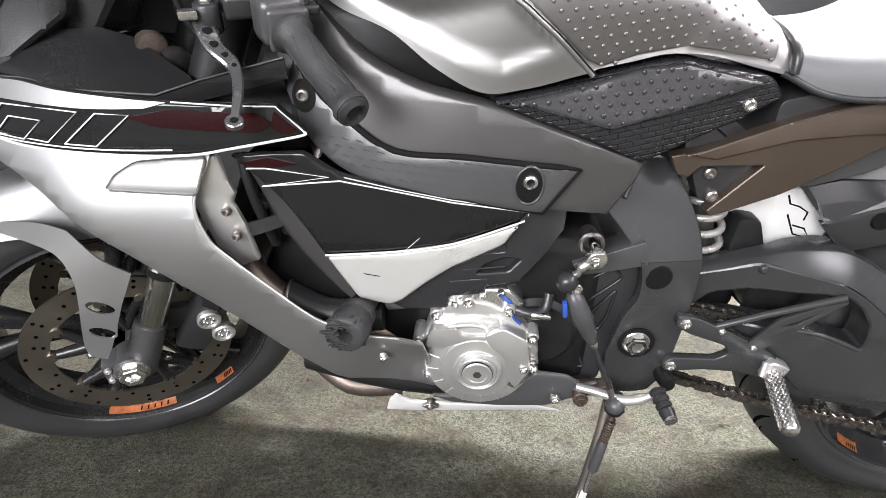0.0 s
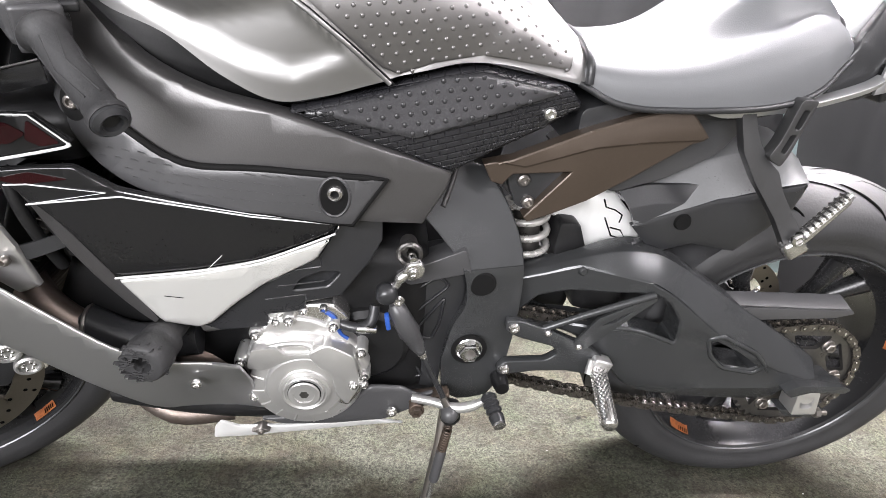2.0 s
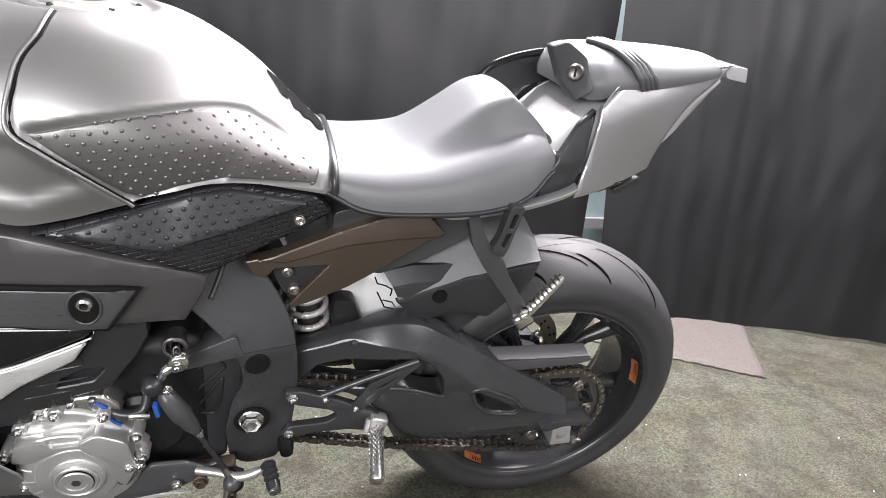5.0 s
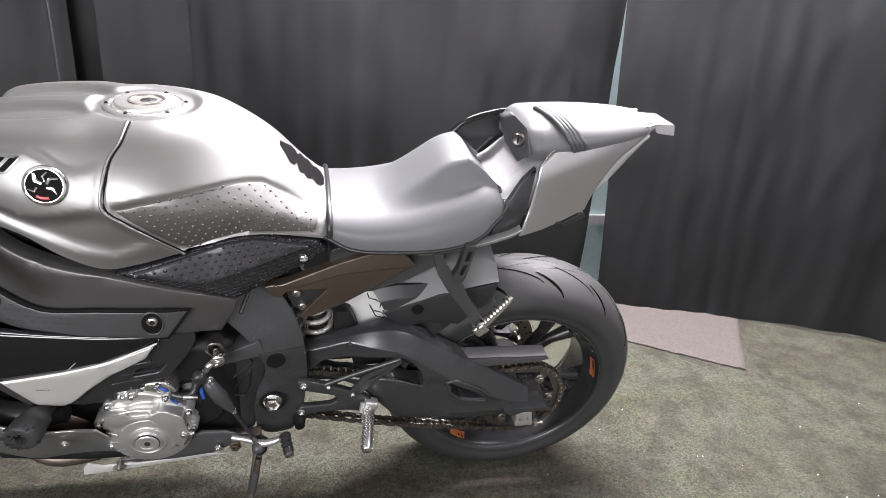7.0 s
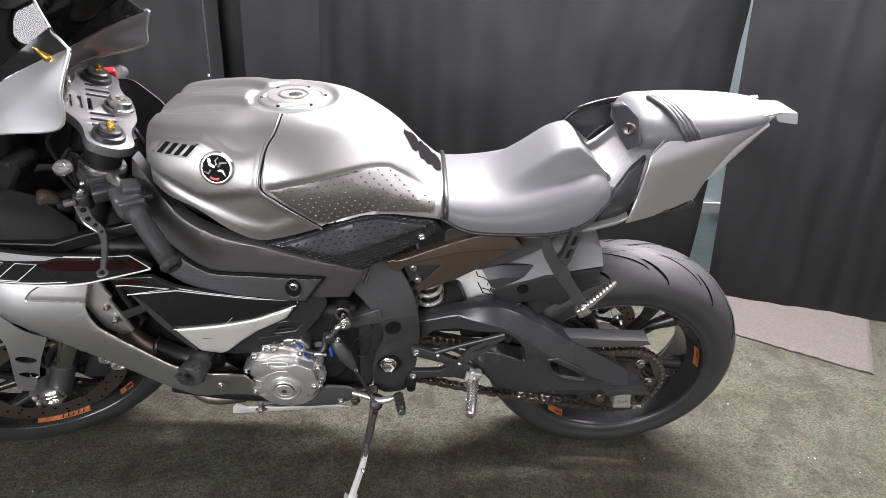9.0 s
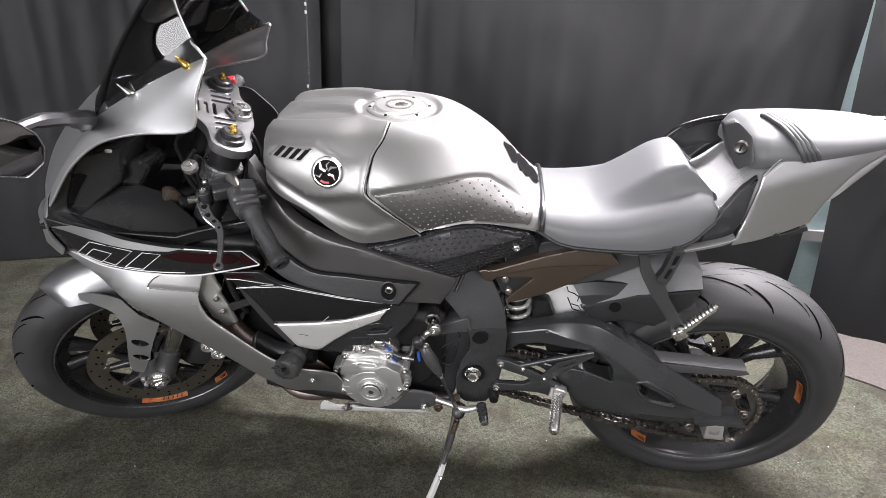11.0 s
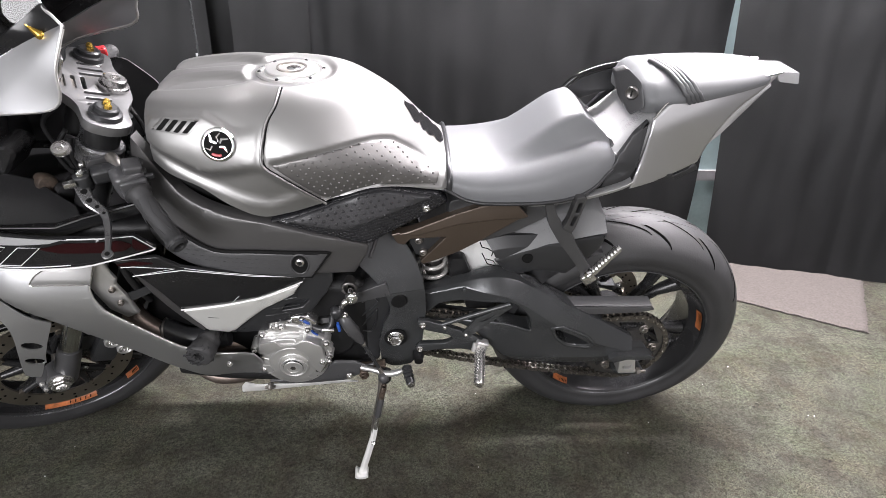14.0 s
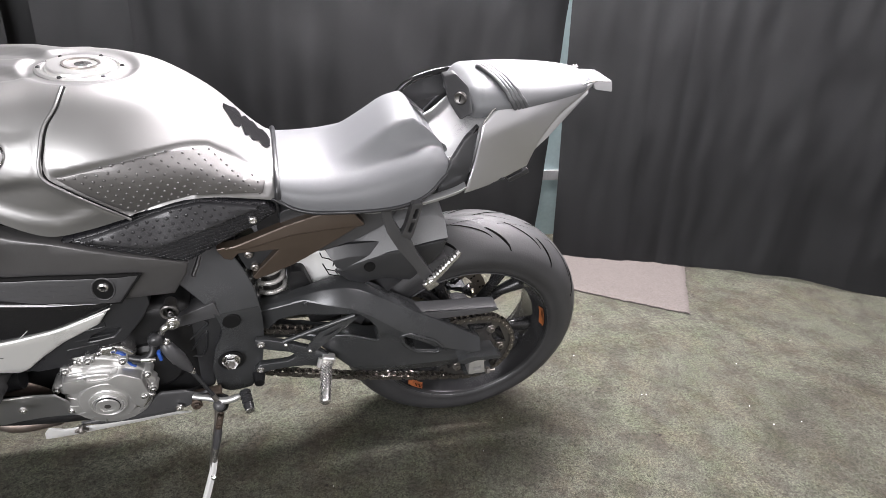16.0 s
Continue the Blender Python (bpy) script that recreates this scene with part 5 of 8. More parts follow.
part("plate_rim", panel(fillet(BRONZE_TOP, 0.0015, 2), lambda x, h: sub_s(x, h) - 0.0045 + 0.22 * max(0, h - 0.722 - (x - 0.269) * 0.22), 0.02, 0.012, (), 0.0012, 0.002), BRONZE, plate_b, "raised upper rim of the plate", 25)
under = part("tail_underside", plate(fillet([(0.25, 0.70), (0.40, 0.752), (0.47, 0.758), (0.60, 0.79), (0.70, 0.82), (0.62, 0.83), (0.40, 0.80), (0.25, 0.76)], 0.01), -0.12, 0.12, 0.006), PLASTIC, bike, "black plastic under the tail", 40)
part("under_tray", plate(fillet([(0.27, 0.66), (0.42, 0.752), (0.50, 0.757), (0.46, 0.70), (0.40, 0.665), (0.33, 0.64)], 0.01), -0.09, 0.09, 0.006), PLASTIC_GREY, bike, "dark grey inner tray", 40)
brk = part("linkage_bracket", plate(fillet([(0.165, 0.685), (0.255, 0.69), (0.235, 0.655), (0.205, 0.625), (0.185, 0.63), (0.172, 0.66)], 0.006), -0.12, -0.085, 0.003), PLASTIC, bike, "black bracket behind the plate", 35)
for x, h in ((0.19, 0.668), (0.2, 0.637)):
    part("bracket_bolt", bolt((x, -0.12, h), 0.009, 0.008), STEEL, brk, "", 30)
# shock absorber
sb, st = Vector((0.237, -0.057, 0.465)), Vector((0.216, -0.05, 0.645))
shock = part("shock_absorber", cyl(sb, st, 0.019, 20), DARK_STEEL, bike, "shock absorber with a pale grey spring", 32)
turns = []
for k in range(141):
    t = k / 140
    a = t * 2 * math.pi * 7
    c = sb.lerp(st, 0.02 + 0.96 * t)
    turns.append(c + Vector((0.03 * math.cos(a), 0.03 * math.sin(a), 0)))
part("coil_spring", tube(turns, 0.0055, 8), SPRING, shock, "pale grey coil spring", 60)
part("shock_reservoir", plate(fillet([(0.266, 0.588), (0.296, 0.586), (0.318, 0.53), (0.312, 0.505), (0.272, 0.5), (0.262, 0.54)], 0.008), -0.082, 0.02, 0.006), DEEP, shock, "black reservoir")
# silver heat shield with cut decoration
sh = field([(0.27, 0.6, -0.05), (0.36, 0.63, -0.06), (0.4, 0.56, -0.07), (0.33, 0.5, -0.065), (0.3, 0.55, -0.055)])
SHIELD = [(0.24, 0.588), (0.273, 0.597), (0.302, 0.628), (0.345, 0.629), (0.366, 0.606), (0.396, 0.576), (0.392, 0.548), (0.311, 0.519), (0.302, 0.551), (0.287, 0.577), (0.262, 0.583)]
SHIELD_FACE = [(0.31, 0.617), (0.342, 0.618), (0.384, 0.578), (0.378, 0.557), (0.33, 0.547), (0.318, 0.57)]
shield = part("heat_shield", panel(fillet(SHIELD, 0.006), lambda x, h: sh(x, h) - 0.006 * soft_inside(SHIELD_FACE, x, h, 0.006), 0.05, 0.008, (), 0.003, 0.004), SHIELD_SILVER, bike, "pressed silver heat shield", 40)
for q in ([(0.33, 0.618), (0.335, 0.606), (0.348, 0.603), (0.36, 0.596), (0.358, 0.584)], [(0.336, 0.59), (0.342, 0.578), (0.35, 0.562), (0.372, 0.558), (0.362, 0.572), (0.346, 0.575)]):
    part("pressed_line", tube([(x, sh(x, h) - 0.0062, h) for x, h in q], 0.0013, 6), LINE_BLACK, shield, "black angular line decoration", 0)

# --- swingarm ---
arm_s = field([(0.2, 0.5, -0.115), (0.31, 0.56, -0.125), (0.42, 0.56, -0.14), (0.55, 0.48, -0.15), (0.7, 0.39, -0.152), (0.74, 0.32, -0.15), (0.55, 0.29, -0.148), (0.4, 0.4, -0.142), (0.2, 0.4, -0.115)])
ARM_X = [0.18, 0.245, 0.29, 0.335, 0.385, 0.43, 0.494, 0.56, 0.64, 0.715]
ARM_TOP = [0.514, 0.534, 0.551, 0.566, 0.568, 0.551, 0.513, 0.473, 0.424, 0.376]
ARM_RIDGE = [0.507, 0.528, 0.545, 0.541, 0.534, 0.51, 0.461, 0.414, 0.375, 0.348]
ARM_IN = [0.3, 0.32, 0.4, 0.75, 1, 1, 1, 1, 1, 1]
ARM_S = [-0.112, -0.12, -0.127, -0.142, -0.151, -0.154, -0.156, -0.156, -0.154, -0.15]


def arm_face(x, h):
    """The swingarm's outer face below its ridge: tucked in towards the hem, dished round the window."""
    ridge, top = np.interp(x, ARM_X, ARM_RIDGE), np.interp(x, ARM_X, ARM_S)
    down = max(0.0, ridge - h)
    belly = 0.55 * max(0.0, 0.335 + 0.12 * max(0.0, 0.45 - x) - h) ** 1.1
    return top + 0.05 * down + belly + 0.004 * soft_inside(DISH, x, h, 0.02)


DISH = [(0.44, 0.43), (0.47, 0.455), (0.56, 0.40), (0.65, 0.36), (0.64, 0.34), (0.5, 0.35)]
ARM = list(zip(ARM_X, ARM_RIDGE)) + spl([(0.755, 0.345), (0.762, 0.338), (0.76, 0.326)], 3) + spl([(0.70, 0.342), (0.672, 0.332), (0.665, 0.305), (0.655, 0.297)], 3) + spl([(0.64, 0.293), (0.549, 0.3), (0.455, 0.313), (0.407, 0.328), (0.355, 0.378), (0.315, 0.416), (0.25, 0.43), (0.18, 0.42)], 4)
HOLE = [(0.215, 0.455), (0.24, 0.487), (0.286, 0.501), (0.37, 0.512), (0.402, 0.512), (0.424, 0.498), (0.446, 0.468), (0.454, 0.424), (0.381, 0.446), (0.328, 0.443), (0.27, 0.44)]
WIN = [(0.508, 0.428), (0.526, 0.433), (0.584, 0.407), (0.606, 0.387), (0.596, 0.373), (0.545, 0.382), (0.522, 0.4)]
for sg in (-1, 1):
    rib = creased([[(x, s + 0.055 * w, t + 0.001) for x, t, s, w in zip(ARM_X, ARM_TOP, ARM_S, ARM_IN)], [(x, s + 0.024 * w, t) for x, t, s, w in zip(ARM_X, ARM_TOP, ARM_S, ARM_IN)], [(x, s, r) for x, r, s in zip(ARM_X, ARM_RIDGE, ARM_S)]], 0.012, 4, 0.002)
    b = join(panel(ARM, arm_face, 0.045, 0.014, (fillet(HOLE, 0.008, 4), fillet(WIN, 0.008, 4)), 0.002, 0.003), rib)
    if sg > 0:
        mirror_left(b)
    arm = part("swingarm", b, FRAME, bike, "black cast swingarm", 24)
    if sg < 0:
        lip = fillet([(0.556 + (x - 0.556) * 1.14, 0.402 + (h - 0.402) * 1.3) for x, h in WIN], 0.008, 4)
        part("window_lip", tube(lift_curve(lip, lambda x, h: arm_face(x, h) + 0.0012), 0.0042, 8, True), FRAME, arm, "", 60)
        part("hole_lip", tube(lift_curve(spl([(0.448, 0.424), (0.42, 0.436), (0.381, 0.446), (0.328, 0.444)], 5), lambda x, h: arm_face(x, h) + 0.002), 0.004, 8), FRAME, arm, "", 60)
        part("arm_boss", rod((0.294, -0.132, 0.536), (0.294, -0.126, 0.536), [(0, 0.004), (0.3, 0.006), (1, 0.0075)], 16), FRAME, arm, "", 30)
        part("arm_tip", join(plate(fillet([(0.652, 0.34), (0.675, 0.352), (0.755, 0.35), (0.768, 0.343), (0.76, 0.335), (0.70, 0.338), (0.668, 0.328)], 0.003), -0.168, -0.14, 0.003),
                             plate(fillet([(0.675, 0.286), (0.76, 0.284), (0.745, 0.265), (0.69, 0.27)], 0.006), -0.152, -0.125, 0.003)), FRAME, arm, "", 25)
        adj = part("chain_adjuster", plate(fillet([(0.683, 0.336), (0.722, 0.333), (0.732, 0.286), (0.688, 0.286)], 0.003), -0.164, -0.13, 0.002, (fillet([(0.694, 0.322), (0.717, 0.321), (0.719, 0.3), (0.697, 0.299)], 0.008),)), ALU, arm, "bright chain adjuster block", 30)
        part("adjuster_bolt", join(tube([(0.735, -0.15, 0.28), (0.765, -0.15, 0.275)], 0.005, 10), cyl((0.74, -0.152, 0.279), (0.75, -0.152, 0.278), 0.009, 6)), STEEL, arm)
part("arm_bridge", box((0.34, 0, 0.48), (0.08, 0.2, 0.07), 0.02), DEEP, bike, "black swingarm bridge", 40)
part("rear_axle", cyl((0.706, -0.162, 0.318), (0.706, 0.16, 0.318), 0.0125, 20), ALU, bike, "hollow rear axle", 30)
part("shock_guard", box((0.25, 0.03, 0.44), (0.16, 0.1, 0.1), 0.02), DEEP, bike, "black linkage parts", 40)

# --- final drive ---
SPR = (0.712, -0.108, 0.326)
outl = []
for k in range(41 * 4):
    a = 2 * math.pi * k / (41 * 4)
    outl.append((SPR[0] + (0.106 if k % 4 in (0, 1) else 0.0995) * math.cos(a), SPR[2] + (0.106 if k % 4 in (0, 1) else 0.0995) * math.sin(a)))
wins = []
for k in range(6):
    a0 = 2 * math.pi * k / 6
    wins.append(fillet([(SPR[0] + r * math.cos(a0 + q), SPR[2] + r * math.sin(a0 + q)) for r, q in ((0.091, 0.08), (0.091, 0.9), (0.058, 0.8), (0.058, 0.18))], 0.008))
sprocket = part("rear_sprocket", plate(outl, SPR[1] - 0.004, SPR[1] + 0.004, 0, wins), DARK_STEEL, bike, "dull steel rear sprocket", 30)
part("sprocket_carrier", join(ring([(0.006, 0.04), (0.006, 0.066), (0.03, 0.066), (0.05, 0.04)], (SPR[0], SPR[1], SPR[2]), 36)), RIM, sprocket, "black sprocket carrier", 32)
for k in range(6):
    a = 2 * math.pi * k / 6
    part("carrier_stud", hex_nut((SPR[0] + 0.072 * math.cos(a), SPR[1] - 0.004, SPR[2] + 0.072 * math.sin(a)), 0.009, 0.01), STEEL, sprocket, "", 25)


def chain_run():
    """Roller chain: an upper run, round the sprocket, and a slack lower run."""
    path = []
    up1 = (SPR[0] + 0.104 * math.cos(1.62), 0, SPR[2] + 0.104 * math.sin(1.62))
    path += [Vector(p) for p in spl([(0.15, 0, 0.466), (0.225, 0, 0.453), (0.345, 0, 0.433), (0.465, 0, 0.418), (0.59, 0, 0.42), up1], 12)]
    for a in np.linspace(1.62, -1.75, 60)[1:]:
        path.append(Vector((SPR[0] + 0.104 * math.cos(a), 0, SPR[2] + 0.104 * math.sin(a))))
    end, low = path[-1].copy(), Vector((0.15, 0, 0.342))
    for t in np.linspace(0, 1, 70)[1:]:
        p = end.lerp(low, t)
        p.z -= 0.012 * math.sin(math.pi * t)
        path.append(p)
    pitch, out, need = 0.015875, [], 0.0
    for a, b in zip(path, path[1:]):
        seg = (b - a).length
        pos = need
        while pos <= seg:
            out.append(a.lerp(b, pos / seg))
            pos += pitch
        need = pos - seg
    return out


def chain_link(width, r, name):
    bm = bmesh.new()
    p = 0.015875
    shape = [(0.5 * p + r * math.cos(a), r * math.sin(a)) for a in np.linspace(-1.9, 1.9, 7)] + [(-0.5 * p - r * math.cos(a), -r * math.sin(a)) for a in np.linspace(-1.9, 1.9, 7)]
    for s in (-width, width):
        b = [bm.verts.new((x, s - 0.0011, h)) for x, h in shape]
        c = [bm.verts.new((x, s + 0.0011, h)) for x, h in shape]
        bm.faces.new(b)
        bm.faces.new(c)
        for i in range(len(b)):
            bm.faces.new((b[i - 1], b[i], c[i], c[i - 1]))
    for x in (-0.5 * p, 0.5 * p):
        bm2 = rod((x, -width - 0.0022, 0), (x, width + 0.0022, 0), [(0, 0.002), (0.1, 0.003), (0.12, 0.0045), (0.88, 0.0045), (0.9, 0.003), (1, 0.002)], 7)
        bm = join(bm, bm2)
    ob = part("chain_link", bm, CHAIN, chain_part, "", 30)
    ob.data.materials.append(CHROME)
    for q in ob.data.polygons:
        if abs(q.center.y) > width + 0.0015:
            q.material_index = 1
    return ob


chain_part = part("drive_chain", tube([(0.20, SPR[1], 0.4665), (0.22, SPR[1], 0.465)], 0.003, 6), CHAIN, bike, "oily roller chain")
nodes = chain_run()
inner, outer = chain_link(0.0062, 0.0062, "chain_link"), chain_link(0.0088, 0.0066, "chain_link")
first = [True, True]
for k, (a, b) in enumerate(zip(nodes, nodes[1:])):
    mid = (a + b) / 2
    m = pose(mid.x, SPR[1], mid.z, 0, -math.degrees(math.atan2(b.z - a.z, b.x - a.x)), 0)
    src = inner if k % 2 else outer
    if first[k % 2]:
        src.matrix_basis, first[k % 2] = m, False
    else:
        repeat(src, m)
part("chain_guard", join(plate(fillet([(0.44, 0.48), (0.545, 0.474), (0.745, 0.469), (0.75, 0.463), (0.72, 0.455), (0.58, 0.451), (0.5, 0.455)], 0.002), -0.126, -0.121, 0.001), creased([[(0.5, -0.1, 0.486), (0.74, -0.1, 0.48)], [(0.5, -0.122, 0.478), (0.746, -0.122, 0.468)]], 0.004, 0, 0)), PLASTIC_GREY, bike, "dark grey chain guard", 35)

# hugger over the rear tyre
hug = bmesh.new()
rows = []
for i in range(17):
    a = radians(172 - 62 * i / 16)
    row = []
    for j in range(13):
        q = -1 + j / 6
        r = 0.338 - 0.03 * abs(q) ** 3
        row.append(hug.verts.new((RC[0] + r * math.cos(a), 0.098 * q, RC[2] + r * math.sin(a))))
    rows.append(row)
for p, q in zip(rows, rows[1:]):
    for j in range(12):
        hug.faces.new((p[j], p[j + 1], q[j + 1], q[j]))
bmesh.ops.solidify(hug, geom=hug.faces[:], thickness=0.004)
hugger = part("rear_hugger", hug, PLASTIC_GREY, bike, "dark grey plastic tyre hugger", 40)
HUG = [(0.358, 0.598), (0.473, 0.642), (0.594, 0.67), (0.586, 0.634), (0.524, 0.56), (0.456, 0.571), (0.415, 0.557), (0.388, 0.568)]
part("hugger_side", panel(fillet(HUG, 0.002, 2), lambda x, h: -0.106 - 0.008 * math.sin(4 * (x - 0.36)) + 0.12 * max(0, 0.6 - h), 0.008, 0.02), PLASTIC, hugger, "black hugger side", 25)
part("hugger_top", creased([[(0.40, -0.02, 0.668), (0.484, -0.02, 0.704), (0.56, -0.02, 0.722), (0.596, -0.02, 0.708)], [(0.36, -0.06, 0.633), (0.47, -0.062, 0.684), (0.565, -0.066, 0.704), (0.598, -0.07, 0.692)], [(0.362, -0.104, 0.6), (0.45, -0.106, 0.633), (0.54, -0.108, 0.66), (0.596, -0.108, 0.672)]], 0.006, 3), HUGGER_GREY, hugger, "light grey hugger crown", 25)
part("hugger_notch", creased([[(0.338, -0.085, 0.641), (0.38, -0.085, 0.652), (0.452, -0.085, 0.654)], [(0.352, -0.1, 0.622), (0.385, -0.101, 0.63), (0.43, -0.1, 0.632)], [(0.36, -0.103, 0.606), (0.376, -0.106, 0.602), (0.38, -0.106, 0.604)]], 0.006, 0), PLASTIC, hugger, "dark notch in the hugger", 25)
part("hugger_boss", rod((0.43, -0.112, 0.607), (0.43, -0.1, 0.607), [(0, 0.011), (1, 0.016)], 16), LINE_BLACK, hugger)

# --- engine and gearbox ---
eng = part("engine", box((-0.1, 0, 0.45), (0.36, 0.3, 0.26), 0.03), DEEP, bike, "black engine cases", 40)
part("cylinder_head", box((-0.31, 0, 0.51), (0.15, 0.3, 0.22), 0.03, (0, 25, 0)), DEEP, eng, "", 40)
part("gearbox_case", box((0.05, 0, 0.46), (0.16, 0.24, 0.2), 0.03), DEEP, eng, "", 40)
part("cylinder_block", box((-0.14, 0, 0.60), (0.26, 0.24, 0.12), 0.03, (0, 25, 0)), DEEP, eng, "", 40)
EC = (-0.085, 0.395)
case = []
for k in range(48):
    a = 2 * math.pi * k / 48
    r = 0.079 + 0.004 * math.cos(3 * a + 0.4) + (0.006 if k % 8 == 0 else 0)
    case.append((EC[0] + r * math.cos(a) - 0.003, EC[1] + r * math.sin(a) + 0.02))
alt = part("generator_cover", plate(case, -0.185, -0.145, 0.006), ALU, eng, "silver generator cover", 35)
part("cover_dome", rod((EC[0], -0.18, EC[1]), (EC[0], -0.216, EC[1]), [(0, 0.076), (0.3, 0.0755), (0.42, 0.072), (0.5, 0.062), (0.53, 0.054), (0.56, 0.0525), (0.62, 0.052), (0.72, 0.049), (0.74, 0.042), (0.78, 0.0345), (0.8, 0.0335), (0.9, 0.033), (0.94, 0.0295), (0.9, 0.027), (0.96, 0.0265), (1, 0.025), (0.97, 0.023), (0.96, 0.001)], 64), ALU, alt, "", 24)
part("cover_facet", plate(fillet([(-0.158, 0.43), (-0.15, 0.458), (-0.118, 0.462), (-0.108, 0.45), (-0.075, 0.452), (-0.072, 0.468), (-0.058, 0.468), (-0.05, 0.448), (-0.07, 0.436), (-0.11, 0.438), (-0.138, 0.425)], 0.004), -0.2045, -0.185, 0.002), ALU, alt, "", 30)
part("cover_sector", plate(fillet([(-0.058, 0.405), (-0.03, 0.442), (-0.014, 0.42), (-0.012, 0.385), (-0.03, 0.36), (-0.05, 0.37)], 0.006), -0.2025, -0.185, 0.003), ALU_BRIGHT, alt, "", 30)
for q in np.linspace(2.2, 5.2, 9):
    x, h = EC[0], EC[1]
    part("dome_rib", tube([(x + 0.055 * math.cos(q), -0.1985, h + 0.055 * math.sin(q)), (x + 0.071 * math.cos(q), -0.195, h + 0.071 * math.sin(q))], 0.002, 6), ALU, alt, "", 60)
part("plug_gap", rod((EC[0], -0.2145, EC[1]), (EC[0], -0.2165, EC[1]), [(0, 0.0214), (1, 0.0214)], 40), LINE_BLACK, alt, "", 30)
plug = part("cover_plug", rod((EC[0], -0.214, EC[1]), (EC[0], -0.219, EC[1]), [(0, 0.0208), (0.8, 0.0208), (1, 0.0195), (0.97, 0.0135), (0.7, 0.013)], 40), ALU, alt, "round screw plug", 25)
part("plug_socket", rod((EC[0], -0.2172, EC[1]), (EC[0], -0.2178, EC[1]), [(0, 0.0062), (1, 0.0062)], 6), DARK_STEEL, plug)
part("cover_lobe", plate(fillet([(-0.08, 0.455), (-0.055, 0.47), (-0.02, 0.45), (-0.012, 0.40), (-0.03, 0.365), (-0.045, 0.385), (-0.05, 0.42), (-0.07, 0.435)], 0.008), -0.208, -0.17, 0.005), ALU, alt, "", 35)
part("cover_rib", tube([(x, -0.197, h) for x, h in spl([(-0.155, 0.425), (-0.14, 0.45), (-0.115, 0.462), (-0.085, 0.463), (-0.072, 0.452)], 4)], 0.004, 8), ALU, alt, "", 60)
for q in (1.05, 1.75, 2.35, 3.0, 3.75, 4.7, 5.3, 6.1, 0.35):
    x, h = EC[0] - 0.003 + 0.081 * math.cos(q), EC[1] + 0.02 + 0.081 * math.sin(q)
    part("case_lug", cyl((x, -0.15, h), (x, -0.19, h), 0.009, 14), ALU, alt, "", 32)
    part("case_bolt", bolt((x, -0.19, h), 0.0064, 0.007), ALU_BRIGHT, alt, "", 32)
for x, h in ((-0.022, 0.402), (-0.008, 0.404)):
    part("case_bolt", bolt((x, -0.205, h), 0.0065, 0.008), ALU_BRIGHT, alt, "", 32)
part("cover_top", plate(fillet([(-0.135, 0.485), (-0.10, 0.512), (-0.05, 0.515), (-0.025, 0.49), (-0.035, 0.465), (-0.12, 0.465)], 0.01), -0.18, -0.13, 0.006), ALU_BRIGHT, eng, "polished upper case", 35)
for x, h in ((-0.12, 0.487), (-0.085, 0.505), (-0.06, 0.508), (-0.10, 0.495)):
    part("case_bolt", bolt((x, -0.18, h), 0.006, 0.008), ALU_BRIGHT, eng, "", 32)
part("blue_seal", tube([(x, -0.182, h) for x, h in spl([(-0.062, 0.506), (-0.045, 0.492), (-0.04, 0.47), (-0.03, 0.46)], 4)], 0.003, 6), BLUE, eng, "blue sealant bead", 60)
part("sensor_pipe", tube(spl([(-0.05, -0.175, 0.485), (-0.02, -0.185, 0.48), (0.0, -0.18, 0.485), (0.005, -0.17, 0.505)], 4), 0.007, 10), PLASTIC, eng, "", 60)
part("sensor_tip", cyl((-0.018, -0.187, 0.48), (0.008, -0.187, 0.479), 0.006, 12), CHROME, eng)
part("pulse_cover", rod((-0.005, -0.14, 0.43), (-0.005, -0.165, 0.43), [(0, 0.06), (0.7, 0.058), (1, 0.05)], 32), DEEP, eng, "", 32)
SPC = [(-0.03, 0.44), (-0.02, 0.49), (0.01, 0.52), (0.04, 0.555), (0.10, 0.572), (0.125, 0.54), (0.13, 0.50), (0.115, 0.45), (0.105, 0.39), (0.10, 0.33), (0.07, 0.335), (0.03, 0.36), (0.0, 0.39)]
scov = part("sprocket_cover", plate(fillet(SPC, 0.015), -0.142, -0.1, 0.006), PLASTIC, bike, "black plastic sprocket cover with recesses", 40)
for tri in ([(0.055, 0.435), (0.10, 0.50), (0.095, 0.455), (0.085, 0.43)], [(0.015, 0.40), (0.06, 0.39), (0.075, 0.36), (0.05, 0.36)], [(-0.005, 0.45), (0.03, 0.46), (0.035, 0.43), (0.005, 0.415)], [(0.04, 0.50), (0.09, 0.535), (0.105, 0.52), (0.06, 0.475)]):
    q = fillet(tri, 0.006)
    part("cover_ridge", tube([(x, -0.1435, h) for x, h in q], 0.0022, 6, True), PLASTIC, scov, "", 60)
part("cover_wedge", plate(fillet([(0.03, 0.545), (0.12, 0.585), (0.13, 0.55), (0.05, 0.53)], 0.005), -0.16, -0.12, 0.004), PLASTIC_GREY, scov, "", 35)
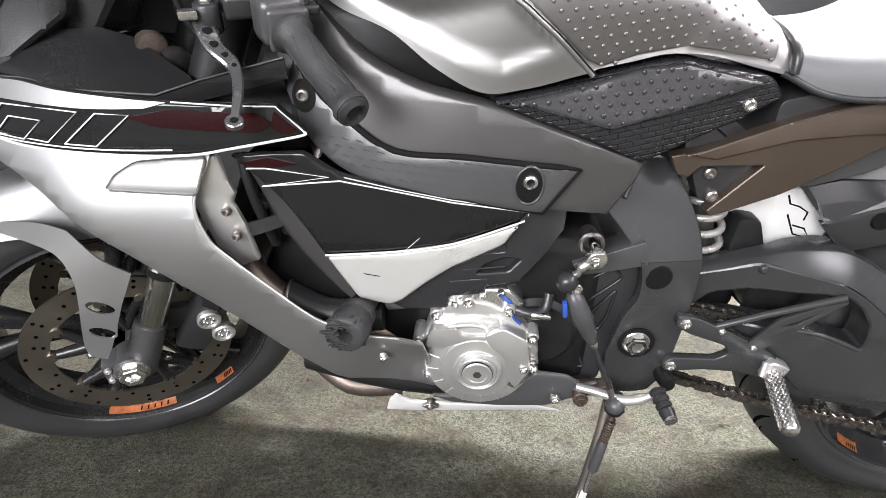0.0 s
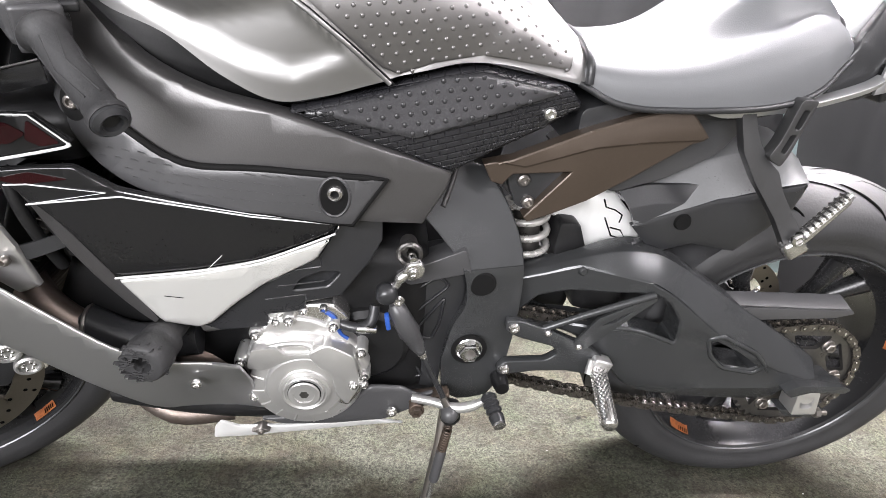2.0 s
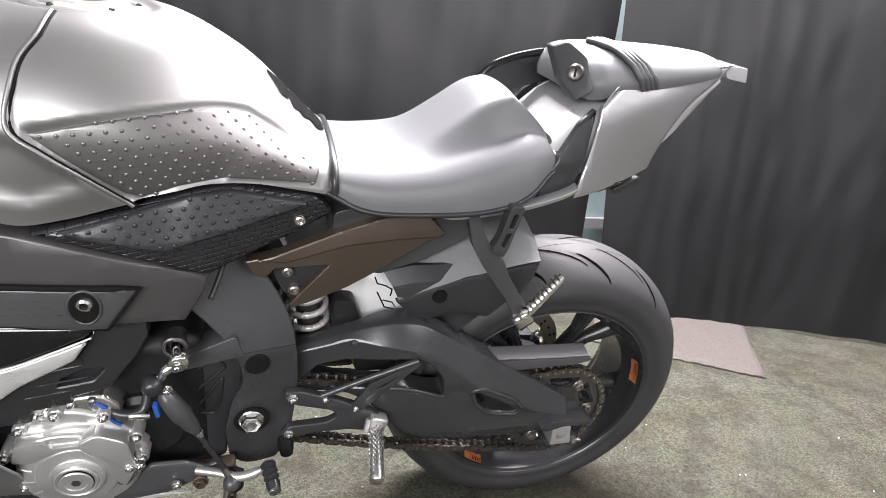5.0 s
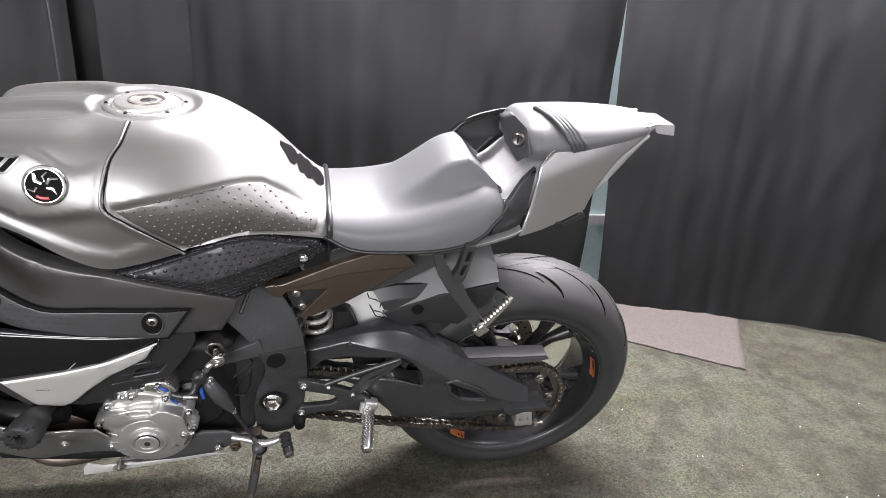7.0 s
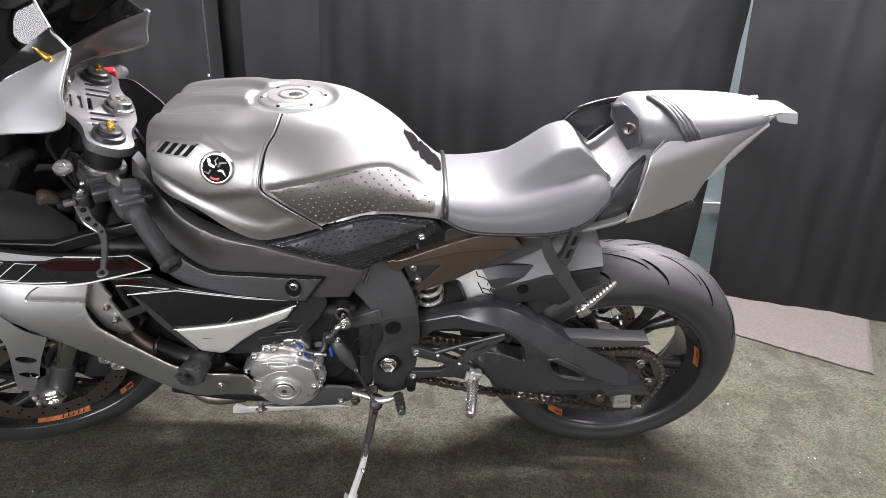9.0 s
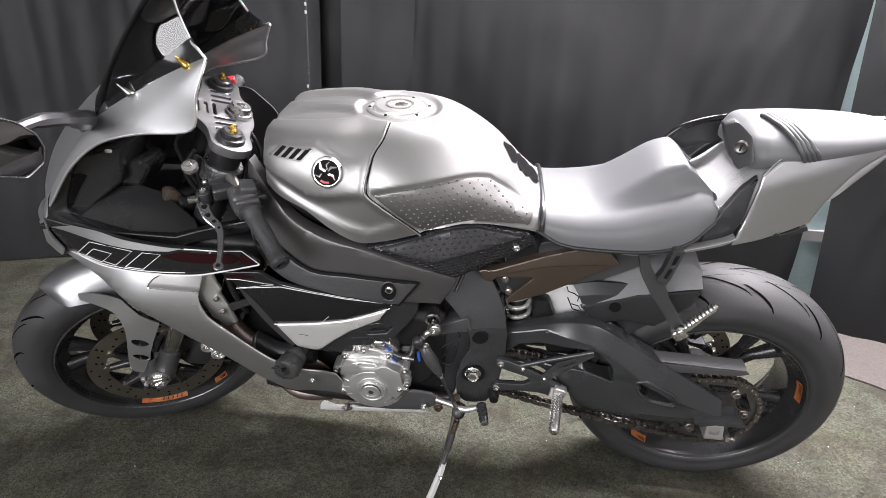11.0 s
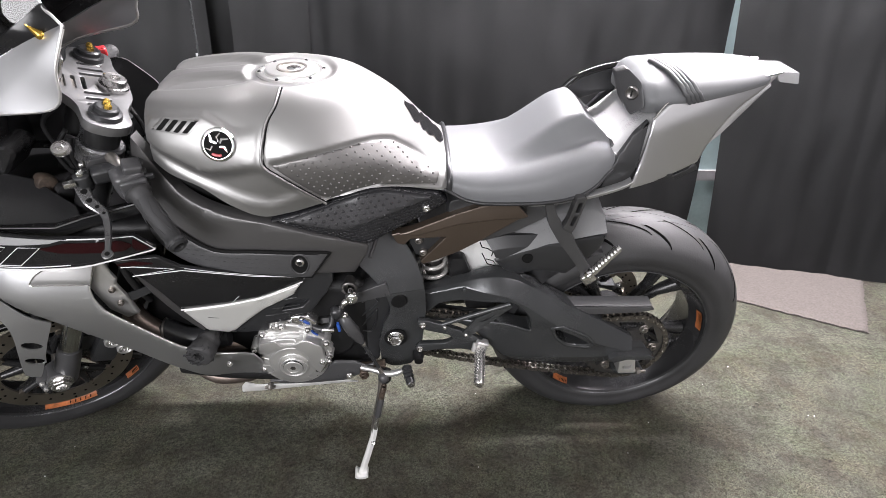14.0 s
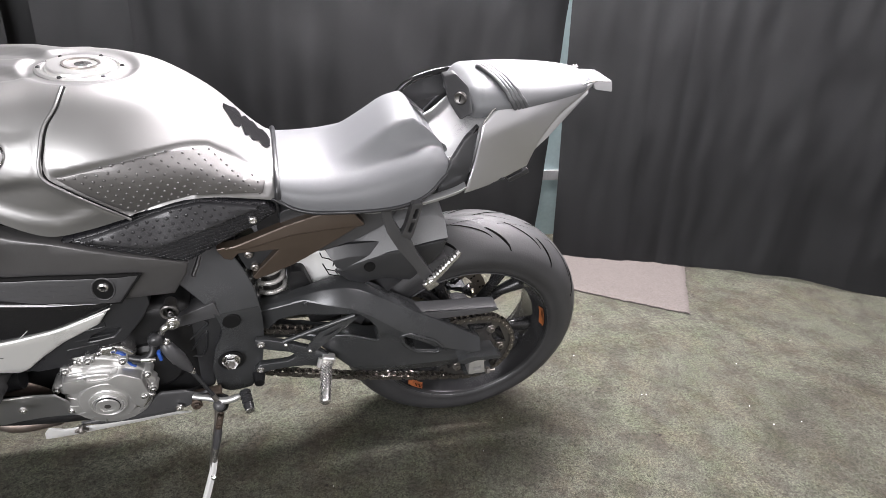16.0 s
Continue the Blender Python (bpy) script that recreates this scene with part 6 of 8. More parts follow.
# clutch arm, cable boot, gear rod
link = part("gear_linkage", rod((0.046, -0.15, 0.59), (0.046, -0.185, 0.59), [(0, 0.011), (0.5, 0.0125), (0.8, 0.0165), (0.95, 0.0165), (1, 0.0145), (0.97, 0.011), (0.7, 0.01)], 28), DARK_STEEL, bike, "gear shift linkage", 32)
part("clamp_stub", cyl((0.046, -0.17, 0.592), (0.05, -0.2, 0.59), 0.0055, 14), CHROME, link)
part("shift_arm", join(plate(fillet([(0.036, 0.573), (0.044, 0.588), (0.06, 0.59), (0.065, 0.58), (0.062, 0.568), (0.046, 0.562)], 0.005), -0.203, -0.19, 0.003), tube(spl([(0.042, -0.197, 0.571), (0.034, -0.2, 0.565), (0.03, -0.2, 0.556), (0.02, -0.198, 0.552)], 4), [0.007] * 5 + [0.0055] * 4 + [0.005] * 4, 10)), ALU_BRIGHT, link, "bright shift arm", 40)
part("arm_bolt", bolt((0.05, -0.203, 0.576), 0.0065, 0.004), CHROME, link, "", 30)
part("ball_boot", rod((0.018, -0.19, 0.546), (0.02, -0.216, 0.546), [(0, 0.008), (0.25, 0.013), (0.7, 0.0135), (0.95, 0.009), (1, 0.004)], 20), PLASTIC, link, "round black rubber boot", 40)
part("boot_nut", hex_nut((0.034, -0.197, 0.532), 0.006, 0.006), ALU_BRIGHT, link, "", 25)
part("sensor_sleeve", rod((0.028, -0.197, 0.527), (0.066, -0.197, 0.45), [(0, 0.006), (0.06, 0.0085), (0.12, 0.0125), (0.58, 0.0145), (0.63, 0.0125), (0.85, 0.0105), (1, 0.006)], 20), PLASTIC_GREY, link, "grey rubber sleeve on the shift rod", 40)
part("connector", box((0.021, -0.207, 0.507), (0.006, 0.01, 0.022), 0.002, (0, -8, 0)), BLUE, link, "blue connector", 30)
part("rod_nut", hex_nut((0.067, -0.197, 0.449), 0.0055, 0.01, (0.45, 0, -0.9)), ALU_BRIGHT, link, "", 25)
part("shift_rod", tube([(0.067, -0.197, 0.447), (0.108, -0.205, 0.36)], 0.004, 10), PLASTIC, link, "dark shift rod", 60)
part("rod_end", tube([(0.1, -0.204, 0.375), (0.11, -0.206, 0.353)], [0.005, 0.006], 10), STEEL, link, "", 60)
lev = part("gear_lever", tube(spl([(0.06, -0.185, 0.356), (0.09, -0.195, 0.357), (0.12, -0.208, 0.358), (0.145, -0.211, 0.366), (0.162, -0.212, 0.379)], 4), [0.0065] * 8 + [0.0075] * 5 + [0.006] * 4, 10), ALU, bike, "bright gear lever", 60)
part("lever_boot", rod((0.11, -0.2, 0.35), (0.112, -0.223, 0.349), [(0, 0.01), (0.3, 0.0125), (0.7, 0.0125), (1, 0.006)], 20), PLASTIC_GREY, lev, "", 40)
part("toe_rubber", rod((0.162, -0.208, 0.382), (0.172, -0.25, 0.37), [(0, 0.008), (0.08, 0.0115), (0.16, 0.0115), (0.2, 0.009), (0.26, 0.009), (0.3, 0.0115), (0.38, 0.0115), (0.42, 0.009), (0.48, 0.009), (0.52, 0.0112), (0.6, 0.0112), (0.64, 0.0088), (0.7, 0.0088), (0.74, 0.0108), (1, 0.0092)], 18), PLASTIC, lev, "ribbed rubber toe piece", 50)
part("toe_tip", cyl((0.172, -0.249, 0.37), (0.173, -0.254, 0.369), 0.0088, 16), ALU_BRIGHT, lev)
part("lever_pivot", rod((0.19, -0.13, 0.36), (0.192, -0.175, 0.36), [(0, 0.012), (0.6, 0.013), (1, 0.01)], 16), DEEP, lev)

# --- rider peg hanger ---
hang = part("peg_hanger", plate(fillet([(0.188, 0.47), (0.212, 0.468), (0.26, 0.449), (0.32, 0.42), (0.352, 0.396), (0.342, 0.366), (0.29, 0.378), (0.24, 0.378), (0.19, 0.37), (0.182, 0.382), (0.195, 0.396), (0.255, 0.398), (0.272, 0.41), (0.262, 0.424), (0.21, 0.44), (0.188, 0.452)], 0.006), -0.156, -0.142, 0.002), FRAME, bike, "black footpeg hanger", 35)
for x, h in ((0.2, 0.458), (0.195, 0.382), (0.25, 0.45), (0.30, 0.425)):
    part("hanger_bolt", bolt((x, -0.156, h), 0.0085 if x < 0.22 else 0.0055, 0.005), ALU_BRIGHT, hang, "", 30)
heel = part("heel_guard", join(tube([(0.245, -0.15, 0.452), (0.30, -0.153, 0.478), (0.395, -0.155, 0.515)], 0.0055, 8), plate(fillet([(0.29, 0.43), (0.32, 0.475), (0.395, 0.515), (0.40, 0.508), (0.37, 0.48), (0.31, 0.42)], 0.004), -0.158, -0.153, 0.001, (fillet([(0.325, 0.463), (0.37, 0.49), (0.345, 0.468)], 0.003),))), FRAME, hang, "black heel guard", 40)
peg = part("rider_peg", rod((0.335, -0.165, 0.386), (0.322, -0.262, 0.372), [(0, 0.009), (0.05, 0.0108), (0.93, 0.0118), (0.97, 0.0105), (1, 0.008)], 20), ALU_BRIGHT, bike, "knurled aluminium footpeg", 40)
kn = bmesh.new()
bmesh.ops.create_cube(kn, size=0.0021)
k0 = part("knurl", kn, ALU_BRIGHT, peg, "", 0)
pa, pb = Vector((0.3345, -0.17, 0.3855)), Vector((0.3225, -0.255, 0.373))
pu, pw = frame_of(pb - pa)
cnt = 0
for i in range(21):
    for j in range(12):
        a = 2 * math.pi * (j + 0.5 * (i % 2)) / 12
        d = pu * math.cos(a) + pw * math.sin(a)
        m = Matrix.Translation(pa.lerp(pb, i / 20) + d * 0.0114) @ Matrix.Rotation(a, 4, (pb - pa).normalized())
        if cnt:
            repeat(k0, m)
        else:
            k0.matrix_basis = m
        cnt += 1
part("peg_clevis", join(box((0.337, -0.158, 0.39), (0.03, 0.022, 0.03), 0.004, (0, 20, 0)), tube([(0.322, -0.163, 0.405), (0.318, -0.17, 0.385)], 0.005, 8)), ALU, peg, "", 35)

# --- passenger peg bracket ---
PB = [(0.437, 0.79), (0.436, 0.77), (0.448, 0.728), (0.47, 0.694), (0.509, 0.647), (0.527, 0.619), (0.535, 0.606), (0.552, 0.606), (0.556, 0.622), (0.538, 0.646), (0.512, 0.681), (0.5, 0.706), (0.48, 0.722), (0.464, 0.747), (0.453, 0.773), (0.453, 0.79)]
pbrk = part("passenger_peg_bracket", plate(fillet(PB, 0.004, 3), -0.151, -0.136, 0.004, (), lambda x, h: -0.21 * max(0, 0.77 - h)), YOKE, bike, "dark grey passenger peg bracket", 25)
part("bracket_strut", plate(fillet([(0.491, 0.797), (0.512, 0.797), (0.50, 0.73), (0.494, 0.714), (0.474, 0.726), (0.482, 0.745)], 0.005), -0.17, -0.152, 0.004, (fillet([(0.497, 0.785), (0.505, 0.785), (0.501, 0.762), (0.493, 0.762)], 0.003), fillet([(0.492, 0.755), (0.5, 0.755), (0.494, 0.731), (0.487, 0.733)], 0.003))), YOKE, pbrk, "", 35)
part("bracket_bolt", bolt((0.541, -0.187, 0.625), 0.011, 0.008), CHROME, pbrk, "", 30)
ppeg = part("passenger_peg", rod((0.545, -0.185, 0.62), (0.60, -0.175, 0.683), [(0, 0.008), (0.15, 0.0095), (0.9, 0.0085), (1, 0.006)], 8), ALU_BRIGHT, bike, "folded silver passenger footpeg", 35)
part("peg_knuckle", box((0.543, -0.184, 0.613), (0.03, 0.02, 0.026), 0.006, (0, -40, 0)), ALU_BRIGHT, ppeg, "", 35)
for k in range(8):
    p = Vector((0.545, -0.185, 0.62)).lerp(Vector((0.60, -0.175, 0.683)), 0.2 + 0.1 * k)
    part("peg_tooth", box((p.x - 0.0055, p.y - 0.003, p.z + 0.0055), (0.0036, 0.016, 0.005), 0.0008, (0, -49, 0)), ALU_BRIGHT, ppeg, "", 0)

# --- side stand ---
stand = part("side_stand", tube([(0.108, -0.19, 0.338), (0.103, -0.203, 0.288), (0.093, -0.218, 0.235), (0.08, -0.236, 0.165)], [0.0085, 0.0085, 0.008, 0.008], 12), STEEL, bike, "worn steel side stand folded out", 50)
part("stand_lower", tube([(0.087, -0.23, 0.195), (0.081, -0.238, 0.165), (0.066, -0.249, 0.11), (0.05, -0.262, 0.056)], [0.0078, 0.0082, 0.0086, 0.009], 6), SHIELD_SILVER, stand, "pale worn lower part of the stand", 30)
part("stand_foot", plate(fillet([(0.033, 0.06), (0.037, 0.07), (0.043, 0.061), (0.057, 0.061), (0.063, 0.068), (0.067, 0.059), (0.058, 0.052), (0.042, 0.052)], 0.002), -0.278, -0.25, 0.002), SHIELD_SILVER, stand, "pale worn foot plate", 35)
part("stand_pivot", join(box((0.085, -0.172, 0.346), (0.06, 0.024, 0.016), 0.005, (0, -8, 0)), cyl((0.065, -0.18, 0.342), (0.065, -0.196, 0.342), 0.0095, 16), cyl((0.113, -0.18, 0.343), (0.113, -0.204, 0.343), 0.009, 16)), RUST, stand, "rusty stand pivot", 35)
part("pivot_bolt", hex_nut((0.066, -0.195, 0.342), 0.009, 0.008), RUST, stand, "", 25)
part("pivot_boot", rod((0.116, -0.185, 0.347), (0.112, -0.215, 0.335), [(0, 0.012), (0.3, 0.015), (0.8, 0.014), (1, 0.008)], 18), DEEP, stand, "black rubber boot", 40)
coil = []
for k in range(121):
    t = k / 120
    a = t * 2 * math.pi * 10
    coil.append((0.111 - 0.008 * t + 0.0055 * math.cos(a), -0.212 - 0.008 * t + 0.0055 * math.sin(a), 0.322 - 0.038 * t))
part("stand_spring", tube(coil, 0.0017, 6), RUST, stand, "rusty return spring", 60)
part("spring_sleeve", cyl((0.104, -0.219, 0.286), (0.094, -0.23, 0.236), 0.0078, 16), PLASTIC_GREY, stand, "black rubber sleeve")
part("spring_hook", tube([(0.094, -0.23, 0.237), (0.089, -0.236, 0.212), (0.088, -0.24, 0.2)], 0.004, 8), ALU_BRIGHT, stand)
part("stand_tang", rod((0.077, -0.24, 0.16), (0.085, -0.252, 0.155), [(0, 0.004), (0.6, 0.004), (0.65, 0.006), (1, 0.005)], 12), ALU_BRIGHT, stand)

# --- lower fairing and side panels ---
cowl_s = field([(-0.76, 0.70, -0.165), (-0.68, 0.69, -0.195), (-0.66, 0.665, -0.205), (-0.56, 0.708, -0.206), (-0.57, 0.67, -0.224), (-0.56, 0.62, -0.241), (-0.46, 0.71, -0.211), (-0.47, 0.67, -0.229), (-0.405, 0.71, -0.218), (-0.42, 0.6, -0.243), (-0.53, 0.56, -0.236), (-0.4, 0.48, -0.225), (-0.3, 0.5, -0.238), (-0.24, 0.46, -0.235), (-0.16, 0.44, -0.222), (-0.2, 0.36, -0.184), (-0.3, 0.38, -0.206), (-0.1, 0.335, -0.18)])
LOWER = spl([(-0.785, 0.738), (-0.755, 0.728), (-0.69, 0.714), (-0.58, 0.705), (-0.48, 0.708), (-0.40, 0.712)], 4) + spl([(-0.405, 0.69), (-0.424, 0.645), (-0.415, 0.605), (-0.395, 0.578), (-0.31, 0.497), (-0.275, 0.48)], 4) + spl([(-0.237, 0.464), (-0.19, 0.459), (-0.160, 0.448)], 3) + spl([(-0.152, 0.41), (-0.15, 0.375), (-0.13, 0.352), (-0.09, 0.334), (-0.05, 0.338)], 3) + [(-0.05, 0.325), (-0.13, 0.328), (-0.195, 0.332)] + spl([(-0.245, 0.336), (-0.285, 0.355), (-0.318, 0.392), (-0.40, 0.468), (-0.475, 0.533), (-0.56, 0.60), (-0.625, 0.645), (-0.70, 0.678), (-0.77, 0.698)], 4)
for sg in (-1, 1):
    b = panel(LOWER, cowl_s, 0.004, 0.02, (), 0.0015, 0.0025)
    if sg > 0:
        mirror_left(b)
    lower = part("lower_fairing", b, SILVER, bike, "matt silver lower fairing sweeping to the belly", 40)
    if sg < 0:
        ins = [(-0.527, 0.655), (-0.515, 0.672), (-0.49, 0.687), (-0.405, 0.698), (-0.418, 0.655)]
        part("fairing_insert", panel(fillet(ins, 0.008), lambda x, h: cowl_s(x, h) - 0.003, 0.006, 0.012, (), 0.001, 0.002), GUNMETAL, lower, "raised grey insert", 40)
        part("insert_edge", tube([(x, cowl_s(x, h) - 0.0034, h) for x, h in [*fillet(ins, 0.006), fillet(ins, 0.006)[0]]], 0.0012, 6), ALU_BRIGHT, lower, "bright edge of the insert", 60)
        # Pale tube stands in for the reflection on the rolled edge.
        part("fairing_edge", tube([(p[0], cowl_s(p[0], p[1]) + 0.002, p[1]) for p in LOWER[17:46]], 0.0016, 8), ALU, lower, "painted reflection along the rolled edge", 60)
        part("fairing_screw", bolt((-0.212, -0.228, 0.427), 0.007, 0.005), ALU_BRIGHT, lower, "", 30)

STRIPE = spl([(-0.742, 0.749), (-0.69, 0.765), (-0.606, 0.775), (-0.547, 0.769), (-0.469, 0.765), (-0.426, 0.764), (-0.36, 0.761), (-0.316, 0.76)], 4) + [(-0.287, 0.733), (-0.292, 0.728)] + spl([(-0.361, 0.716), (-0.413, 0.708), (-0.503, 0.705), (-0.60, 0.706), (-0.70, 0.718), (-0.738, 0.738)], 4)
stripe_s = field([(-0.77, 0.73, -0.165), (-0.69, 0.74, -0.195), (-0.58, 0.745, -0.232), (-0.47, 0.745, -0.243), (-0.38, 0.74, -0.24), (-0.29, 0.722, -0.225), (-0.6, 0.705, -0.236), (-0.4, 0.71, -0.246)])
for sg in (-1, 1):
    b = panel(STRIPE, lambda x, h: stripe_s(x, h) - 0.004, 0.006, 0.018, (), 0.003, 0.003)
    if sg > 0:
        mirror_left(b)
    stripe = part("side_stripe_panel", b, GLOSS_BLACK, bike, "gloss black side panel with a painted red reflection", 40)


def on_stripe(outline, mat, name, label="", lift=0.006, step=0.015):
    return part(name, panel(outline, lambda x, h: stripe_s(x, h) - lift, 0.001, step, (), 0, 0), mat, stripe, label, 40)


# Red patches stand in for a reflection; the panel itself is black.
on_stripe(fillet([(-0.425, 0.756), (-0.335, 0.753), (-0.32, 0.742), (-0.335, 0.733), (-0.44, 0.738), (-0.47, 0.746)], 0.004), DARK_RED, "red_reflection", "dark red reflection painted on the gloss black")
on_stripe(fillet([(-0.318, 0.755), (-0.294, 0.733), (-0.31, 0.73), (-0.322, 0.737)], 0.003), DARK_RED, "red_reflection", "dark red reflection painted on the gloss black")
UPPER_BAND = spl([(-0.74, 0.749), (-0.69, 0.765), (-0.606, 0.7745), (-0.547, 0.769), (-0.469, 0.7645), (-0.426, 0.763)], 4) + spl([(-0.45, 0.756), (-0.521, 0.7525), (-0.615, 0.754), (-0.69, 0.752), (-0.738, 0.745)], 4)
on_stripe(UPPER_BAND, SILVER, "upper_band", "silver upper band")


def stripe_line(pts, w, name, label=""):
    part(name, tube([(x, stripe_s(x, h) - 0.0062, h) for x, h in pts], w, 6), WHITE_LINE, stripe, label, 0)


stripe_line(spl([(-0.288, 0.733), (-0.293, 0.7285), (-0.361, 0.717), (-0.413, 0.709), (-0.503, 0.7065), (-0.60, 0.7075), (-0.66, 0.712)], 5), 0.0016, "pinstripe", "white pinstripe")
stripe_line([(-0.42, 0.7635), (-0.36, 0.7605), (-0.316, 0.7595), (-0.288, 0.733)], 0.0009, "pinstripe", "white pinstripe")
# angular outlined emblem: plain slanted shapes
for x0, x1, h0, h1 in ((-0.664, -0.566, 0.7145, 0.7485), (-0.642, -0.598, 0.7145, 0.7365), (-0.545, -0.508, 0.7145, 0.7485)):
    lean = (h1 - h0) * 1.2
    shape = [(x0, h0), (x0 + lean, h1), (x1 + lean, h1), (x1, h0)]
    stripe_line([*shape, shape[0]], 0.00085, "emblem_line", "white outlined slanted emblem")
stripe_line(spl([(-0.68, 0.712), (-0.6, 0.7115), (-0.5, 0.7115), (-0.425, 0.7145)], 4), 0.0009, "pinstripe", "white pinstripe")

# side panel: black upper, pale lower, grey leading blade
sp_s = field([(-0.375, 0.69, -0.225), (-0.30, 0.7, -0.222), (-0.04, 0.635, -0.2), (-0.2, 0.5, -0.205), (-0.26, 0.515, -0.212), (-0.28, 0.6, -0.222), (-0.15, 0.6, -0.212)])
SP_BLACK = [(-0.378, 0.701), (-0.295, 0.707), (-0.258, 0.683), (-0.193, 0.667), (-0.128, 0.654), (-0.036, 0.64), (-0.045, 0.627), (-0.079, 0.613), (-0.126, 0.596), (-0.195, 0.584), (-0.28, 0.577), (-0.3, 0.612), (-0.326, 0.651), (-0.361, 0.687)]
spb = part("side_panel", panel(fillet(SP_BLACK, 0.005), sp_s, 0.006, 0.018, (), 0.002, 0.003), GLOSS_BLACK, bike, "gloss black middle fairing panel", 40)
SP_PALE = [(-0.279, 0.572), (-0.195, 0.579), (-0.126, 0.591), (-0.079, 0.607), (-0.046, 0.62), (-0.064, 0.591), (-0.091, 0.577), (-0.125, 0.559), (-0.16, 0.531), (-0.19, 0.502), (-0.205, 0.495), (-0.242, 0.505), (-0.248, 0.513)]
part("pale_band", panel(fillet(SP_PALE, 0.005), sp_s, 0.006, 0.018, (), 0.002, 0.003), PEARL, spb, "pale grey lower band", 40)
for pts, w in ((spl([(-0.28, 0.5755), (-0.195, 0.5825), (-0.126, 0.5945), (-0.079, 0.611), (-0.041, 0.626)], 5), 0.0013), ([(-0.36, 0.686), (-0.339, 0.687), (-0.268, 0.679), (-0.345, 0.665), (-0.255, 0.675), (-0.193, 0.664), (-0.128, 0.651), (-0.037, 0.638)], 0.0009), ([(-0.25, 0.6795), (-0.193, 0.667), (-0.128, 0.654), (-0.036, 0.64), (-0.038, 0.633)], 0.0006)):
    part("pinstripe", tube([(x, sp_s(x, h) - 0.0012, h) for x, h in pts], w, 6), WHITE_LINE, spb, "white pinstripe", 0)
# Painted red reflection near the panel's top corner.
part("red_reflection", panel(fillet([(-0.368, 0.692), (-0.335, 0.70), (-0.30, 0.693), (-0.345, 0.686)], 0.003), lambda x, h: sp_s(x, h) - 0.0012, 0.001, 0.018, (), 0, 0), DARK_RED, spb, "dark red reflection painted on the gloss black", 40)
for k, (x0, h0, x1, h1) in enumerate(((-0.185, 0.582, -0.165, 0.603), (-0.235, 0.548, -0.215, 0.544))):
    part("scratch", tube([(x0, sp_s(x0, h0) - 0.001, h0), (x1, sp_s(x1, h1) - 0.001, h1)], 0.0005, 4), WHITE_LINE if k == 0 else LINE_BLACK, spb, "", 0)
BLADE_L = [(-0.379, 0.69), (-0.366, 0.649), (-0.346, 0.6), (-0.313, 0.548), (-0.275, 0.505), (-0.259, 0.497)]
BLADE_R = [(-0.364, 0.692), (-0.326, 0.65), (-0.3, 0.611), (-0.28, 0.575), (-0.262, 0.54), (-0.249, 0.511)]
blade = part("leading_blade", creased([[(x, -0.185, h) for x, h in BLADE_L], [((x0 * 2 + x1) / 3, -0.204, (h0 * 2 + h1) / 3) for (x0, h0), (x1, h1) in zip(BLADE_L, BLADE_R)], [(x, sp_s(x, h) + 0.002, h) for x, h in BLADE_R]], 0.005, 4, 0.002), SPAR, bike, "grey leading blade of the fairing panel", 25)
ENGP = [(-0.205, 0.489), (-0.19, 0.498), (-0.16, 0.527), (-0.125, 0.555), (-0.091, 0.573), (-0.064, 0.587), (-0.045, 0.618), (-0.035, 0.632), (0.013, 0.634), (0.013, 0.6), (-0.002, 0.571), (-0.024, 0.544), (-0.037, 0.526), (-0.081, 0.52), (-0.082, 0.507), (-0.127, 0.503), (-0.13, 0.483), (-0.186, 0.479)]
shroud_s = field([(-0.2, 0.49, -0.192), (-0.03, 0.62, -0.182), (-0.04, 0.53, -0.18), (-0.14, 0.48, -0.187), (0.0, 0.62, -0.17)])
engp = part("engine_shroud", panel(fillet(ENGP, 0.002, 2), shroud_s, 0.03, 0.018, (fillet([(-0.095, 0.541), (-0.053, 0.543), (-0.037, 0.562), (-0.06, 0.566), (-0.085, 0.556)], 0.004),), 0.0015, 0.002), PLASTIC, bike, "stepped black plastic engine shroud", 25)
part("shroud_recess", panel([(-0.1, 0.536), (-0.05, 0.538), (-0.03, 0.566), (-0.06, 0.572), (-0.095, 0.56)], lambda x, h: shroud_s(x, h) + 0.014, 0.003, 0, (), 0, 0), PLASTIC, engp, "", 0)
for pts in ([(-0.128, 0.529), (-0.08, 0.533), (-0.08, 0.521)], [(-0.09, 0.572), (-0.06, 0.574), (-0.06, 0.585)], [(-0.112, 0.548), (-0.058, 0.552)]):
    part("shroud_step", tube(lift_curve(pts, lambda x, h: shroud_s(x, h) + 0.0002), 0.0013, 6), PLASTIC, engp, "", 60)

# crash bobbin
b0, b1 = Vector((-0.236, -0.17, 0.49)), Vector((-0.252, -0.268, 0.49))
bob = part("crash_bobbin", rod(b0, b1, [(0, 0.016), (0.45, 0.017), (0.5, 0.0235), (0.62, 0.024), (0.66, 0.022), (0.72, 0.026), (0.9, 0.027), (0.98, 0.0245), (1, 0.022), (0.99, 0.011), (0.7, 0.010)], 32), RUBBER_WORN, bike, "scraped black crash bobbin", 40)
rnd = random.Random(2)
chips = bmesh.new()
for k in range(90):
    a, r = rnd.uniform(0, 6.28), rnd.uniform(0.012, 0.026)
    chips = join(chips, box((b1.x + r * math.cos(a), b1.y + 0.0005 + (0.006 if r > 0.023 else 0) + rnd.uniform(0, 0.002), b1.z + r * math.sin(a)), (rnd.uniform(0.004, 0.014), 0.004, 0.0016), 0, (0, rnd.uniform(-25, 25), rnd.uniform(-20, 20))))
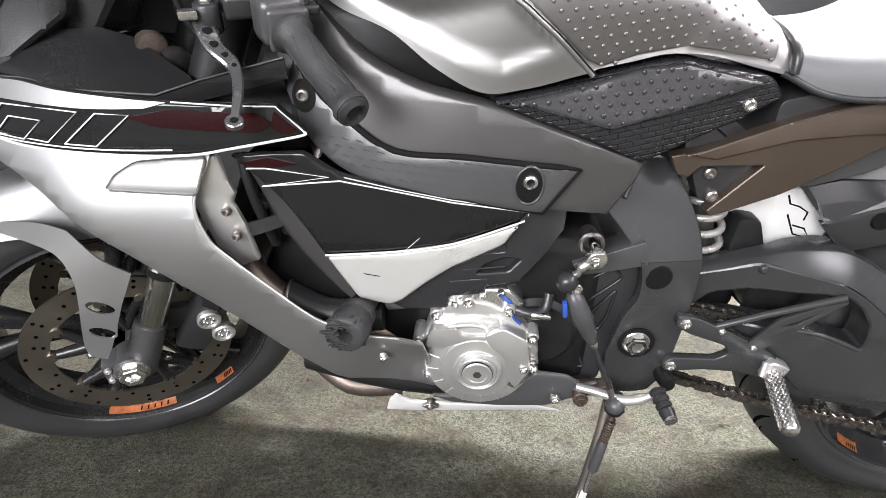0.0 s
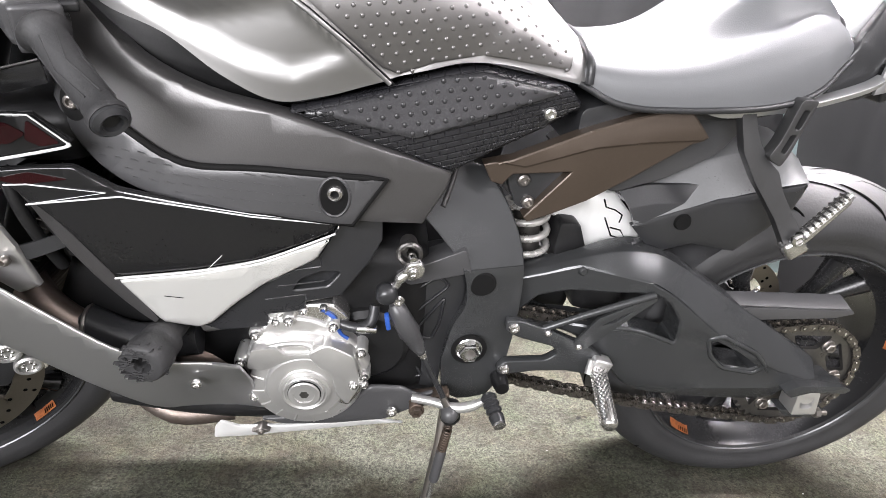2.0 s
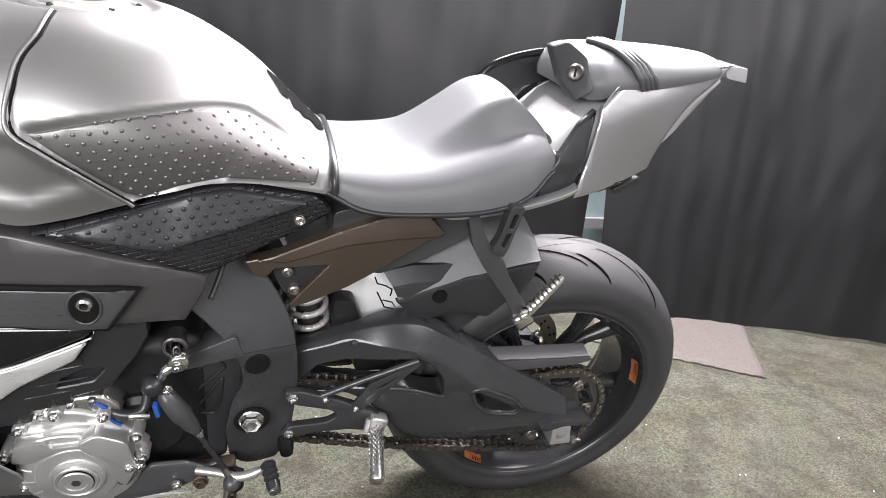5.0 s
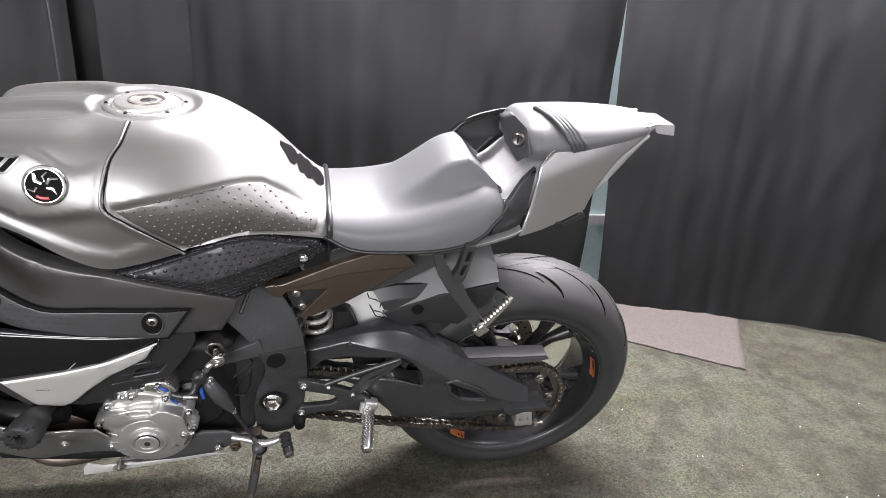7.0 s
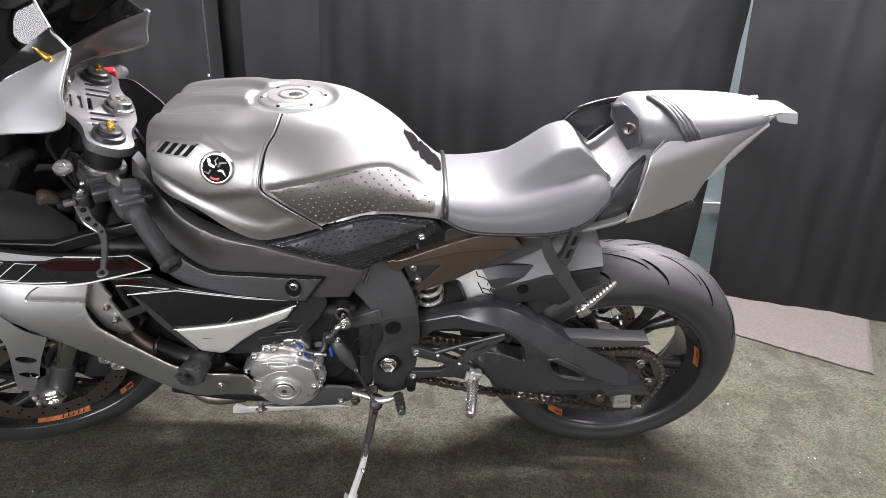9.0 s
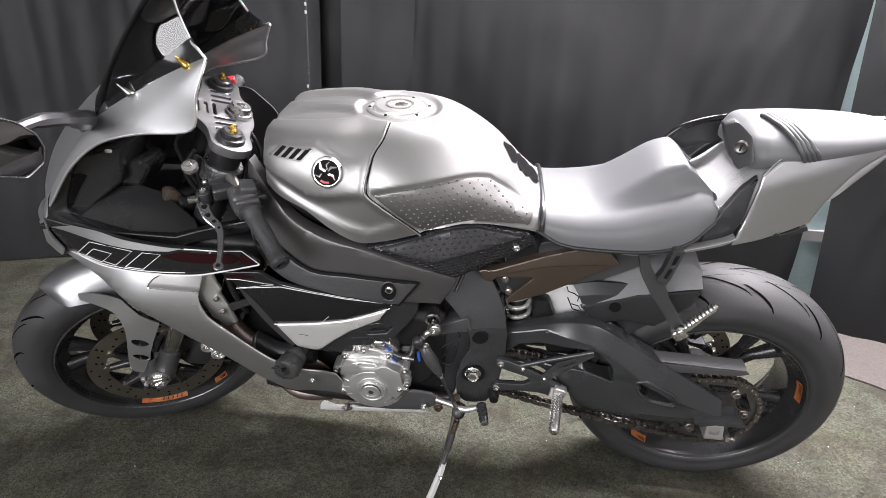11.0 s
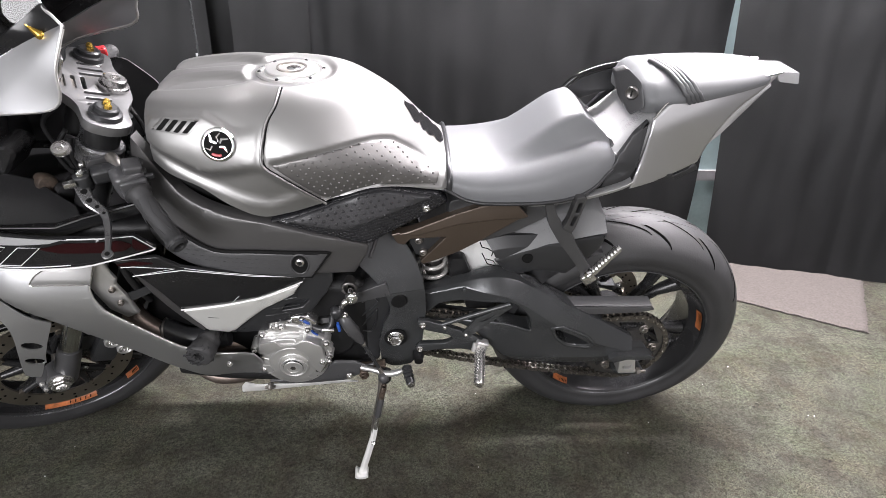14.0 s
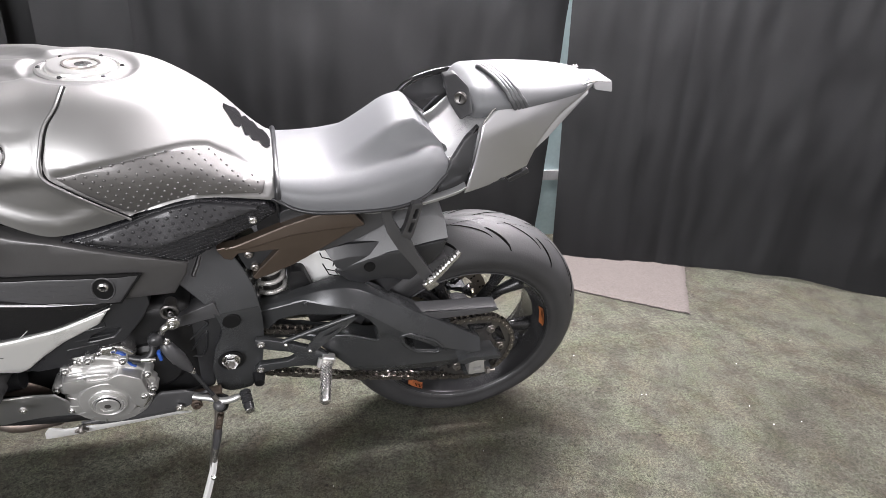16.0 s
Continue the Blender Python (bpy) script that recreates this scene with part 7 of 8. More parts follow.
tagged(part("scraped_face", chips, RUBBER_WORN, bob, "torn scrape marks", 0), kind="stuff")
part("bobbin_bolt", cyl(b0.lerp(b1, 0.5), b0.lerp(b1, 0.8), 0.009, 6), CHROME, bob)

# belly: plate, white strip, exhaust
belly = part("belly_guard", panel(fillet([(-0.15, 0.332), (-0.06, 0.332), (-0.035, 0.345), (0.0, 0.378), (0.045, 0.372), (0.07, 0.355), (0.092, 0.362), (0.085, 0.345), (0.06, 0.33), (0.02, 0.312), (-0.05, 0.312), (-0.12, 0.318)], 0.006), field([(-0.15, 0.33, -0.198), (0.0, 0.375, -0.186), (0.09, 0.355, -0.18), (-0.05, 0.312, -0.19), (0.05, 0.32, -0.182)]), 0.004, 0.018, (), 0.002, 0.003), PLASTIC_GREY, bike, "grey belly side guard", 40)
part("guard_bolt", bolt((0.031, -0.187, 0.333), 0.0085, 0.006), ALU_BRIGHT, belly, "", 30)
BELLY_STRIP = [(-0.216, 0.293), (-0.211, 0.319), (-0.201, 0.333), (-0.179, 0.316), (-0.107, 0.312), (0.003, 0.314), (0.05, 0.297), (0.018, 0.295), (-0.113, 0.293), (-0.169, 0.289)]
strip = part("belly_strip", panel(fillet(BELLY_STRIP, 0.003), field([(-0.21, 0.3, -0.195), (-0.19, 0.33, -0.2), (0.05, 0.31, -0.183), (0.04, 0.295, -0.175), (-0.1, 0.293, -0.185)]), 0.003, 0.018, (), 0.001, 0.002), SHIELD_SILVER, bike, "bright aluminium belly strip", 40)
for x, h in ((-0.15, 0.311),):
    part("strip_bolt", join(plate(fillet([(x - 0.014, h), (x, h + 0.006), (x + 0.014, h), (x, h - 0.006)], 0.003), -0.2, -0.186, 0.001), bolt((x, -0.2, h), 0.005, 0.004)), STEEL, strip, "", 35)
part("belly_pan", hull_loft([(-0.33, [(0, 0.40), (-0.1, 0.40), (-0.19, 0.40), (-0.2, 0.37), (-0.12, 0.33)]), (-0.2, [(0, 0.36), (-0.1, 0.36), (-0.17, 0.35), (-0.17, 0.31), (-0.1, 0.285)]), (0.0, [(0, 0.35), (-0.1, 0.35), (-0.165, 0.34), (-0.16, 0.30), (-0.1, 0.285)]), (0.09, [(0, 0.34), (-0.1, 0.34), (-0.15, 0.335), (-0.14, 0.315), (-0.1, 0.30)])], 4, 3), DEEP, bike, "black belly pan", 40)
part("collector_pipe", tube(spl([(-0.35, -0.12, 0.335), (-0.28, -0.15, 0.3), (-0.2, -0.14, 0.296)], 5), 0.017, 18), HEADER, bike, "heat-tinted collector pipe", 60)
part("exhaust_header", tube(spl([(-0.46, -0.1, 0.56), (-0.405, -0.16, 0.505), (-0.35, -0.165, 0.455), (-0.28, -0.15, 0.42), (-0.2, -0.13, 0.38)], 6), 0.022, 18), HEADER, bike, "heat-tinted exhaust header", 60)
part("coolant_hose", tube(spl([(-0.36, -0.16, 0.47), (-0.30, -0.175, 0.452), (-0.22, -0.17, 0.455)], 5), 0.024, 18), PLASTIC, bike, "black coolant hose", 60)
part("hose_clip", tube([(-0.352 + 0.0 * a, -0.163 + 0.0255 * math.cos(a), 0.467 + 0.0255 * math.sin(a)) for a in np.linspace(0, 6.28, 20)], 0.0025, 6), STEEL, bike, "", 60)
part("frame_tube", tube([(-0.215, -0.15, 0.468), (-0.14, -0.165, 0.492), (-0.09, -0.165, 0.52)], 0.0175, 16), ALU, bike, "dull grey engine mount tube", 60)

# radiator, fan and bracket
rad = part("radiator", box((-0.42, 0, 0.56), (0.03, 0.34, 0.26), 0.006, (0, 24, 0)), DEEP, bike, "black radiator core", 35)
for k in range(26):
    p = Vector((-0.4, 0, 0.56)) + Vector((math.sin(radians(24)), 0, math.cos(radians(24)))) * (k - 12.5) * 0.0095
    part("radiator_fin", box((p.x + 0.002, 0, p.z), (0.014, 0.33, 0.0014), 0, (0, 24, 0)), STEEL, rad, "", 0)
fan = part("radiator_fan", ring([(-0.01, 0.07), (-0.01, 0.08), (0.01, 0.08), (0.01, 0.07)], (0, 0, 0), 40), PLASTIC, rad, "black fan ring", 32)
fan.matrix_basis = pose(-0.365, -0.06, 0.58, 0, 24, 90)
for k in range(5):
    a = k * 2 * math.pi / 5
    part("fan_blade", box((0.042 * math.cos(a), 0, 0.042 * math.sin(a)), (0.055, 0.004, 0.03), 0.001, (20, -math.degrees(a), 0)), PLASTIC, fan, "", 0)
brkt = part("fairing_bracket", panel(fillet([(-0.425, 0.692), (-0.396, 0.697), (-0.39, 0.665), (-0.384, 0.648), (-0.389, 0.637), (-0.379, 0.603), (-0.372, 0.551), (-0.395, 0.543), (-0.418, 0.575), (-0.434, 0.645)], 0.003), field([(-0.42, 0.69, -0.222), (-0.38, 0.6, -0.21), (-0.37, 0.545, -0.2), (-0.43, 0.645, -0.222)]), 0.006, 0.018), ALU, bike, "dull aluminium fairing bracket", 35)
for x, h in ((-0.396, 0.627), (-0.389, 0.594)):
    part("bracket_bolt", bolt((x, -0.216, h), 0.006, 0.008), STEEL, brkt, "", 30)
part("bracket_strap", creased([[(-0.397, -0.212, 0.604), (-0.37, -0.2, 0.606), (-0.32, -0.185, 0.62)], [(-0.397, -0.212, 0.585), (-0.368, -0.2, 0.588), (-0.318, -0.185, 0.604)]], 0.004, 4, 0), PLASTIC, brkt, "black strap", 60)
part("wiring", tube(spl([(-0.38, -0.19, 0.69), (-0.372, -0.195, 0.65), (-0.365, -0.19, 0.61), (-0.36, -0.17, 0.56)], 5), 0.007, 8), DEEP, bike, "black wiring loom", 60)
part("wiring", tube(spl([(-0.36, -0.18, 0.69), (-0.352, -0.185, 0.64), (-0.34, -0.17, 0.58)], 5), 0.009, 8), DEEP, bike, "black wiring loom", 60)

# --- upper cowl, screen, mirrors ---
EDGE = [(-0.765, -0.15, 0.735), (-0.752, -0.155, 0.765), (-0.722, -0.162, 0.80), (-0.655, -0.168, 0.878), (-0.582, -0.17, 0.932), (-0.50, -0.172, 0.957), (-0.394, -0.178, 0.974), (-0.375, -0.172, 1.035), (-0.354, -0.155, 1.089)]
RIDGE = [(-0.79, -0.12, 0.71), (-0.776, -0.12, 0.752), (-0.732, -0.122, 0.82), (-0.68, -0.12, 0.884), (-0.642, -0.118, 0.934), (-0.592, -0.122, 0.974), (-0.50, -0.135, 1.023), (-0.425, -0.142, 1.062), (-0.354, -0.15, 1.092)]


def strip_loft(curves, thick=0.003, n=4, across=6):
    C = [spl(c, n) for c in curves]
    bm = bmesh.new()
    rows = []
    for i in range(len(C[0])):
        pts = spl([c[i] for c in C], across)
        rows.append([bm.verts.new(p) for p in pts])
    for a, b in zip(rows, rows[1:]):
        for j in range(len(a) - 1):
            bm.faces.new((a[j], a[j + 1], b[j + 1], b[j]))
    bmesh.ops.remove_doubles(bm, verts=bm.verts[:], dist=1e-5)
    if thick:
        bmesh.ops.solidify(bm, geom=bm.faces[:], thickness=thick)
    return bm


MIDC = [tuple((np.array(a) + np.array(b)) / 2 + np.array((-0.004, -0.008, 0.003)) * math.sin(math.pi * min(0.97, (k + 1.5) / 9.6))) for k, (a, b) in enumerate(zip(EDGE, RIDGE))]
RAISE = (0, 0, 0, 0, 0.012, 0.028, 0.038, 0.016, 0)
for sg in (-1, 1):
    edge = EDGE if sg < 0 else [(p[0], p[1], p[2] + q) for p, q in zip(EDGE, RAISE)]
    b = strip_loft([edge, MIDC if sg < 0 else [(p[0], p[1], p[2] + q / 2) for p, q in zip(MIDC, RAISE)], RIDGE])
    if sg > 0:
        mirror_left(b)
    uc = part("upper_cowl", b, SILVER, bike, "satin silver upper cowl", 50)
    b = tube([p for p in spl(edge, 6)], 0.003, 8)
    if sg > 0:
        mirror_left(b)
    part("cowl_edge", b, ALU, uc, "pale rolled cowl edge", 60)
NOSE = [tuple((-p[0] * 0 + p[0], -p[1], p[2])) for p in RIDGE[:6]]
CEN = [(-0.86, 0, 0.72), (-0.85, 0, 0.77), (-0.81, 0, 0.84), (-0.755, 0, 0.905), (-0.70, 0, 0.955), (-0.65, 0, 0.995)]
part("nose_cowl", strip_loft([RIDGE[:6], CEN, NOSE]), SILVER, bike, "satin silver nose cowl", 50)
part("nose_lower", hull_loft([(-0.86, [(0, 0.73), (-0.01, 0.73), (-0.02, 0.725), (-0.025, 0.715), (-0.02, 0.70)]), (-0.83, [(0, 0.74), (-0.06, 0.74), (-0.09, 0.735), (-0.1, 0.715), (-0.09, 0.69)]), (-0.76, [(0, 0.74), (-0.1, 0.74), (-0.145, 0.737), (-0.155, 0.715), (-0.14, 0.685)])], 4, 4), SILVER, bike, "silver lower nose", 50)
for sg in (-1, 1):
    b = panel(fillet([(-0.806, 0.712), (-0.784, 0.745), (-0.728, 0.752), (-0.748, 0.735), (-0.70, 0.713), (-0.72, 0.688), (-0.8, 0.676)], 0.006), field([(-0.806, 0.71, -0.128), (-0.782, 0.745, -0.142), (-0.735, 0.75, -0.192), (-0.7, 0.715, -0.208), (-0.72, 0.69, -0.196), (-0.8, 0.675, -0.138)]), 0.004, 0.02)
    if sg > 0:
        mirror_left(b)
    part("nose_cheek", b, SILVER, bike, "silver cheek of the nose", 45)
S_TOP = [(-0.635, 0, 1.0), (-0.575, 0, 1.085), (-0.51, 0, 1.165), (-0.44, 0, 1.235)]
S_L = [(-0.61, -0.115, 0.965), (-0.53, -0.132, 1.022), (-0.45, -0.138, 1.075), (-0.388, -0.128, 1.118)]
S_L2 = [(-0.63, -0.065, 0.988), (-0.56, -0.09, 1.068), (-0.485, -0.105, 1.14), (-0.42, -0.095, 1.185)]
mir = lambda c: [(p[0], -p[1], p[2]) for p in c]
scr = part("windscreen", strip_loft([S_L, S_L2, S_TOP, mir(S_L2), mir(S_L)], 0.003), SCREEN, bike, "smoked double-bubble windscreen", 60)
part("screen_edge", tube([p for p in spl([(-0.354, -0.15, 1.09), (-0.37, -0.142, 1.105), *[tuple(q) for q in (S_L[3], S_L2[3], S_TOP[3], mir(S_L2)[3], mir(S_L)[3])]], 5)], 0.0025, 6), ALU, scr, "pale screen edge", 60)
SK = [(-0.36, -0.148, 1.09), (-0.43, -0.143, 1.062), (-0.52, -0.136, 1.016), (-0.612, -0.122, 0.96)]
SK2 = [(-0.386, -0.13, 1.12), (-0.452, -0.14, 1.078), (-0.532, -0.134, 1.025), (-0.614, -0.117, 0.967)]
for sg in (-1, 1):
    b = strip_loft([SK, SK2])
    if sg > 0:
        mirror_left(b)
    part("screen_skirt", b, GLOSS_BLACK, scr, "black printed lower band", 50)
for c, mat in (((-0.392, -0.147, 1.076), GOLD), ((-0.515, -0.138, 1.018), CHROME)):
    c = Vector(c)
    part("spike_screw", rod(c, c + Vector((-0.012, -0.012, 0.02)), [(0, 0.0075), (0.2, 0.0075), (0.25, 0.006), (1, 0.0006)], 16), mat, scr, "pointed screen screw", 40)
    part("spike_screw", rod(Vector((c.x, -c.y, c.z)), Vector((c.x - 0.012, -c.y + 0.012, c.z + 0.02)), [(0, 0.0075), (0.2, 0.0075), (0.25, 0.006), (1, 0.0006)], 16), mat, scr, "pointed screen screw", 40)
# inner liner of the cowl
for sg in (-1, 1):
    b = panel(fillet([(-0.74, 0.77), (-0.62, 0.90), (-0.55, 0.935), (-0.42, 0.955), (-0.36, 0.90), (-0.33, 0.79), (-0.45, 0.768), (-0.6, 0.765)], 0.02), field([(-0.74, 0.77, -0.13), (-0.55, 0.93, -0.14), (-0.42, 0.95, -0.15), (-0.33, 0.79, -0.15), (-0.55, 0.8, -0.155), (-0.5, 0.77, -0.17)]), 0.004, 0.03)
    if sg > 0:
        mirror_left(b)
        part("cowl_liner", b, PLASTIC_GREY, bike, "black plastic inner cowl liner", 40)
    else:
        b.free()
LEDGE_OUT = [(-0.735, -0.185, 0.768), (-0.681, -0.2, 0.767), (-0.571, -0.204, 0.76), (-0.461, -0.2, 0.757), (-0.41, -0.196, 0.774), (-0.315, -0.19, 0.80)]
LEDGE_IN = [(-0.73, -0.155, 0.772), (-0.668, -0.17, 0.771), (-0.563, -0.172, 0.745), (-0.477, -0.17, 0.748), (-0.432, -0.168, 0.763), (-0.33, -0.16, 0.79)]
shelf = part("liner_shelf", creased([[(x, s + 0.004, h - 0.022) for x, s, h in LEDGE_OUT], LEDGE_OUT, LEDGE_IN], 0.003, 0, 0.001), INNER, bike, "dark plastic trim under the cowl opening", 25)
part("shelf_lip", tube([(x, s - 0.001, h + 0.001) for x, s, h in LEDGE_OUT], 0.0014, 6), SPAR, shelf, "", 60)
part("liner_slope", creased([LEDGE_IN[:5], [(-0.70, -0.12, 0.78), (-0.626, -0.1, 0.806), (-0.575, -0.098, 0.81), (-0.532, -0.1, 0.80), (-0.45, -0.14, 0.765)]], 0.003, 0, 0), INNER, bike, "sloping dark plastic panel inside the cowl", 25)
part("liner_floor", plate(fillet([(-0.78, 0.735), (-0.36, 0.745), (-0.36, 0.735), (-0.78, 0.725)], 0.002), -0.16, 0.16, 0.002), DEEP, bike, "black inner floor of the cowl", 40)
lamp_case = part("headlight_case", panel(fillet([(-0.663, 0.885), (-0.589, 0.896), (-0.603, 0.824), (-0.672, 0.77), (-0.703, 0.775), (-0.657, 0.845), (-0.682, 0.849)], 0.004, 2), field([(-0.66, 0.885, -0.135), (-0.59, 0.896, -0.1), (-0.603, 0.824, -0.115), (-0.7, 0.775, -0.15), (-0.672, 0.77, -0.15)]), 0.09, 0.02, (), 0.003, 0.004), INNER, bike, "dark grey stepped headlight casing", 25)
part("case_flank", creased([[(-0.702, -0.155, 0.849), (-0.735, -0.16, 0.80), (-0.745, -0.165, 0.765)], [(-0.682, -0.14, 0.849), (-0.703, -0.15, 0.80), (-0.71, -0.155, 0.768)]], 0.004, 0, 0), INNER, lamp_case, "", 25)
part("case_clip", box((-0.607, -0.118, 0.893), (0.012, 0.006, 0.006), 0.0015), ALU, lamp_case, "small bright clip")
part("lamp_cover", panel(fillet([(-0.617, 0.848), (-0.575, 0.866), (-0.553, 0.846), (-0.583, 0.80), (-0.629, 0.80)], 0.012, 3), lambda x, h: -0.09 + 0.3 * max(0, x + 0.58), 0.07, 0.02, (), 0.004, 0.006), INNER, lamp_case, "rounded bulb cover", 25)
part("headlight_case", box((-0.7, 0.07, 0.83), (0.12, 0.1, 0.1), 0.005), PLASTIC, bike, "dark grey stepped headlight casing", 40)
part("instrument_panel", join(box((-0.55, 0, 0.985), (0.03, 0.2, 0.11), 0.01, (0, 40, 0)), box((-0.585, 0, 0.955), (0.05, 0.26, 0.08), 0.015, (0, 40, 0))), PLASTIC, bike, "black instrument panel", 40)
# All but the first horn are coloured near black for the cowl's shade.
for k, (x, s, h) in enumerate(((-0.535, -0.075, 0.79), (-0.507, -0.075, 0.772), (-0.53, 0.03, 0.82))):
    part("horn", rod((x, s, h), (x + 0.03, s - 0.03, h), [(0, 0.012), (0.4, 0.017), (0.8, 0.019), (0.95, 0.016), (1, 0.008)], 24), (RUST if k == 0 else DEEP), bike, "dull brown horn body", 32)
for sg in (-1,):
    b = tube(spl([(-0.635, 0.11 * sg, 0.945), (-0.605, 0.15 * sg, 0.967), (-0.57, 0.24 * sg, 1.004), (-0.56, 0.32 * sg, 1.028), (-0.566, 0.385 * sg, 1.026)], 5), [0.023] * 4 + [0.018] * 5 + [0.012] * 6 + [0.009] * 6, 8)
    mm = part("mirror_arm", b, PLASTIC_GREY, bike, "dark grey mirror arm", 30)
    out = [(-0.085, 0.01), (-0.02, 0.036), (0.02, 0.048), (0.045, 0.033), (0.07, 0.005), (0.076, -0.02), (0.068, -0.042), (0.035, -0.054), (-0.008, -0.033), (-0.075, -0.01)]
    flip = Matrix.Diagonal((1, sg * -1, 1, 1))
    at_m = flip @ Matrix.Translation((-0.566, -0.402, 1.012)) @ Matrix.Rotation(radians(79), 4, "Z") @ Matrix.Rotation(radians(5), 4, "X")
    part("mirror_shell", plate(fillet(out, 0.006), -0.006, 0.02, 0.005), PLASTIC, mm, "black mirror shell", 40, at_m)
    part("mirror_rim", tube([(x, -0.0062, h) for x, h in fillet([(x * 0.97, h * 0.97) for x, h in out + out[:1]], 0.004)], 0.0013, 6), LEVER, mm, "thin pale rim", 60, at_m)
    part("mirror_glass", plate(fillet([(x * 0.91 + 0.001, h * 0.9) for x, h in out], 0.006), -0.0085, -0.0068, 0), MIRROR, mm, "mirror glass", 30, at_m)

# --- handlebars, built straight and turned with the steering ---
top = fork_point(0.93)
cl = part("top_yoke", plate(fillet([(-0.075, -0.03), (-0.045, -0.075), (-0.042, -0.135), (0.0, -0.148), (0.035, -0.13), (0.032, -0.075), (0.05, -0.035), (0.05, 0.035), (0.032, 0.075), (0.035, 0.13), (0.0, 0.148), (-0.042, 0.135), (-0.045, 0.075), (-0.075, 0.03)], 0.02), -0.009, 0.009, 0.003,
          tuple(fillet([(x, -0.022), (x + 0.007, -0.022), (x + 0.007, 0.022), (x, 0.022)], 0.003) for x in (-0.062, -0.046, -0.030)) + tuple(fillet([(-0.03, s), (0.012, s + 0.003), (0.012, s + 0.011), (-0.03, s + 0.008)], 0.003) for s in (-0.078, -0.058, -0.038, 0.03, 0.05, 0.07))),
          YOKE_GREY, bike, "grey slotted top yoke", 32, STEER @ Matrix.Translation((top.x + 0.012, 0, top.z + 0.012)) @ Matrix.Rotation(radians(24), 4, "Y") @ Matrix.Rotation(radians(-90), 4, "X"))
part("stem_nut", rod(Vector((top.x + 0.03, 0, top.z + 0.0)), Vector((top.x + 0.03, 0, top.z)) + RAKE * 0.035, [(0, 0.026), (0.6, 0.026), (0.62, 0.021), (0.95, 0.02), (1, 0.017), (0.98, 0.009), (0.8, 0.008)], 6 * 4), ALU_BRIGHT, cl, "bright stem nut", 25, STEER)
ik = Vector((top.x - 0.045, 0, top.z + 0.02))
part("ignition", rod(ik, ik + RAKE * 0.02, [(0, 0.027), (0.8, 0.026), (1, 0.022), (0.95, 0.008)], 28), STEEL, cl, "ignition switch", 30, STEER)
part("ignition_key", box(tuple(ik + Vector((0.01, 0, 0.045))), (0.006, 0.022, 0.045), 0.002, (0, 24, 0)), ALU_BRIGHT, cl, "key in the ignition", 30, STEER)
for sd in (-0.105, 0.105):
    fp = fork_point(0.945) + Vector((0, sd, 0))
    capf = part("fork_cap", rod(fp, fp + RAKE * 0.028, [(0, 0.0315), (0.25, 0.0315), (0.3, 0.027), (0.6, 0.026), (0.65, 0.02), (0.9, 0.0195), (1, 0.016)], 24), PLASTIC, cl, "black fork cap", 28, STEER)
    part("cap_ring", rod(fp - RAKE * 0.012, fp + RAKE * 0.004, [(0, 0.034), (0.2, 0.0355), (0.8, 0.0355), (1, 0.033)], 28), ALU, cl, "pale ring round the fork top", 28, STEER)
    for q in (-0.007, 0.007):
        part("adjuster", rod(fp + RAKE * 0.026 + Vector((0, q, 0)), fp + RAKE * 0.036 + Vector((0, q, 0)), [(0, 0.0065), (0.7, 0.0065), (1, 0.004)], 6), GOLD, capf, "gold adjuster", 25, STEER)
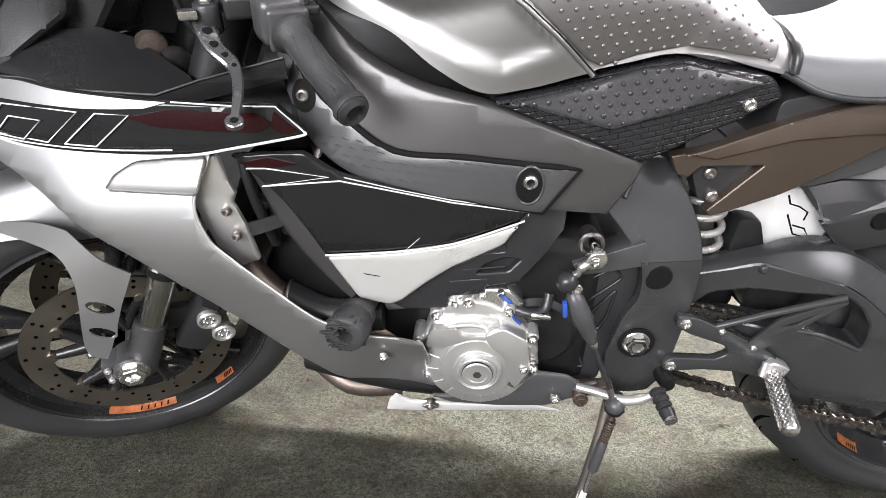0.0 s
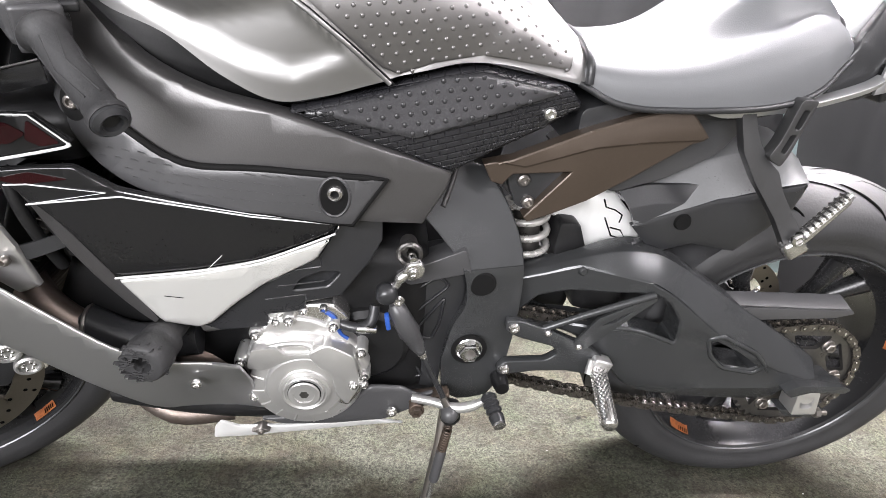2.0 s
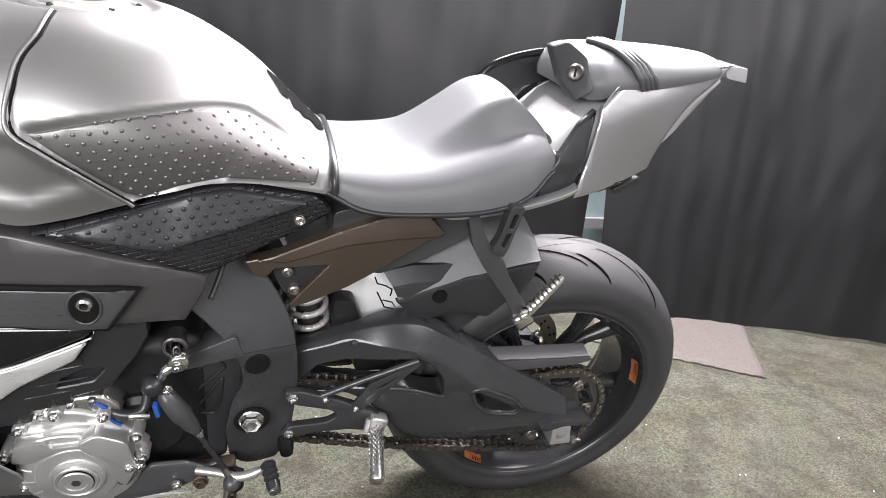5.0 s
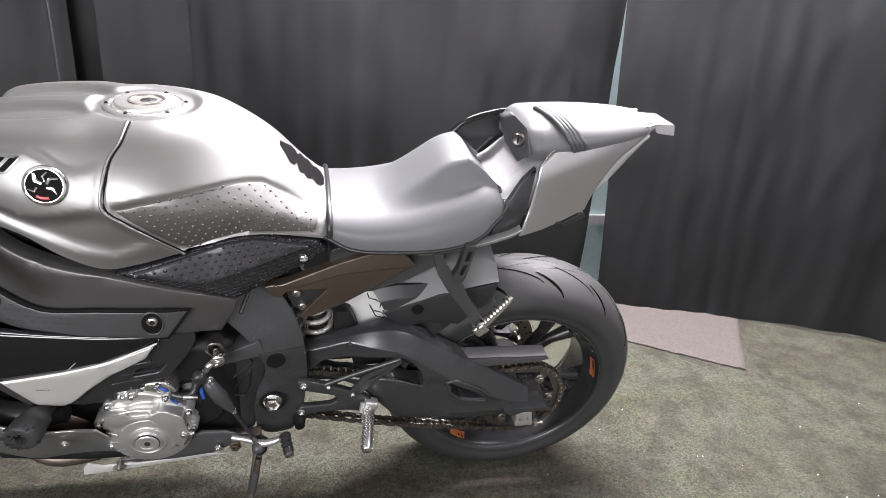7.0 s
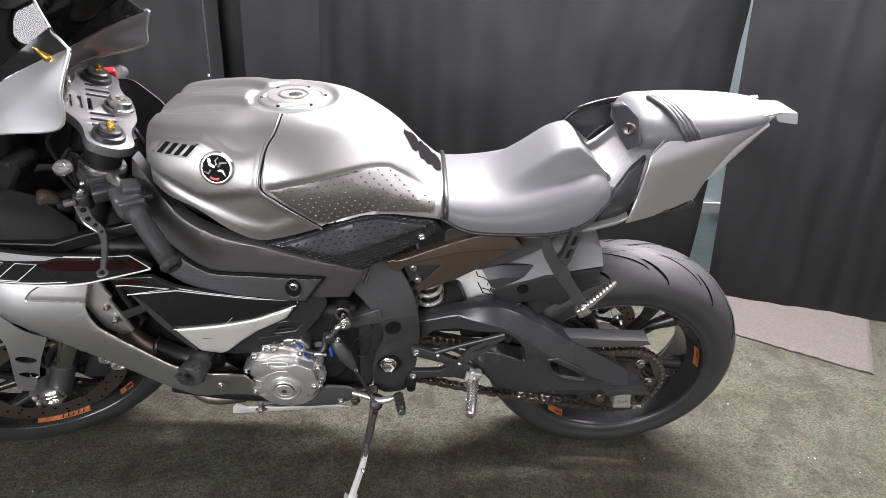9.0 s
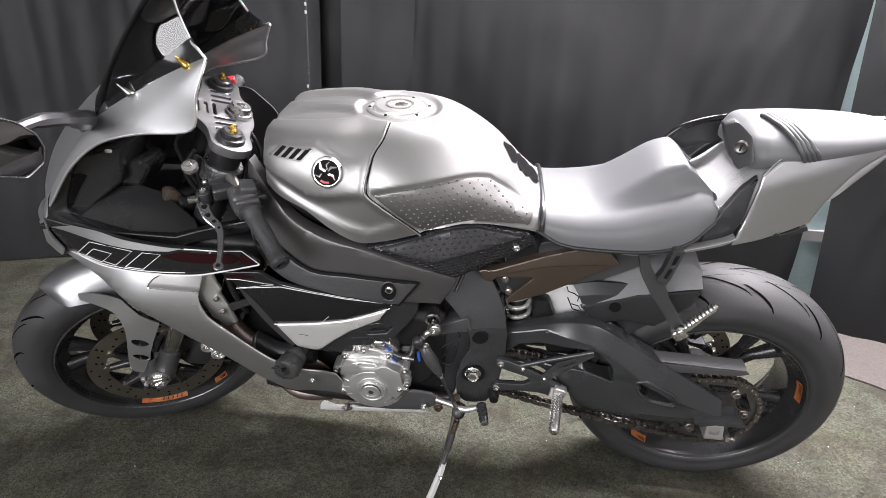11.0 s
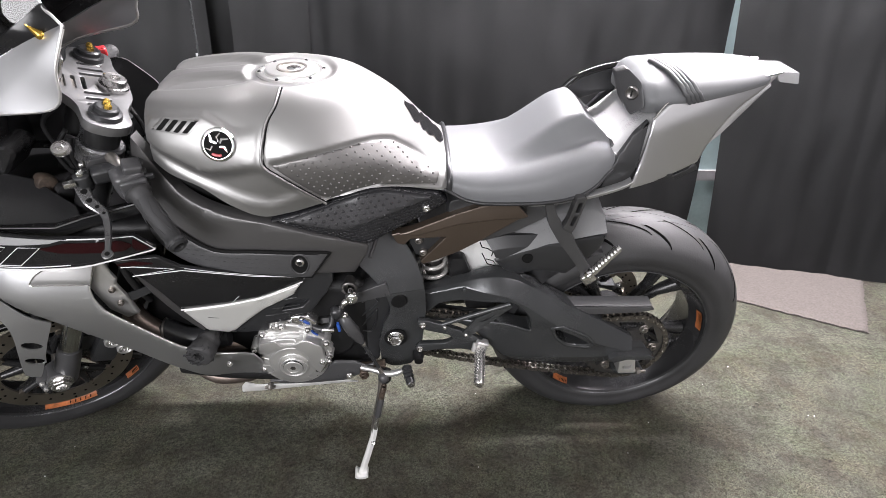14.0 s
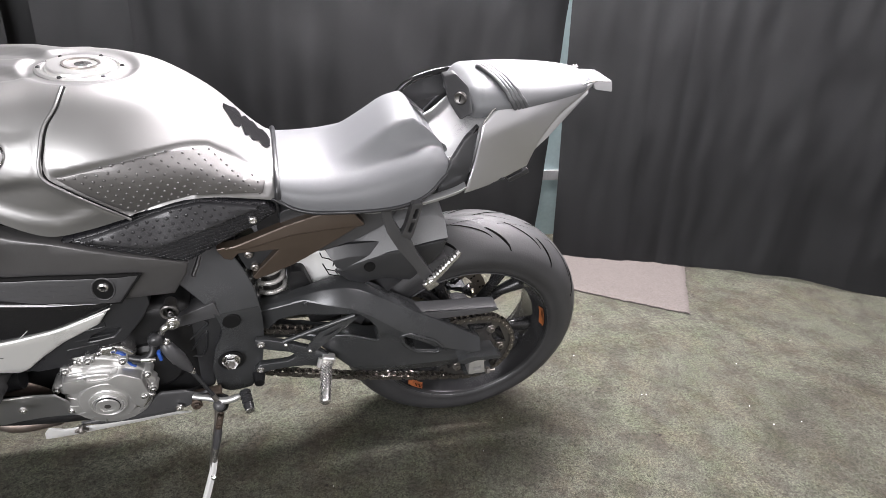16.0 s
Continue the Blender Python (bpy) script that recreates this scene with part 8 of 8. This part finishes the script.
for sd in (-1, 1):
    fp = fork_point(0.885) + Vector((0, 0.105 * sd, 0))
    clamp = part("clip_on", join(rod(fp - RAKE * 0.02, fp + RAKE * 0.02, [(0, 0.036), (0.1, 0.039), (0.9, 0.039), (1, 0.036)], 28), box(tuple(fp + Vector((-0.005, 0.03 * sd, 0))), (0.045, 0.03, 0.032), 0.006)), LEVER, bike, "grey clip-on clamp", 32, STEER)
    part("clamp_bolt", bolt(tuple(fp + Vector((-0.03, 0.035 * sd, 0.004))), 0.006, 0.008, (-1, 0, 0)), ALU_BRIGHT, clamp, "", 30, STEER)
    d = Vector((0.26, 0.93 * sd, -0.29)).normalized()
    b0 = fp + Vector((0.0145, 0.04 * sd, 0.013))
    at = lambda q: b0 + d * q
    part("bar", cyl(at(0), at(0.205), 0.011, 16), STEEL, clamp, "", 30, STEER)
    grip_mat = RUBBER_WORN
    g = part("grip", rod(at(0.09), at(0.215), [(0, 0.022), (0.03, 0.0235), (0.06, 0.0175), (0.2, 0.0168), (0.5, 0.016), (0.8, 0.0155), (0.93, 0.0158), (0.95, 0.0185), (1, 0.0175)], 24), grip_mat, bike, "ribbed black rubber handlebar grip", 40, STEER)
    part("bar_end", rod(at(0.212), at(0.222), [(0, 0.017), (0.6, 0.0165), (1, 0.012), (0.8, 0.009), (0.3, 0.008)], 20), PLASTIC, g, "", 30, STEER)
    gu, gw = frame_of(d)
    for k in range(7):
        a = 2 * math.pi * k / 7
        q = gu * math.cos(a) + gw * math.sin(a)
        q2 = gu * math.cos(a + 0.5) + gw * math.sin(a + 0.5)
        part("grip_rib", tube([at(0.112) + q * 0.0168, at(0.15) + q2 * 0.0162, at(0.195) + q * 0.0158], 0.0009, 5), grip_mat, g, "", 0, STEER)
    sw = part("switch_box", join(box(tuple(at(0.062)), (0.05, 0.042, 0.048), 0.01, (0, 0, -12 * sd)), box(tuple(at(0.06) + Vector((0.012, 0, 0.026))), (0.03, 0.034, 0.016), 0.005, (0, 10, 0)), box(tuple(at(0.085)), (0.044, 0.012, 0.044), 0.006)), PLASTIC_GREY, bike, "dark grey switch housing", 35, STEER)
    if sd < 0:
        for dx, dz in ((0.03, 0.01), (0.03, -0.008)):
            part("switch_button", box(tuple(at(0.06) + Vector((dx - 0.004, -0.002, dz))), (0.012, 0.016, 0.011), 0.003), PLASTIC, sw, "", 35, STEER)
        part("switch_tab", box(tuple(at(0.075) + Vector((0.028, 0, 0.012))), (0.02, 0.008, 0.01), 0.003), PLASTIC, sw, "", 35, STEER)
    else:
        part("kill_switch", box(tuple(at(0.058) + Vector((0.02, 0, 0.032))), (0.03, 0.02, 0.02), 0.005), RED, sw, "red kill switch", 35, STEER)
    # lever and perch
    pv = Vector((-0.478, 0.165 * sd, 0.872))
    perch = part("lever_perch", join(box(tuple(at(0.03) + Vector((-0.022, 0, -0.004))), (0.045, 0.028, 0.026), 0.006), cyl(pv + Vector((0, 0, -0.016)), pv + Vector((0, 0, 0.016)), 0.014, 18)), PLASTIC, bike, "black lever perch", 35, STEER)
    part("perch_bolt", bolt(tuple(pv + Vector((0, 0, 0.016))), 0.008, 0.006, (0, 0, 1)), CHROME, perch, "", 30, STEER)
    part("cable_adjuster", rod((-0.488, 0.148 * sd, 0.928), (-0.49, 0.152 * sd, 0.945), [(0, 0.006), (0.2, 0.015), (0.5, 0.0155), (0.7, 0.014), (0.75, 0.006), (1, 0.005)], 18), ALU_BRIGHT, perch, "knurled cable adjuster", 30, STEER)
    lv = [Vector((-0.484, 0.168 * sd, 0.868)), Vector((-0.479, 0.198 * sd, 0.853)), Vector((-0.464, 0.222 * sd, 0.838)), Vector((-0.467, 0.262 * sd, 0.828)), Vector((-0.477, 0.30 * sd, 0.817))]
    path = spl([tuple(p) for p in lv], 6)
    up_n = Vector((0, 0.25 * sd, 0.95)).normalized()
    widths = np.interp(np.linspace(0, 1, len(path)), [0, 0.4, 0.55, 0.92, 1], [0.012, 0.009, 0.0062, 0.0045, 0.0055])
    blade_m = bmesh.new()
    rings = []
    for k, (p, wd) in enumerate(zip(path, widths)):
        p = Vector(p)
        tan = (Vector(path[min(k + 1, len(path) - 1)]) - Vector(path[max(k - 1, 0)])).normalized()
        ax = tan.cross(up_n).normalized()
        nn = ax.cross(tan).normalized()
        rings.append([blade_m.verts.new(p + ax * wd * i + nn * j) for i, j in ((-1, -0.002), (-0.75, -0.0038), (0.75, -0.0038), (1, -0.002), (1, 0.002), (0.75, 0.0038), (-0.75, 0.0038), (-1, 0.002))])
    for p, q in zip(rings, rings[1:]):
        for j in range(8):
            blade_m.faces.new((p[j], p[(j + 1) % 8], q[(j + 1) % 8], q[j]))
    blade_m.faces.new(rings[0])
    blade_m.faces.new(rings[-1])
    lever = part("clutch_lever" if sd < 0 else "brake_lever", blade_m, LEVER, bike, "short silver lever with drilled holes", 30, STEER)
    part("lever_tip", rod(lv[4] - up_n * 0.0035, lv[4] + up_n * 0.0035, [(0, 0.008), (0.15, 0.0092), (0.85, 0.0092), (1, 0.008)], 20), LEVER, lever, "", 30, STEER)
    part("lever_hole", cyl(lv[4] - up_n * 0.0042, lv[4] + up_n * 0.0042, 0.0042, 14), LINE_BLACK, lever, "", 30, STEER)
    for k in range(4):
        p = Vector(path[3 + 3 * k])
        part("lever_hole", cyl(p - up_n * 0.0046, p + up_n * 0.0046, 0.0055 - 0.0009 * k, 12), LINE_BLACK, lever, "", 30, STEER)
    part("span_adjuster", box(tuple(pv + Vector((-0.02, 0.01 * sd, 0.008))), (0.02, 0.012, 0.01), 0.003), ALU_BRIGHT, lever, "", 30, STEER)
for k, pts in enumerate(([(-0.46, -0.07, 0.93), (-0.50, -0.06, 0.89), (-0.48, -0.05, 0.80)], [(-0.44, -0.10, 0.90), (-0.47, -0.10, 0.85), (-0.44, -0.09, 0.78)], [(-0.42, -0.13, 0.90), (-0.43, -0.12, 0.84), (-0.40, -0.1, 0.77)], [(-0.36, -0.02, 0.92), (-0.33, -0.04, 0.86), (-0.34, -0.06, 0.78)])):
    part("control_cable", tube(spl(pts, 6), 0.0045, 8), DEEP, bike, "black control cable", 60)
part("steering_head", tube([(-0.405, 0, 0.90), (-0.46, 0, 0.76)], 0.045, 20), FRAME, bike, "black steering head", 40)
part("air_box", join(box((-0.22, 0, 0.80), (0.26, 0.26, 0.12), 0.03), box((0.02, 0, 0.72), (0.3, 0.2, 0.12), 0.03)), DEEP, bike, "black air box under the tank", 40)
part("inner_fairing", box((-0.42, 0, 0.72), (0.24, 0.36, 0.06), 0.02), DEEP, bike, "black inner fairing", 40)
